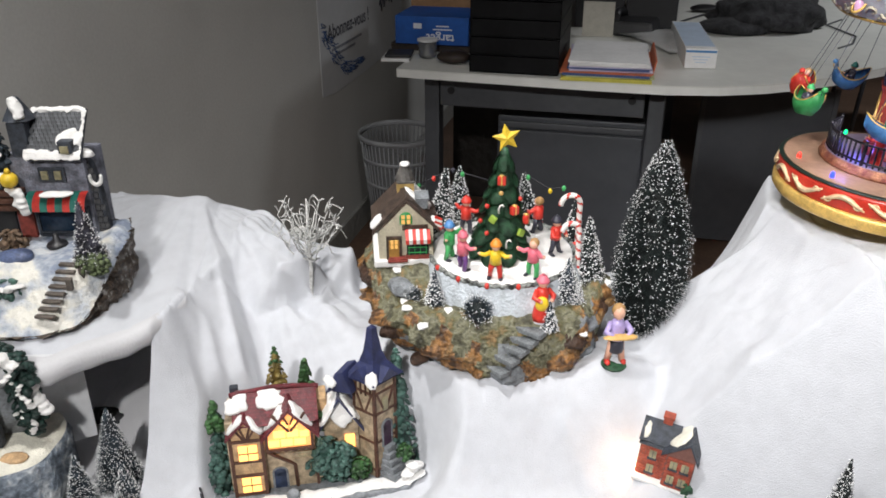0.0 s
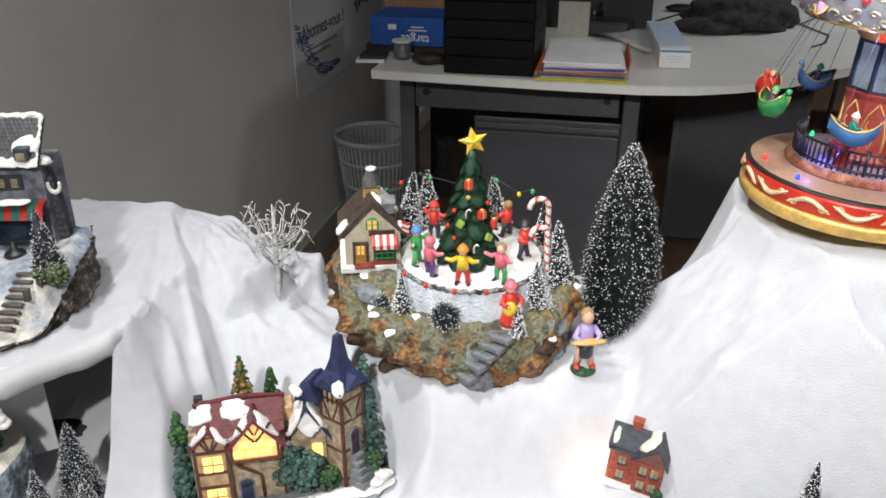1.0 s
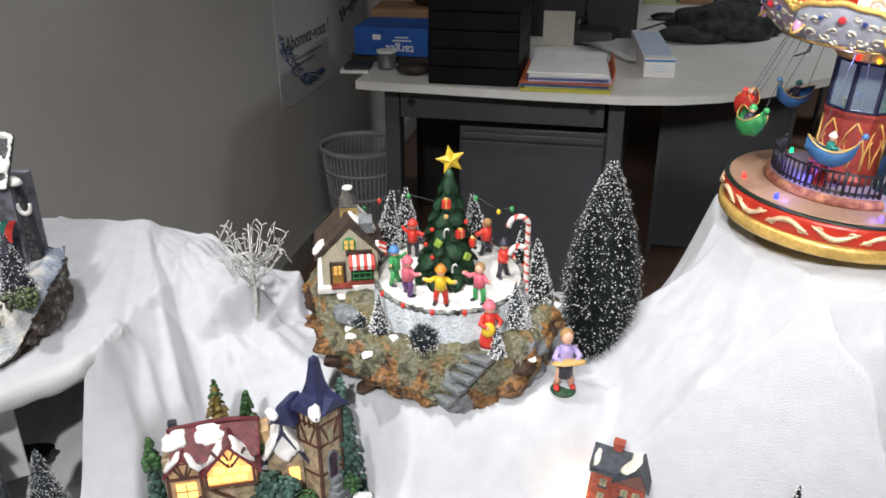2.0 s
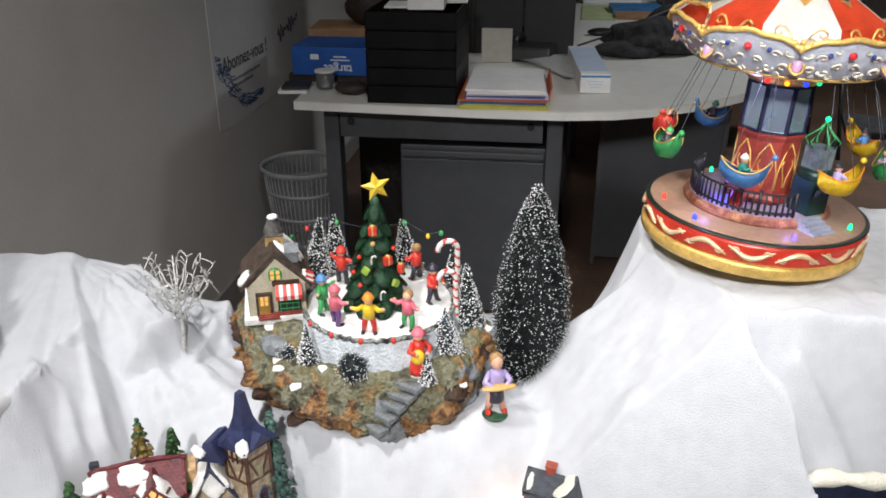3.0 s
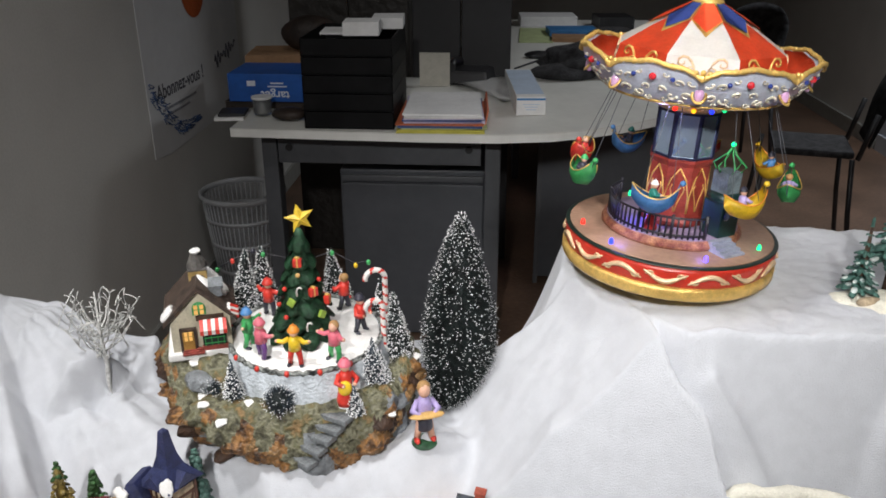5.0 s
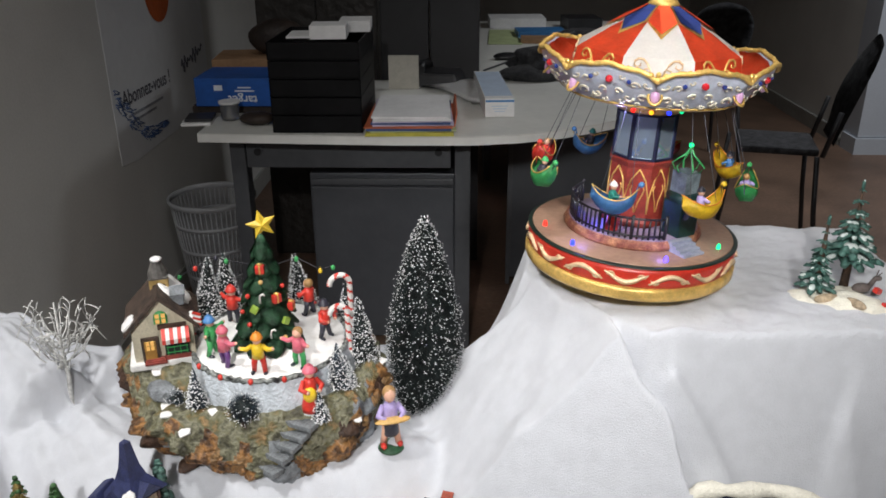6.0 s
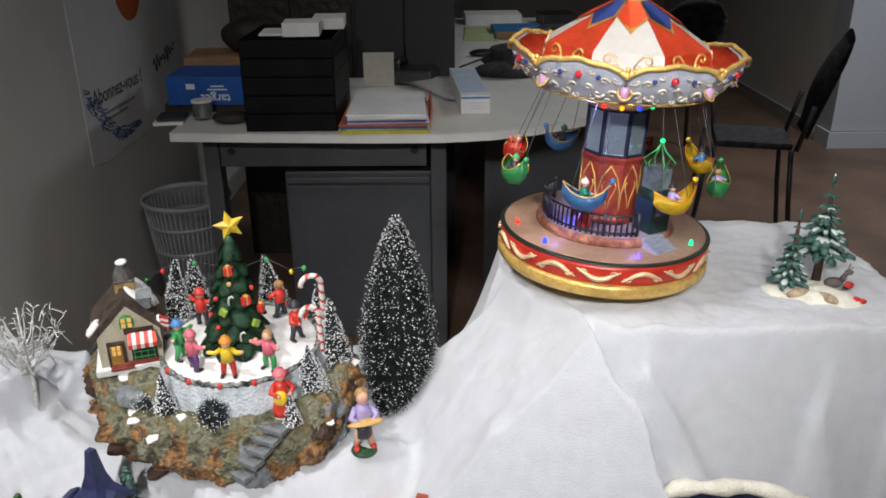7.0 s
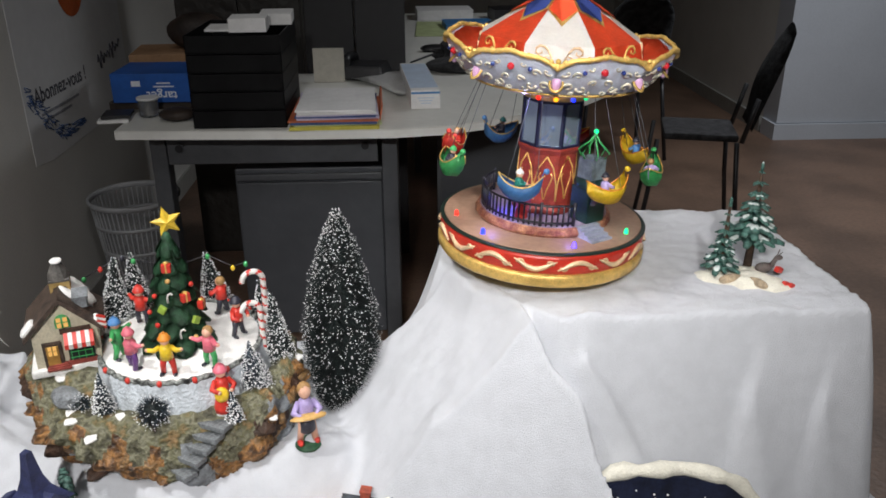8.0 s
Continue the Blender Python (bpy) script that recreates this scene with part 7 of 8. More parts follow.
# church nave with blue roof
bm = B()
prism(bm, [(0.010, 0.0), (0.048, 0.0), (0.048, 0.085), (0.029, 0.118), (0.010, 0.085)], 0.045, Matrix.Translation((0, 0.012, 0)))
child(vil, "nave_wall", bm, m_stone_wall, "stone nave wall")
bm = B()
gable_roof(bm, 0.028, 0.004, 0.058, 0.119, 0.026, 0.050)
child(vil, "nave_roof", bm, m_blue_roof, "dark blue nave roof")
bm = B()
snow_sheet(bm, pose(0.028, 0.020, 0.1225, 0, -62, 0), -0.024, 0.002, 0.024, 0.020, 2.2)
snow_sheet(bm, pose(0.030, 0.0105, 0.098, 74, -18, 0), 0, 0, 0.013, 0.017, 8.2, 0.004)
snow_sheet(bm, pose(0.028, 0.020, 0.1225, 0, 62, 0), 0.022, 0.0, 0.020, 0.014, 4.2)
child(vil, "nave_covering", bm, m_snow, "snow lying on the nave roof")
bm = B()
bx(bm, 0.011, 0.003, 0.022, 0.038, 0.011, 0.052, bev=0.002)
child(vil, "nave_window", bm, m_lit, "lit nave window")
# tower turned on its edge
tm = pose(0.068, 0.018, 0, 0, 0, 40) @ Matrix.Diagonal((0.84, 0.84, 1, 1))
bm = B()
bx(bm, 0.038, 0.038, 0.152, 0, 0, 0.076, bev=0.001, m=tm)
tower = child(vil, "tower", bm, m_stone_wall, "brown stone church tower")
bm = B()
for s in (-1, 1):
    for z in (0.012, 0.055, 0.098, 0.128, 0.150):
        bx(bm, 0.040, 0.003, 0.003, 0, s * 0.019, z, m=tm)
        bx(bm, 0.003, 0.040, 0.003, s * 0.019, 0, z, m=tm)
for x, y in ((-1, -1), (1, -1), (-1, 1), (1, 1)):
    bx(bm, 0.004, 0.004, 0.150, x * 0.0185, y * 0.0185, 0.076, m=tm)
for k in range(4):
    for s in (-1, 1):
        bx(bm, 0.002, 0.002, 0.03, -0.013 + 0.0088 * k, s * -0.0198 if s < 0 else 0.0198, 0.138, m=tm)
        bx(bm, 0.002, 0.002, 0.03, -0.0198, -0.013 + 0.0088 * k, 0.138, m=tm)
for s in (-1, 1):
    bx(bm, 0.0024, 0.002, 0.034, s * 0.008, -0.0198, 0.112, ry=s * 24, m=tm)
    bx(bm, 0.002, 0.0024, 0.034, -0.0198, s * 0.008, 0.112, rx=s * -24, m=tm)
child(tower, "tower_timber", bm, m_timber, "timber bands on the tower")
bm = B()
bx(bm, 0.014, 0.003, 0.030, 0.001, -0.0195, 0.060, m=tm)
cy(bm, 0.007, 0.007, 0.003, 0.001, -0.0180, 0.075, 90, 0, 0, seg=20, m=tm)
child(vil, "church_door", bm, m_plum_door, "dark plum arched church door")
bm = B()
lathe(bm, [(0.0072, 0), (0.0095, 0), (0.0095, 0.004), (0.0072, 0.004), (0.0072, 0)], 20, m=tm @ pose(0.001, -0.0175, 0.075, 90, 0, 0), arc=180)
for s in (-1, 1):
    bx(bm, 0.0023, 0.004, 0.030, 0.001 + s * 0.0083, -0.0195, 0.060, m=tm)
child(vil, "church_door_arch", bm, m_rock_grey, "grey stone arch")
bm = B()
bx(bm, 0.010, 0.003, 0.020, 0.0, -0.0196, 0.108, bev=0.002, m=tm)
child(vil, "tower_window", bm, m_pane_dim, "dim yellow tower window")
for k in range(5):
    bm = B()
    bx(bm, 0.017 + 0.004 * k, 0.008 + 0.005 * k, 0.0085, 0.002, -0.024 - 0.0025 * k, 0.0405 - 0.0085 * k, bev=0.0007, m=tm)
    child(vil, "church_step", bm, m_rock_grey, "grey stone step")
bm = B()
lathe(bm, [(0.033, 0.146), (0.025, 0.154), (0.0150, 0.166), (0.0100, 0.180), (0.0070, 0.198), (0.0052, 0.212), (0.0, 0.216)], 4, smooth=False, m=pose(0.068, 0.018, 0, 0, 0, 85))
for s in (-1, 1):
    prism(bm, [(-0.013, 0.149), (0.013, 0.149), (0.0, 0.164)], 0.036, pose(0.068, 0.018, 0, 0, 0, 40) @ Matrix.Translation((0, -0.025, 0)) if s < 0 else pose(0.068, 0.018, 0, 0, 0, -50) @ Matrix.Translation((0, -0.024, 0)))
child(vil, "spire", bm, m_blue_roof, "dark blue spire")
bm = B()
prism(bm, [(-0.015, 0.126), (0.015, 0.126), (0.004, 0.156), (-0.006, 0.152)], 0.034, pose(0.030, 0.012, 0, 0, 0, -30), bev=0.002)
child(vil, "side_roof", bm, m_blue_roof, "dark blue side roof")
bm = B()
snow_sheet(bm, pose(0.064, -0.0065, 0.152, 62, 0, -6), 0, 0, 0.0065, 0.010, 2.9, 0.003)
child(vil, "spire_covering", bm, m_snow, "snow on the spire")
bm = B()
snow_sheet(bm, pose(0.020, 0.014, 0.142, 45, -35, 0), 0, 0, 0.006, 0.008, 4.9, 0.003)
child(vil, "spire_covering", bm, m_snow, "snow on the spire")
bm = B()
ball(bm, 0.0075, -0.028, -0.026, 0.008, sub=3)
child(vil, "stone_ball", bm, m_rock_grey, "dark round ball with a snow cap")
# little iron fence at its side
for k in range(5):
    bm = B()
    tube(bm, [(-0.122 - 0.002 * k, -0.028 + 0.011 * k, 0.0), (-0.124 - 0.002 * k, -0.028 + 0.011 * k, 0.028)], 0.0013, 5)
    child(vil, "fence_post", bm, m_iron)
for z in (0.010, 0.022):
    bm = B()
    tube(bm, [(-0.121, -0.034, z), (-0.134, 0.022, z + 0.002)], 0.0011, 5)
    child(vil, "fence_rail", bm, m_iron)

# -- small red brick cottage --
cot = thing("brick_cottage", "small red brick cottage with snow on its dark roof", "village house", pose(0.222, 0.636, 0.700, 0, 5, -24) @ Matrix.Diagonal((0.93, 0.93, 0.95, 1)))
bm = B()
bx(bm, 0.062, 0.046, 0.004, 0, 0.004, 0.002, bev=0.0015)
child(cot, "cottage_foot", bm, m_snow, "snow foot glowing with warm light")
bm = B()
bx(bm, 0.030, 0.030, 0.044, -0.014, 0.006, 0.024)
prism(bm, [(0.0, 0.002), (0.029, 0.002), (0.029, 0.045), (0.0205, 0.062), (0.0, 0.046)], 0.042, Matrix.Translation((0, -0.016, 0)))
child(cot, "wall", bm, m_mortar, "brick wall")
for wall_y, x0, x1, z1 in ((-0.0167, 0.0015, 0.0275, 0.044), (-0.0097, -0.0275, -0.001, 0.044)):
    for r_ in range(12):
        z = 0.0048 + 0.0036 * r_
        if z > z1:
            break
        x = x0 - (0.0026 if r_ % 2 else 0)
        while x < x1:
            a, b = max(x, x0 - 0.001), min(x + 0.0050, x1 + 0.001)
            if b - a > 0.001:
                bm = B()
                bx(bm, b - a, 0.0012, 0.0031, (a + b) / 2, wall_y, z)
                child(cot, "brick", bm, m_brick_house)
            x += 0.0054
for x, z, y in ((0.0085, 0.034, -0.018), (0.0205, 0.034, -0.018), (0.0085, 0.015, -0.018), (0.0205, 0.015, -0.018), (-0.0145, 0.034, -0.011), (-0.0145, 0.015, -0.011)):
    bm = B()
    bx(bm, 0.0075, 0.0016, 0.0095, x, y, z, bev=0.0005)
    w = child(cot, "window", bm, m_pane_dim, "pale yellow window")
    bm = B()
    bx(bm, 0.010, 0.002, 0.0022, x, y - 0.0003, z - 0.0058)
    bx(bm, 0.0006, 0.001, 0.0095, x, y - 0.0010, z)
    child(w, "window_sill", bm, m_slate)
bm = B()
for slope in ([(-0.006, 0.0430), (0.0205, 0.0640), (0.0205, 0.0672), (-0.006, 0.0462)], [(0.0205, 0.0640), (0.0325, 0.0410), (0.0325, 0.0446), (0.0205, 0.0672)]):
    prism(bm, slope, 0.050, Matrix.Translation((0, -0.020, 0)))
prism(bm, [(-0.031, 0.044), (0.006, 0.044), (0.010, 0.060), (-0.031, 0.060)], 0.002, pose(0, -0.012, 0.044, -52, 0, 0) @ Matrix.Translation((0, 0, -0.044)))
bx(bm, 0.040, 0.027, 0.003, -0.012, 0.0005, 0.0555, rx=38)
bx(bm, 0.040, 0.022, 0.003, -0.012, 0.018, 0.0555, rx=-38)
child(cot, "roof", bm, m_slate, "dark slate roof")
bm = B()
snow_sheet(bm, pose(0.0205, 0.005, 0.0672, 0, -38.4, 0), -0.0140, 0.001, 0.0125, 0.0215, 3.4, 0.0022)
snow_sheet(bm, pose(-0.012, 0.0005, 0.0572, 38, 0, 0), -0.0135, -0.002, 0.0035, 0.008, 6.1, 0.0014)
child(cot, "roof_covering", bm, m_snow_cream, "cream snow lying on the roof")
bm = B()
bx(bm, 0.010, 0.009, 0.016, -0.008, 0.012, 0.063, bev=0.0008)
bx(bm, 0.012, 0.011, 0.003, -0.008, 0.012, 0.0715, bev=0.0006)
child(cot, "chimney", bm, m_brick_house, "red brick chimney")
bm = B()
leafy(bm, 0.028, -0.020, 0.010, 0.005, 0.005, 0.008, 30, 0.002, 51)
child(cot, "bush", bm, m_fir, "dark green bush")
lamp = bpy.data.lights.new("cottage_lamp", "POINT")
lamp.energy, lamp.color, lamp.shadow_soft_size = 0.035, (1.0, 0.55, 0.25), 0.006
lob = new("cottage_lamp", lamp)
lob.matrix_world = cot.matrix_world @ Matrix.Translation((-0.036, -0.010, 0.012))

# -- shop scene on the left box --
m_stair = mat("grey_brown_stone", (0.16, 0.135, 0.115), 0.6, var=0.25, scale=120, bump=0.5)
shop = thing("shop_scene", "porcelain shop with snowy slate roof and striped awning on a rock", "village house", pose(-0.440, 0.795, 0.830, 0, 0, 0) @ Matrix.Diagonal((0.95, 0.95, 0.95, 1)))


def shop_edge(a):
    c, s = math.cos(a), math.sin(a)
    r = 1 / ((abs(c) / 0.094) ** 2.4 + (abs(s) / 0.108) ** 2.4) ** (1 / 2.4)
    return r * (1 + 0.03 * nz(c * 3, s * 3, 4.4))


def shop_top(x, y):
    return 0.014 + 0.046 * smooth01(-0.095, -0.045, y) + 0.004 * nz(x * 30, y * 30, 9) + 0.012 * smooth01(0.055, 0.085, x) * smooth01(-0.06, -0.02, y)


m_terrace = mat("streaked_snow", (0.80, 0.78, 0.70), 0.7, var=0.08, scale=28, bump=0.5, fine=5)
blotch(m_terrace, [(0.38, (0.22, 0.26, 0.34)), (0.48, (0.48, 0.51, 0.55)), (0.57, (0.72, 0.70, 0.63)), (0.70, (0.80, 0.78, 0.72))])
m_crag = mat("dark_crag", (0.1, 0.07, 0.05), 0.6, var=0.3, scale=95, bump=0.9, fine=4)
blotch(m_crag, [(0.36, (0.025, 0.018, 0.014)), (0.50, (0.085, 0.055, 0.035)), (0.58, (0.14, 0.12, 0.10)), (0.68, (0.42, 0.40, 0.37))])
for nm, f0, mm, lab in (("terrace_snow", True, m_terrace, "creamy snow terrace with blue-grey streaks"), ("rock_side", False, m_crag, "dark rocky side with pale chips")):
    bm = B()
    cols = []
    for k in range(96):
        a = 2 * math.pi * k / 96
        R = shop_edge(a)
        col = []
        if f0:
            for f in [i / 14 for i in range(15)]:
                x, y = R * f * math.cos(a), R * f * math.sin(a)
                drop = 0.010 * smooth01(0.86, 1.0, f) + (0.35 * shop_top(x, y) * smooth01(0.80, 1.0, f) * smooth01(0.3, -0.8, math.sin(a)))
                col.append(bm.verts.new((x, y, shop_top(x, y) - drop + 0.002 * nz(x * 90, y * 90, 3))))
        else:
            x, y = R * math.cos(a), R * math.sin(a)
            zt = shop_top(x, y) - 0.008 - 0.35 * shop_top(x, y) * smooth01(0.3, -0.8, math.sin(a))
            for i in range(8):
                q = 1 - i / 7
                j = 1.0 + 0.09 * nz(math.cos(a) * 9, math.sin(a) * 9, q * 5) + 0.06 * nz(math.cos(a) * 24, math.sin(a) * 24, q * 9) - 0.06 * (1 - q)
                col.append(bm.verts.new((x * j, y * j, zt * q)))
        cols.append(col)
    for k in range(96):
        c0, c1 = cols[k], cols[(k + 1) % 96]
        for i in range(len(c0) - 1):
            bm.faces.new((c0[i], c0[i + 1], c1[i + 1], c1[i])).smooth = True
    bmesh.ops.remove_doubles(bm, verts=bm.verts[:], dist=0.00005)
    child(shop, nm, bm, mm, lab)
sx, sy, sz = -0.010, 0.020, 0.056          # front middle of the shop
def S(x, y, z):
    return (sx + x, sy + y, sz + z * 1.08)


bm = B()
bx(bm, 0.092, 0.055, 0.106, *S(0.021, 0.030, 0.044), bev=0.001)
child(shop, "wall", bm, mat("blue_grey_plaster", (0.26, 0.27, 0.33), 0.6, var=0.3, scale=80, bump=0.4), "blue-grey plaster wall")
bm = B()
bx(bm, 0.056, 0.004, 0.034, *S(0.034, 0.001, 0.022))
child(shop, "shop_window", bm, mat("dark_blue_glass", (0.015, 0.03, 0.055), 0.12, var=0.2, scale=40), "dark blue shop window")
bm = B()
for z in (0.007, 0.010):
    bx(bm, 0.058, 0.004, 0.002, *S(0.034, -0.001, z))
bx(bm, 0.003, 0.005, 0.036, *S(0.004, 0.0, 0.022))
bx(bm, 0.003, 0.005, 0.036, *S(0.063, 0.0, 0.022))
child(shop, "window_frame", bm, m_slate)
bm = B()
bx(bm, 0.018, 0.005, 0.040, *S(-0.010, 0.0, 0.022), bev=0.0008)
child(shop, "door", bm, m_brickred, "dark red door")
bm = B()
bx(bm, 0.036, 0.004, 0.040, *S(-0.040, 0.001, 0.024), bev=0.001)
child(shop, "dark_doorway", bm, m_black, "dark doorway")
for k in range(8):
    bm = B()
    n = 6
    vs = []
    for i in range(n + 1):
        t = i / n * math.pi / 2
        for x in (0.0, 0.0084):
            vs.append(bm.verts.new(S(0.000 + 0.0085 * k + x, -0.019 * math.sin(t), 0.044 + 0.017 * math.cos(t) - 0.004)))
    for i in range(n):
        bm.faces.new((vs[2 * i], vs[2 * i + 1], vs[2 * i + 3], vs[2 * i + 2])).smooth = True
    bmesh.ops.solidify(bm, geom=bm.faces[:], thickness=0.0018)
    child(shop, "awning_stripe", bm, PAINT["red"] if k % 2 else PAINT["teal"], "red awning stripe" if k % 2 else "dark green awning stripe")
bm = B()
snow_strip(bm, line(S(0.026, -0.010, 0.057), S(0.048, -0.010, 0.058), 4, 0.001, 61), 0.008, 62, 0.55)
snow_strip(bm, line(S(-0.006, -0.014, 0.062), S(0.001, -0.018, 0.038), 5, 0.001, 63), 0.007, 64, 0.9)
snow_strip(bm, line(S(-0.016, -0.012, 0.064), S(-0.008, -0.014, 0.060), 3, 0.001, 65), 0.006, 66, 0.8)
child(shop, "awning_snow", bm, m_snow, "snow on the awning")
bm = B()
bx(bm, 0.030, 0.004, 0.017, *S(0.030, 0.001, 0.075), bev=0.0008)
win = child(shop, "upper_window", bm, m_slate, "dark upper window")
for x in (0.0225, 0.0375):
    bm = B()
    bx(bm, 0.0075, 0.002, 0.010, *S(x, -0.0018, 0.075))
    child(win, "pane", bm, m_pane_dim, "dim yellow pane")
# slate roof built of tiles
roof_m = Matrix.Translation(S(0.0385, -0.006, 0.096)) @ pose(0, 0, 0, 50, 0, 0)
bm = B()
bx(bm, 0.060, 0.062, 0.004, 0, 0.029, -0.003)
child(shop, "roof", bm, m_slate, "dark slate roof").matrix_local = roof_m
tile = bpy.data.meshes.new("roof_tile")
bm = B()
bx(bm, 0.0045, 0.0058, 0.0016, 0, 0, 0, bev=0.0005, rx=6)
bm.to_mesh(tile)
bm.free()
tile.materials.append(mat("slate_tile", (0.10, 0.105, 0.115), 0.5, var=0.2, scale=150, bump=0.4, rnd=0.35))
for r_ in range(12):
    for c_ in range(12):
        ob = new("roof_tile", tile)
        ob.parent = shop
        ob.matrix_local = roof_m @ Matrix.Translation((-0.0275 + 0.0049 * c_ + (0.0024 if r_ % 2 else 0), 0.002 + 0.0049 * r_, 0.0008))
bm = B()
snow_strip(bm, line((-0.030, 0.003, 0.002), (0.028, 0.001, 0.002), 12, 0.0008, 71), 0.0060, 72, 0.45)
snow_sheet(bm, Matrix.Translation((0, 0, 0.001)), -0.023, 0.009, 0.012, 0.007, 3.3)
snow_strip(bm, line((-0.028, 0.057, 0.002), (0.028, 0.058, 0.002), 11, 0.0008, 73), 0.0042, 74, 0.5)
snow_sheet(bm, Matrix.Translation((0, 0, 0.001)), -0.020, 0.050, 0.012, 0.009, 1.3)
snow_sheet(bm, Matrix.Translation((0, 0, 0.001)), 0.020, 0.052, 0.011, 0.007, 6.3)
snow_strip(bm, line((0.029, 0.055, 0.002), (0.029, 0.005, 0.002), 9, 0.0008, 77), 0.0028, 78, 0.6)
snow_strip(bm, [(0.012, 0.026, 0.005), (0.018, 0.028, 0.005), (0.008, 0.020, 0.004), (0.024, 0.020, 0.004)], 0.0065, 79, 0.5)
child(shop, "roof_snow", bm, m_snow, "thick snow on the roof").matrix_local = roof_m
bm = B()
bx(bm, 0.015, 0.016, 0.014, *S(0.054, 0.000, 0.107), bev=0.001)
child(shop, "dormer", bm, m_slate, "dark dormer")
bm = B()
bx(bm, 0.009, 0.002, 0.008, *S(0.054, -0.009, 0.105))
child(shop, "dormer_pane", bm, m_pane_dim, "dim yellow dormer pane")
m_flank = mat("dark_stone", (0.095, 0.095, 0.10), 0.55, var=0.3, scale=130, bump=0.6)
# turret at the side, chimney, stone flank
bm = B()
bx(bm, 0.020, 0.026, 0.056, *S(-0.001, 0.016, 0.104), bev=0.001)
child(shop, "turret", bm, m_slate, "dark slate turret")
bm = B()
lathe(bm, [(0.018, 0.142), (0.012, 0.152), (0.004, 0.166), (0, 0.168)], 8, m=Matrix.Translation(S(-0.001, 0.016, 0.0)))
child(shop, "turret_roof", bm, m_slate)
bm = B()
snow_strip(bm, line(S(-0.001, 0.010, 0.154), S(0.006, 0.004, 0.138), 5, 0.001, 81), 0.0065, 82, 0.9)
child(shop, "turret_snow", bm, m_snow)
bm = B()
prism(bm, [(0.0, 0.0), (0.016, 0.0), (0.014, 0.050), (0.008, 0.088), (0.002, 0.098), (0.0, 0.096)], 0.014, Matrix.Translation(S(0.062, 0.012, 0.0)), bev=0.002)
child(shop, "stone_flank", bm, m_slate, "dark stone side wall")
stone = bpy.data.meshes.new("flank_stone")
bm = B()
bx(bm, 0.0052, 0.0022, 0.0062, 0, 0, 0, bev=0.0007)
bm.to_mesh(stone)
bm.free()
stone.materials.append(m_flank)
for k in range(13):
    wide = 0.0165 - 0.0004 * k if k < 8 else 0.0135 - 0.0022 * (k - 8)
    for j in range(3):
        x = 0.0035 + 0.0055 * j + (0.0014 if k % 2 else 0)
        if x < wide:
            ob = new("flank_stone", stone)
            ob.parent = shop
            ob.matrix_local = Matrix.Translation(S(0.0615 + x, 0.0112, 0.006 + 0.0070 * k)) @ pose(0, 0, 0, 0, 9 * math.sin(k * 3 + j), 0)
bm = B()
tube(bm, [S(0.076 + 0.0065 * math.cos(t), 0.006, 0.0705 + 0.0085 * math.sin(t)) for t in [math.pi * 0.9 + k * 1.2 * math.pi / 16 for k in range(17)]], [0.0016 + 0.0010 * math.sin(math.pi * k / 16) for k in range(17)], 8)
child(shop, "round_wreath", bm, m_snow, "snowy half-round wreath")
bm = B()
leafy(bm, *S(-0.026, 0.004, 0.108), 0.014, 0.012, 0.050, 110, 0.0042, 96, cone=True)
child(shop, "dark_fir", bm, m_needle_blue, "dark blue-black fir")
bm = B()
for k in range(7):
    snow_sheet(bm, Matrix.Translation(S(-0.030 + 0.010 * ((k * 0.618) % 1), -0.010 + 0.001 * k, 0.066 + 0.011 * k)) @ pose(0, 0, 0, 40, 0, 30 * k), 0, 0, 0.0045, 0.003, k * 2.1, 0.002)
child(shop, "fir_frost", bm, m_snow, "white frost on the fir")
bm = B()
snow_strip(bm, [S(0.070, 0.010, 0.094), S(0.066, 0.012, 0.099)], 0.007, 101, 0.6)
child(shop, "flank_snow", bm, m_snow, "snow on the side wall")
bm = B()
ball(bm, 0.0095, *S(-0.012, -0.014, 0.074), 1, 1, 0.95, 3)
cy(bm, 0.004, 0.002, 0.005, *S(-0.012, -0.014, 0.082), seg=10)
child(shop, "lantern", bm, PAINT["yellow"], "round yellow lantern")
bm = B()
for k in range(3):
    bx(bm, 0.050, 0.018, 0.006, *S(-0.030, -0.006, 0.058 - 0.008 * k), bev=0.001)
child(shop, "porch_roof", bm, m_timber, "brown boarded porch roof")
# stair, plants, tree
for k in range(8):
    bm = B()
    bx(bm, 0.021, 0.0060, 0.0030, 0, 0, 0, bev=0.0006)
    child(shop, "stair_step", bm, m_stair, "grey-brown stone step", pose(0.054 - 0.0022 * k, -0.052 - 0.0062 * k, 0.0585 - 0.0058 * k + 0.001, 0, 0, -6))
for x, y in ((0.068, -0.055), (0.062, -0.075)):
    bm = B()
    bx(bm, 0.006, 0.006, 0.014, x, y, 0.052 - 0.25 * abs(y + 0.055), bev=0.001)
    child(shop, "stair_post", bm, m_stair)
bm = B()
leafy(bm, *S(-0.016, -0.030, 0.012), 0.016, 0.010, 0.013, 60, 0.004, 91)
child(shop, "dry_bush", bm, mat("dry_brown_leaves", (0.20, 0.13, 0.08), 0.6, var=0.35, scale=150, bump=0.4), "dry brown bush")
bm = B()
leafy(bm, 0.082, -0.055, 0.062, 0.018, 0.010, 0.013, 90, 0.0032, 92)
child(shop, "green_bush", bm, mat("olive_leaves", (0.17, 0.22, 0.10), 0.6, var=0.4, scale=150, bump=0.4), "olive green bush")
m_ = pose(0.078, -0.046, 0.058, 0, -3, 0)
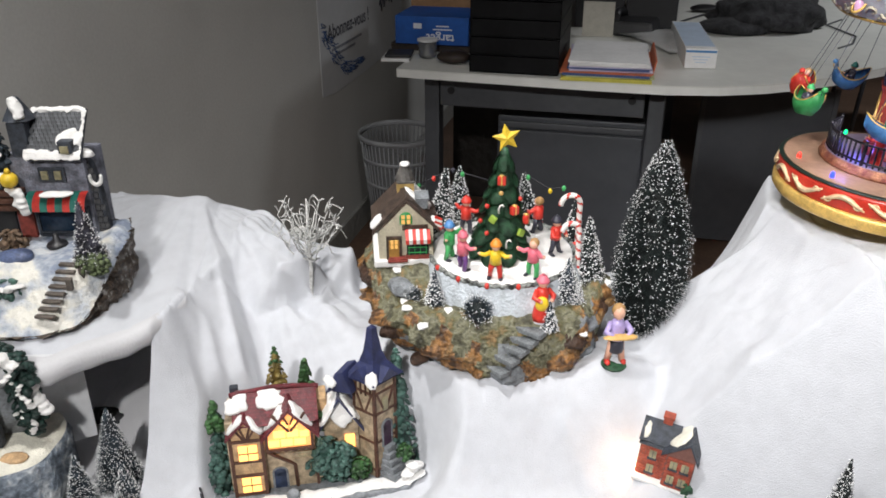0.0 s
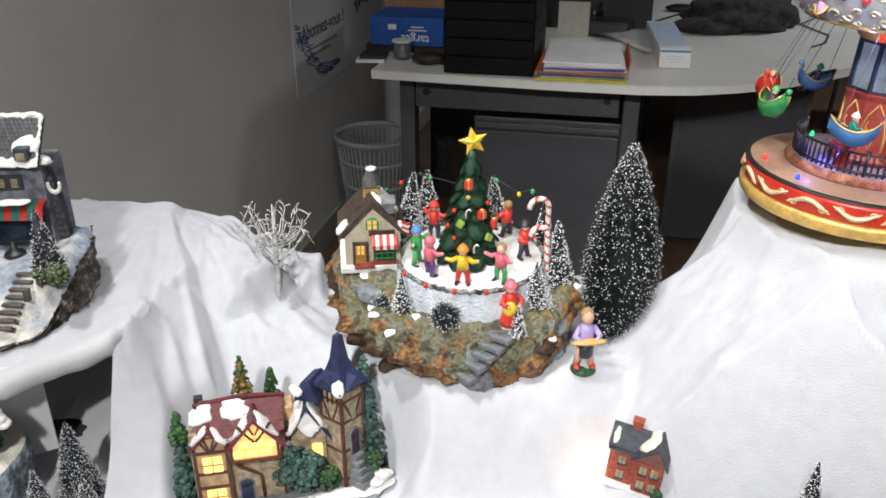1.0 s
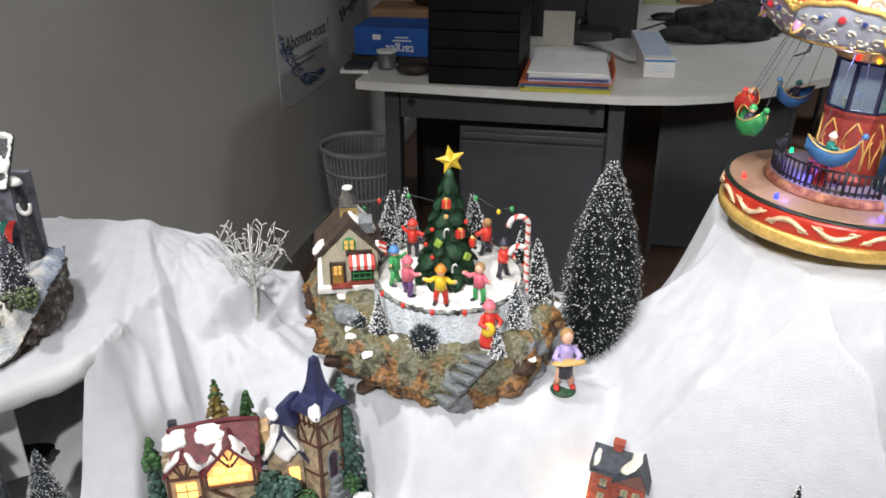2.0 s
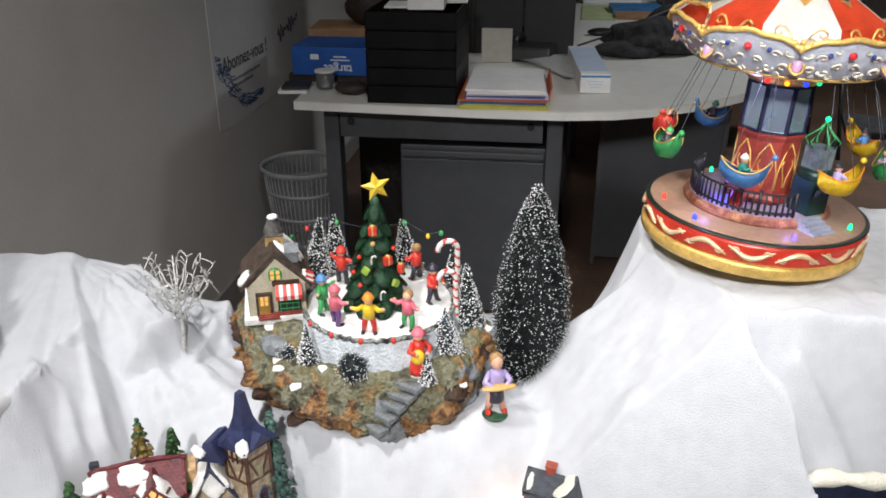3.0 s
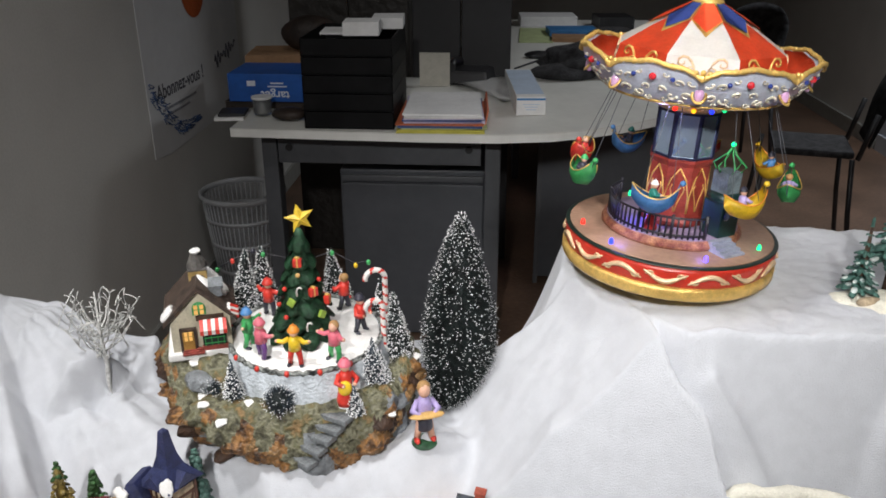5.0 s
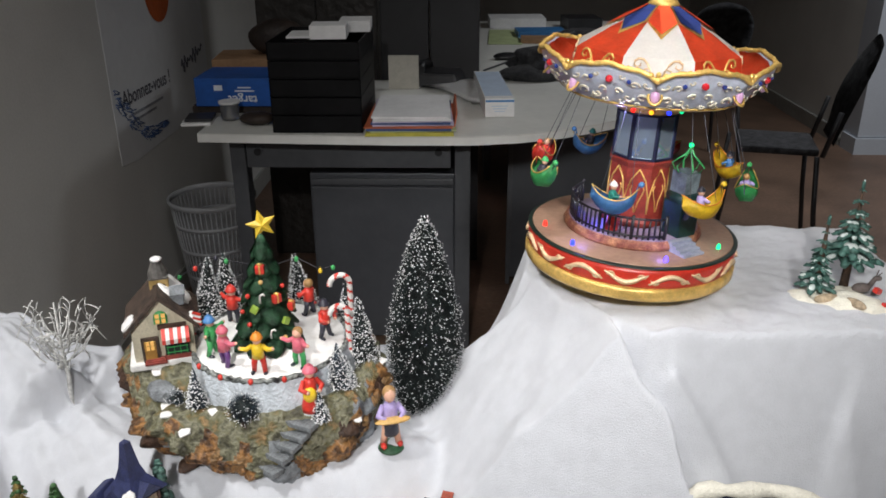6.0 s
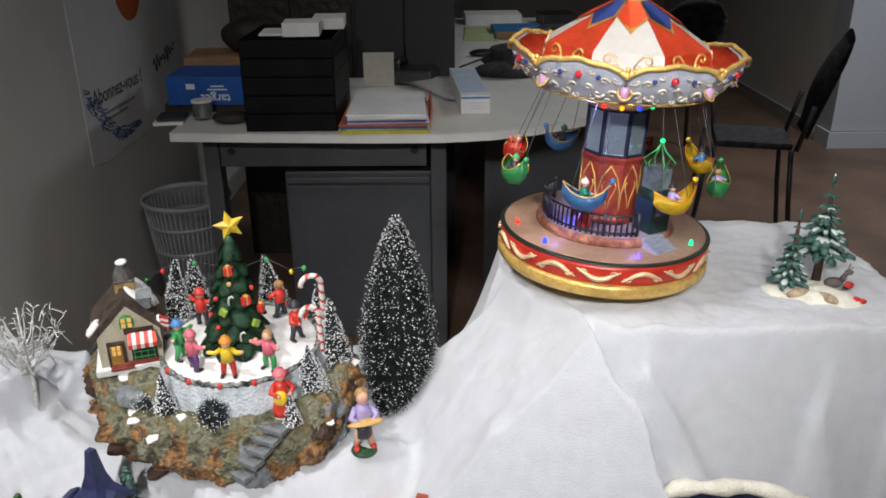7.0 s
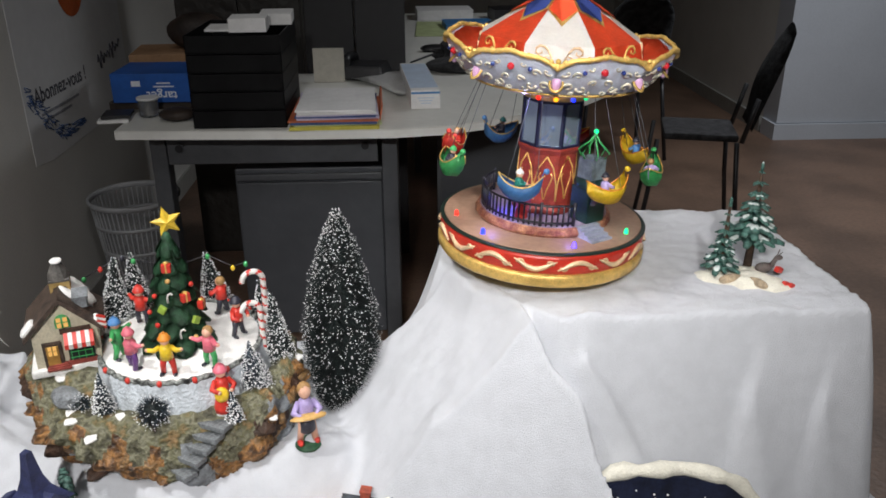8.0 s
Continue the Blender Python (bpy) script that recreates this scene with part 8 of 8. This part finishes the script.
for ob in frosted_tree(shop, 0.074, 0.021, 1500, 95, base=False, needle=mat("violet_grey_needles", (0.075, 0.075, 0.105), 0.7, var=0.4, scale=90), fleck=0.0006, flecks=0.35):
    ob.matrix_local = m_
bm = B()
lathe(bm, [(0.0, 0), (0.010, 0), (0.012, 0.003), (0.010, 0.006), (0.004, 0.007), (0.003, 0.016), (0, 0.018)], 16, m=Matrix.Translation(S(0.030, -0.022, 0.001)))
child(shop, "kettle", bm, m_black, "small dark lamp foot")
bm = B()
leafy(bm, -0.01, -0.062, 0.030, 0.020, 0.014, 0.016, 60, 0.005, 97)
child(shop, "low_tree", bm, m_leaf_blue, "dark blue-green snowy tree")
bm = B()
snow_strip(bm, line((-0.022, -0.072, 0.036), (0.006, -0.072, 0.042), 5, 0.004, 98), 0.005, 99, 0.6)
child(shop, "low_tree_snow", bm, m_snow)
bm = B()
ball(bm, 0.016, -0.012, -0.035, 0.060, 1.4, 0.8, 0.55, 3, lump=0.2, freq=60)
child(shop, "blue_mound", bm, mat("blue_paint_mound", (0.12, 0.16, 0.30), 0.5, var=0.3, scale=80), "blue painted mound")

# -- rock scene with a snowy doorway, low at the side --
low = thing("rock_scene", "porcelain rock scene with doorway, leaves and snow", "village house", pose(-0.446, 0.645, 0.680, 0, 0, 0))
bm = B()
cols = []
for k in range(80):
    a = 2 * math.pi * k / 80
    c, s = math.cos(a), math.sin(a)
    R = 1 / ((abs(c) / 0.060) ** 2.6 + (abs(s) / 0.055) ** 2.6) ** (1 / 2.6)
    col = [bm.verts.new((R * f * c, R * f * s, 0.062 - 0.004 * smooth01(0.8, 1, f) + 0.003 * nz(R * f * c * 50, R * f * s * 50))) for f in (0, 0.3, 0.6, 0.85, 1.0)]
    for q in (0.8, 0.6, 0.4, 0.2, 0.0):
        j = 1.03 + 0.07 * nz(c * 7, s * 7, q * 4) + 0.04 * nz(c * 20, s * 20, q * 8)
        col.append(bm.verts.new((R * j * c, R * j * s, 0.056 * q)))
    cols.append(col)
for k in range(80):
    c0, c1 = cols[k], cols[(k + 1) % 80]
    for i in range(len(c0) - 1):
        f = bm.faces.new((c0[i], c0[i + 1], c1[i + 1], c1[i]))
        f.smooth, f.material_index = True, 1 if i < 4 else 0
bmesh.ops.remove_doubles(bm, verts=bm.verts[:], dist=0.00005)
child(low, "rock", bm, [blotch(mat("blue_grey_rock", (0.2, 0.2, 0.2), 0.6, var=0.25, scale=50, bump=0.8, fine=4), [(0.36, (0.06, 0.075, 0.095)), (0.48, (0.20, 0.24, 0.29)), (0.56, (0.34, 0.37, 0.40)), (0.66, (0.62, 0.64, 0.66))]), m_snow_cream], "blue-grey rock with a snow top")
bm = B()
ball(bm, 0.05, -0.02, 0.02, 0.105, 1.15, 0.5, 1.25, 4, lump=0.25, freq=30)
child(low, "cliff", bm, m_rock_grey, "grey rock cliff")
bm = B()
bx(bm, 0.022, 0.010, 0.060, 0.002, -0.012, 0.092, bev=0.003)
child(low, "doorway", bm, m_slate, "grey doorway")
bm = B()
leafy(bm, 0.042, -0.004, 0.118, 0.013, 0.012, 0.046, 120, 0.0055, 111)
leafy(bm, 0.020, 0.004, 0.160, 0.014, 0.01, 0.010, 40, 0.005, 112)
child(low, "leaf_garland", bm, mat("deep_green_leaves", (0.020, 0.055, 0.045), 0.5, var=0.3, scale=120, bump=0.4), "dark green leaf garland")
bm = B()
rr = random.Random(5)
snow_strip(bm, [(0.042 + rr.uniform(-0.008, 0.010), -0.016 + rr.uniform(-0.002, 0.003), 0.080 + 0.008 * k) for k in range(11)], 0.0042, 113, 0.6)
snow_strip(bm, line((0.0, -0.01, 0.166), (0.036, -0.006, 0.160), 6, 0.003, 114), 0.009, 115, 0.7)
snow_strip(bm, line((0.036, 0.0, 0.158), (0.056, -0.004, 0.100), 7, 0.002, 116), 0.008, 117, 0.9)
snow_strip(bm, line((-0.03, -0.01, 0.150), (0.0, -0.016, 0.140), 4, 0.003, 118), 0.012, 119, 0.6)
child(low, "leaf_snow", bm, m_snow, "snow on the leaves")
bm = B()
lathe(bm, [(0.010, 0.060), (0.014, 0.062), (0.0145, 0.067), (0.012, 0.068), (0.010, 0.064), (0.0, 0.063)], 24, m=Matrix.Translation((-0.008, -0.034, 0)))
child(low, "stone_basin", bm, m_slate, "round grey stone basin")
bm = B()
ball(bm, 0.012, 0.030, -0.030, 0.062, 1.3, 0.8, 0.25, 2, lump=0.2)
child(low, "sand_patch", bm, m_tan_wall, "ochre patch")

# -- arched night scene near the front --
arch = thing("arched_night_scene", "arched dark blue backdrop with a thick cream snow rim", "decoration", pose(0.474, 0.525, 0.670, -4, 0, -13))
outer = []
for k in range(33):
    a = math.pi * k / 32
    outer.append((0.112 * math.cos(a) * (1 + 0.02 * math.sin(5 * a)), 0.035 + 0.115 * math.sin(a) ** 0.75 * (1 + 0.02 * math.sin(7 * a + 1))))
bm = B()
prism(bm, [(0.108, -0.03)] + [(x * 0.965, z * 0.965) for x, z in outer] + [(-0.108, -0.03)], 0.012)
child(arch, "night_sky", bm, mat("night_blue", (0.016, 0.022, 0.055), 0.45, var=0.3, scale=50, bump=0.1), "dark night-blue painted sky")
bm = B()
tube(bm, [(x, 0.004 + 0.003 * math.sin(i), z) for i, (x, z) in enumerate(outer)], [0.0070 + 0.0014 * math.sin(i * 1.7) + 0.0008 * math.sin(i * 4.1) for i in range(33)], 12)
child(arch, "snow_rim", bm, m_snow_cream, "thick cream snow rim")
bm = B()
rr = random.Random(3)
for k in range(60):
    a = rr.uniform(0.15, math.pi - 0.15)
    f = rr.uniform(0.5, 0.93)
    ball(bm, rr.uniform(0.0006, 0.0012), 0.108 * math.cos(a) * f, -0.0004, 0.035 + 0.11 * math.sin(a) * f, sub=1)
tagged(child(arch, "painted_snowflakes", bm, m_snow, "white painted flakes"), kind="stuff")
bm = B()
bx(bm, 0.22, 0.05, 0.014, 0, 0.005, -0.030, bev=0.004)
child(arch, "foot", bm, m_snow_cream, "cream foot")

# ---- trees and small scenes on the cloth ----
def standing_tree(label, x, y, z, h, r, n, seed, needle=None, fleck=0.0008, flecks=0.5):
    t = thing("frosted_tree", label, "model tree", pose(x, y, z), group="frosted trees")
    frosted_tree(t, h, r, n, seed, "cone", needle=needle, fleck=fleck, flecks=flecks)
    return t


standing_tree("blue-grey frosted bottle-brush tree on the low shelf", -0.338, 0.655, 0.672, 0.098, 0.027, 3600, 11, m_needle_blue, 0.0005, 0.5)
standing_tree("small blue-grey frosted tree before a larger one", -0.366, 0.628, 0.674, 0.060, 0.017, 1700, 12, m_needle_blue, 0.0005, 0.5)
standing_tree("small blue-grey frosted tree before a larger one", -0.318, 0.625, 0.674, 0.052, 0.017, 1700, 13, m_needle_blue, 0.0005, 0.5)
standing_tree("small frosted tree beside the arched night scene", 0.352, 0.545, 0.715, 0.085, 0.017, 1700, 14, m_needle, 0.0006, 0.6)

# white glitter twig tree
m_twig = mat("white_glitter", (0.74, 0.74, 0.72), 0.55, var=0.2, scale=250, bump=0.6)
tw = thing("twig_tree", "white glittering wire twig tree without leaves", "model tree", pose(-0.164, 0.887, 0.748))
rr = random.Random(31)
bm = B()
tube(bm, [(0, 0, 0), (-0.0015, 0, 0.03), (0.001, 0, 0.062), (0.0, 0.0, 0.10), (0.001, 0, 0.155)], [0.0036, 0.0032, 0.0028, 0.0018, 0.0008], 7)
part("trunk", bm, m_twig, tw)
for k in range(28):
    a = 2 * math.pi * k / 28 * 2.4 + rr.uniform(-0.2, 0.2)
    out = rr.uniform(0.014, 0.050)
    top = rr.uniform(0.098, 0.148) - 0.55 * max(0, out - 0.03)
    z0 = rr.uniform(0.070, 0.110)
    c, s = math.cos(a), math.sin(a)
    curl = rr.uniform(0.5, 1.0)
    ctrl = [Vector((0, 0, z0)), Vector((c * out * 0.55, s * out * 0.55, z0 + (top - z0) * 0.30)), Vector((c * out * 0.80, s * out * 0.80, z0 + (top - z0) * 0.75)), Vector((c * out * 0.95, s * out * 0.95, top))]
    if k % 3:
        ctrl += [Vector((c * out * (1.0 - 0.25 * curl) - s * 0.010 * curl, s * out * (1.0 - 0.25 * curl) + c * 0.010 * curl, top + 0.006)), Vector((c * out * 0.8 - s * 0.020 * curl, s * out * 0.8 + c * 0.020 * curl, top - 0.006)),
                 Vector((c * out * 0.95 - s * 0.026 * curl, s * out * 0.95 + c * 0.026 * curl, top - 0.022))]
    pts = []
    for i in range(len(ctrl) - 1):
        p0, p1, p2, p3 = ctrl[max(0, i - 1)], ctrl[i], ctrl[i + 1], ctrl[min(len(ctrl) - 1, i + 2)]
        for q in range(4):
            t = q / 4
            pts.append(0.5 * ((2 * p1) + (p2 - p0) * t + (2 * p0 - 5 * p1 + 4 * p2 - p3) * t * t + (3 * p1 - p0 - 3 * p2 + p3) * t ** 3))
    pts.append(ctrl[-1])
    bm = B()
    n = len(pts)
    tube(bm, pts, [0.0010 - 0.0005 * i / n for i in range(n)], 5)
    for j in range(4):
        p = pts[rr.randrange(n // 3, n)]
        d = Vector((rr.gauss(0, 1), rr.gauss(0, 1), rr.gauss(0.6, 0.8))).normalized() * rr.uniform(0.005, 0.013)
        tube(bm, [p, p + d * 0.6 + Vector((0, 0, 0.001)), p + d], [0.0008, 0.0007, 0.0005], 4)
        if rr.random() < 0.5:
            ball(bm, 0.0011, *(p + d), sub=1)
    part("branch", bm, m_twig, tw)

# two snowy pines with small animals on one white foot
m_pine = mat("pine_green", (0.065, 0.165, 0.135), 0.55, var=0.3, scale=120, bump=0.5)
pg = thing("pine_group", "two snowy green pines on a white snow foot", "model trees", pose(0.600, 0.634, 0.9435, 0, 0, -16) @ Matrix.Diagonal((0.88, 0.88, 0.98, 1)))
bm = B()
for x, y, s in ((-0.018, 0.008, 0.026), (0.012, -0.004, 0.030), (0.030, -0.016, 0.022), (-0.036, 0.004, 0.014), (0.016, 0.014, 0.024)):
    ball(bm, s, x, y, 0.003, 1.1, 0.75, 0.32, 3, lump=0.3, freq=60)
child(pg, "snow_foot", bm, m_snow_cream, "white snow foot")
for x, y, s, rz in ((-0.008, -0.008, 0.0095, 15), (0.016, -0.018, 0.0090, 125), (0.026, -0.008, 0.005, 10)):
    bm = B()
    ball(bm, s, x, y, 0.009, 1.5, 0.55, 0.5, 3, lump=0.25, freq=70, rz=rz)
    child(pg, "rock", bm, m_stone_wall, "brownish rock")


def pine(x, y, h, r, tiers, trunk, seed, tilt_=0.0):
    rr = random.Random(seed)
    m = pose(x, y, 0.006, 0, tilt_, 0)
    bm = B()
    tube(bm, [(0, 0, 0), (0.001, 0, h * 0.4), (0, 0, h * 0.96)], [0.0050, 0.0038, 0.001], 8)
    child(pg, "trunk", bm, m_bark, "brown trunk", m)
    g, w = B(), B()
    for i in range(tiers):
        t = i / (tiers - 1)
        z = h * (trunk + (0.93 - trunk) * t)
        R = r * (1 - 0.86 * t ** 0.9)
        n = 9 if t < 0.7 else 6
        for k in range(n):
            a = 2 * math.pi * (k + 0.5 * (i % 2)) / n + rr.uniform(-0.2, 0.2)
            q = R * rr.uniform(0.8, 1.15)
            for f, sz in ((0.35, 0.44), (0.66, 0.40), (0.98, 0.28)):
                ball(g, q * sz, q * f * math.cos(a), q * f * math.sin(a), z - q * 0.22 * f * f, 1.0, 0.72, 0.38, 1, lump=0.4, freq=90, ry=20, rz=math.degrees(a))
            if rr.random() < 0.85:
                f = rr.uniform(0.5, 0.95)
                ball(w, q * 0.30, q * f * math.cos(a), q * f * math.sin(a), z - q * 0.22 * f * f + q * 0.085, 1.2, 0.8, 0.28, 1, lump=0.3, freq=120, ry=20, rz=math.degrees(a))
    ball(g, 0.003, 0, 0, h * 0.97, 0.7, 0.7, 2.2, 1)
    ball(w, 0.0022, 0, 0, h * 1.005, 0.8, 0.8, 1.4, 1)
    child(pg, "foliage", g, m_pine, "green layered branches", m)
    child(pg, "branch_snow", w, mat("pale_green_snow", (0.62, 0.68, 0.66), 0.7, var=0.15, scale=120, bump=0.3), "frosty snow on the branches", m)


pine(0.022, 0.026, 0.112, 0.027, 7, 0.34, 1)
pine(-0.016, 0.010, 0.080, 0.0175, 8, 0.16, 2, 2)
# resting deer and red parcels
bm = B()
ball(bm, 0.008, 0.036, 0.014, 0.012, 1.3, 0.6, 0.7, 2)
tube(bm, [(0.044, 0.014, 0.014), (0.048, 0.013, 0.022)], [0.003, 0.0024], 6)
ball(bm, 0.0036, 0.050, 0.012, 0.0235, 1.4, 0.8, 0.8, 2)
for s in (-1, 1):
    tube(bm, [(0.049, 0.012 + s * 0.001, 0.026), (0.052, 0.012 + s * 0.004, 0.031)], 0.0006, 4)
child(pg, "deer", bm, mat("grey_brown_paint", (0.16, 0.13, 0.12), 0.6, var=0.2, scale=120), "grey-brown resting deer")
for x, y, z, s in ((0.047, 0.000, 0.015, 0.0042), (0.048, -0.020, 0.008, 0.0036), (0.054, -0.022, 0.007, 0.0032)):
    bm = B()
    bx(bm, s * 2, s * 1.4, s * 1.3, x, y, z, 10, 15, 30, bev=0.0008)
    child(pg, "red_parcel", bm, PAINT["red"], "small red parcel")

# dark folded net under the left box
bm = B()
ball(bm, 0.018, 0, 0, 0.004, 1.6, 0.8, 0.3, 3, lump=0.6, freq=60)
thing("black_net", "crumpled black netting lying under the box", "netting", pose(-0.398, 0.764, 0.675), bm, m_black_cloth)
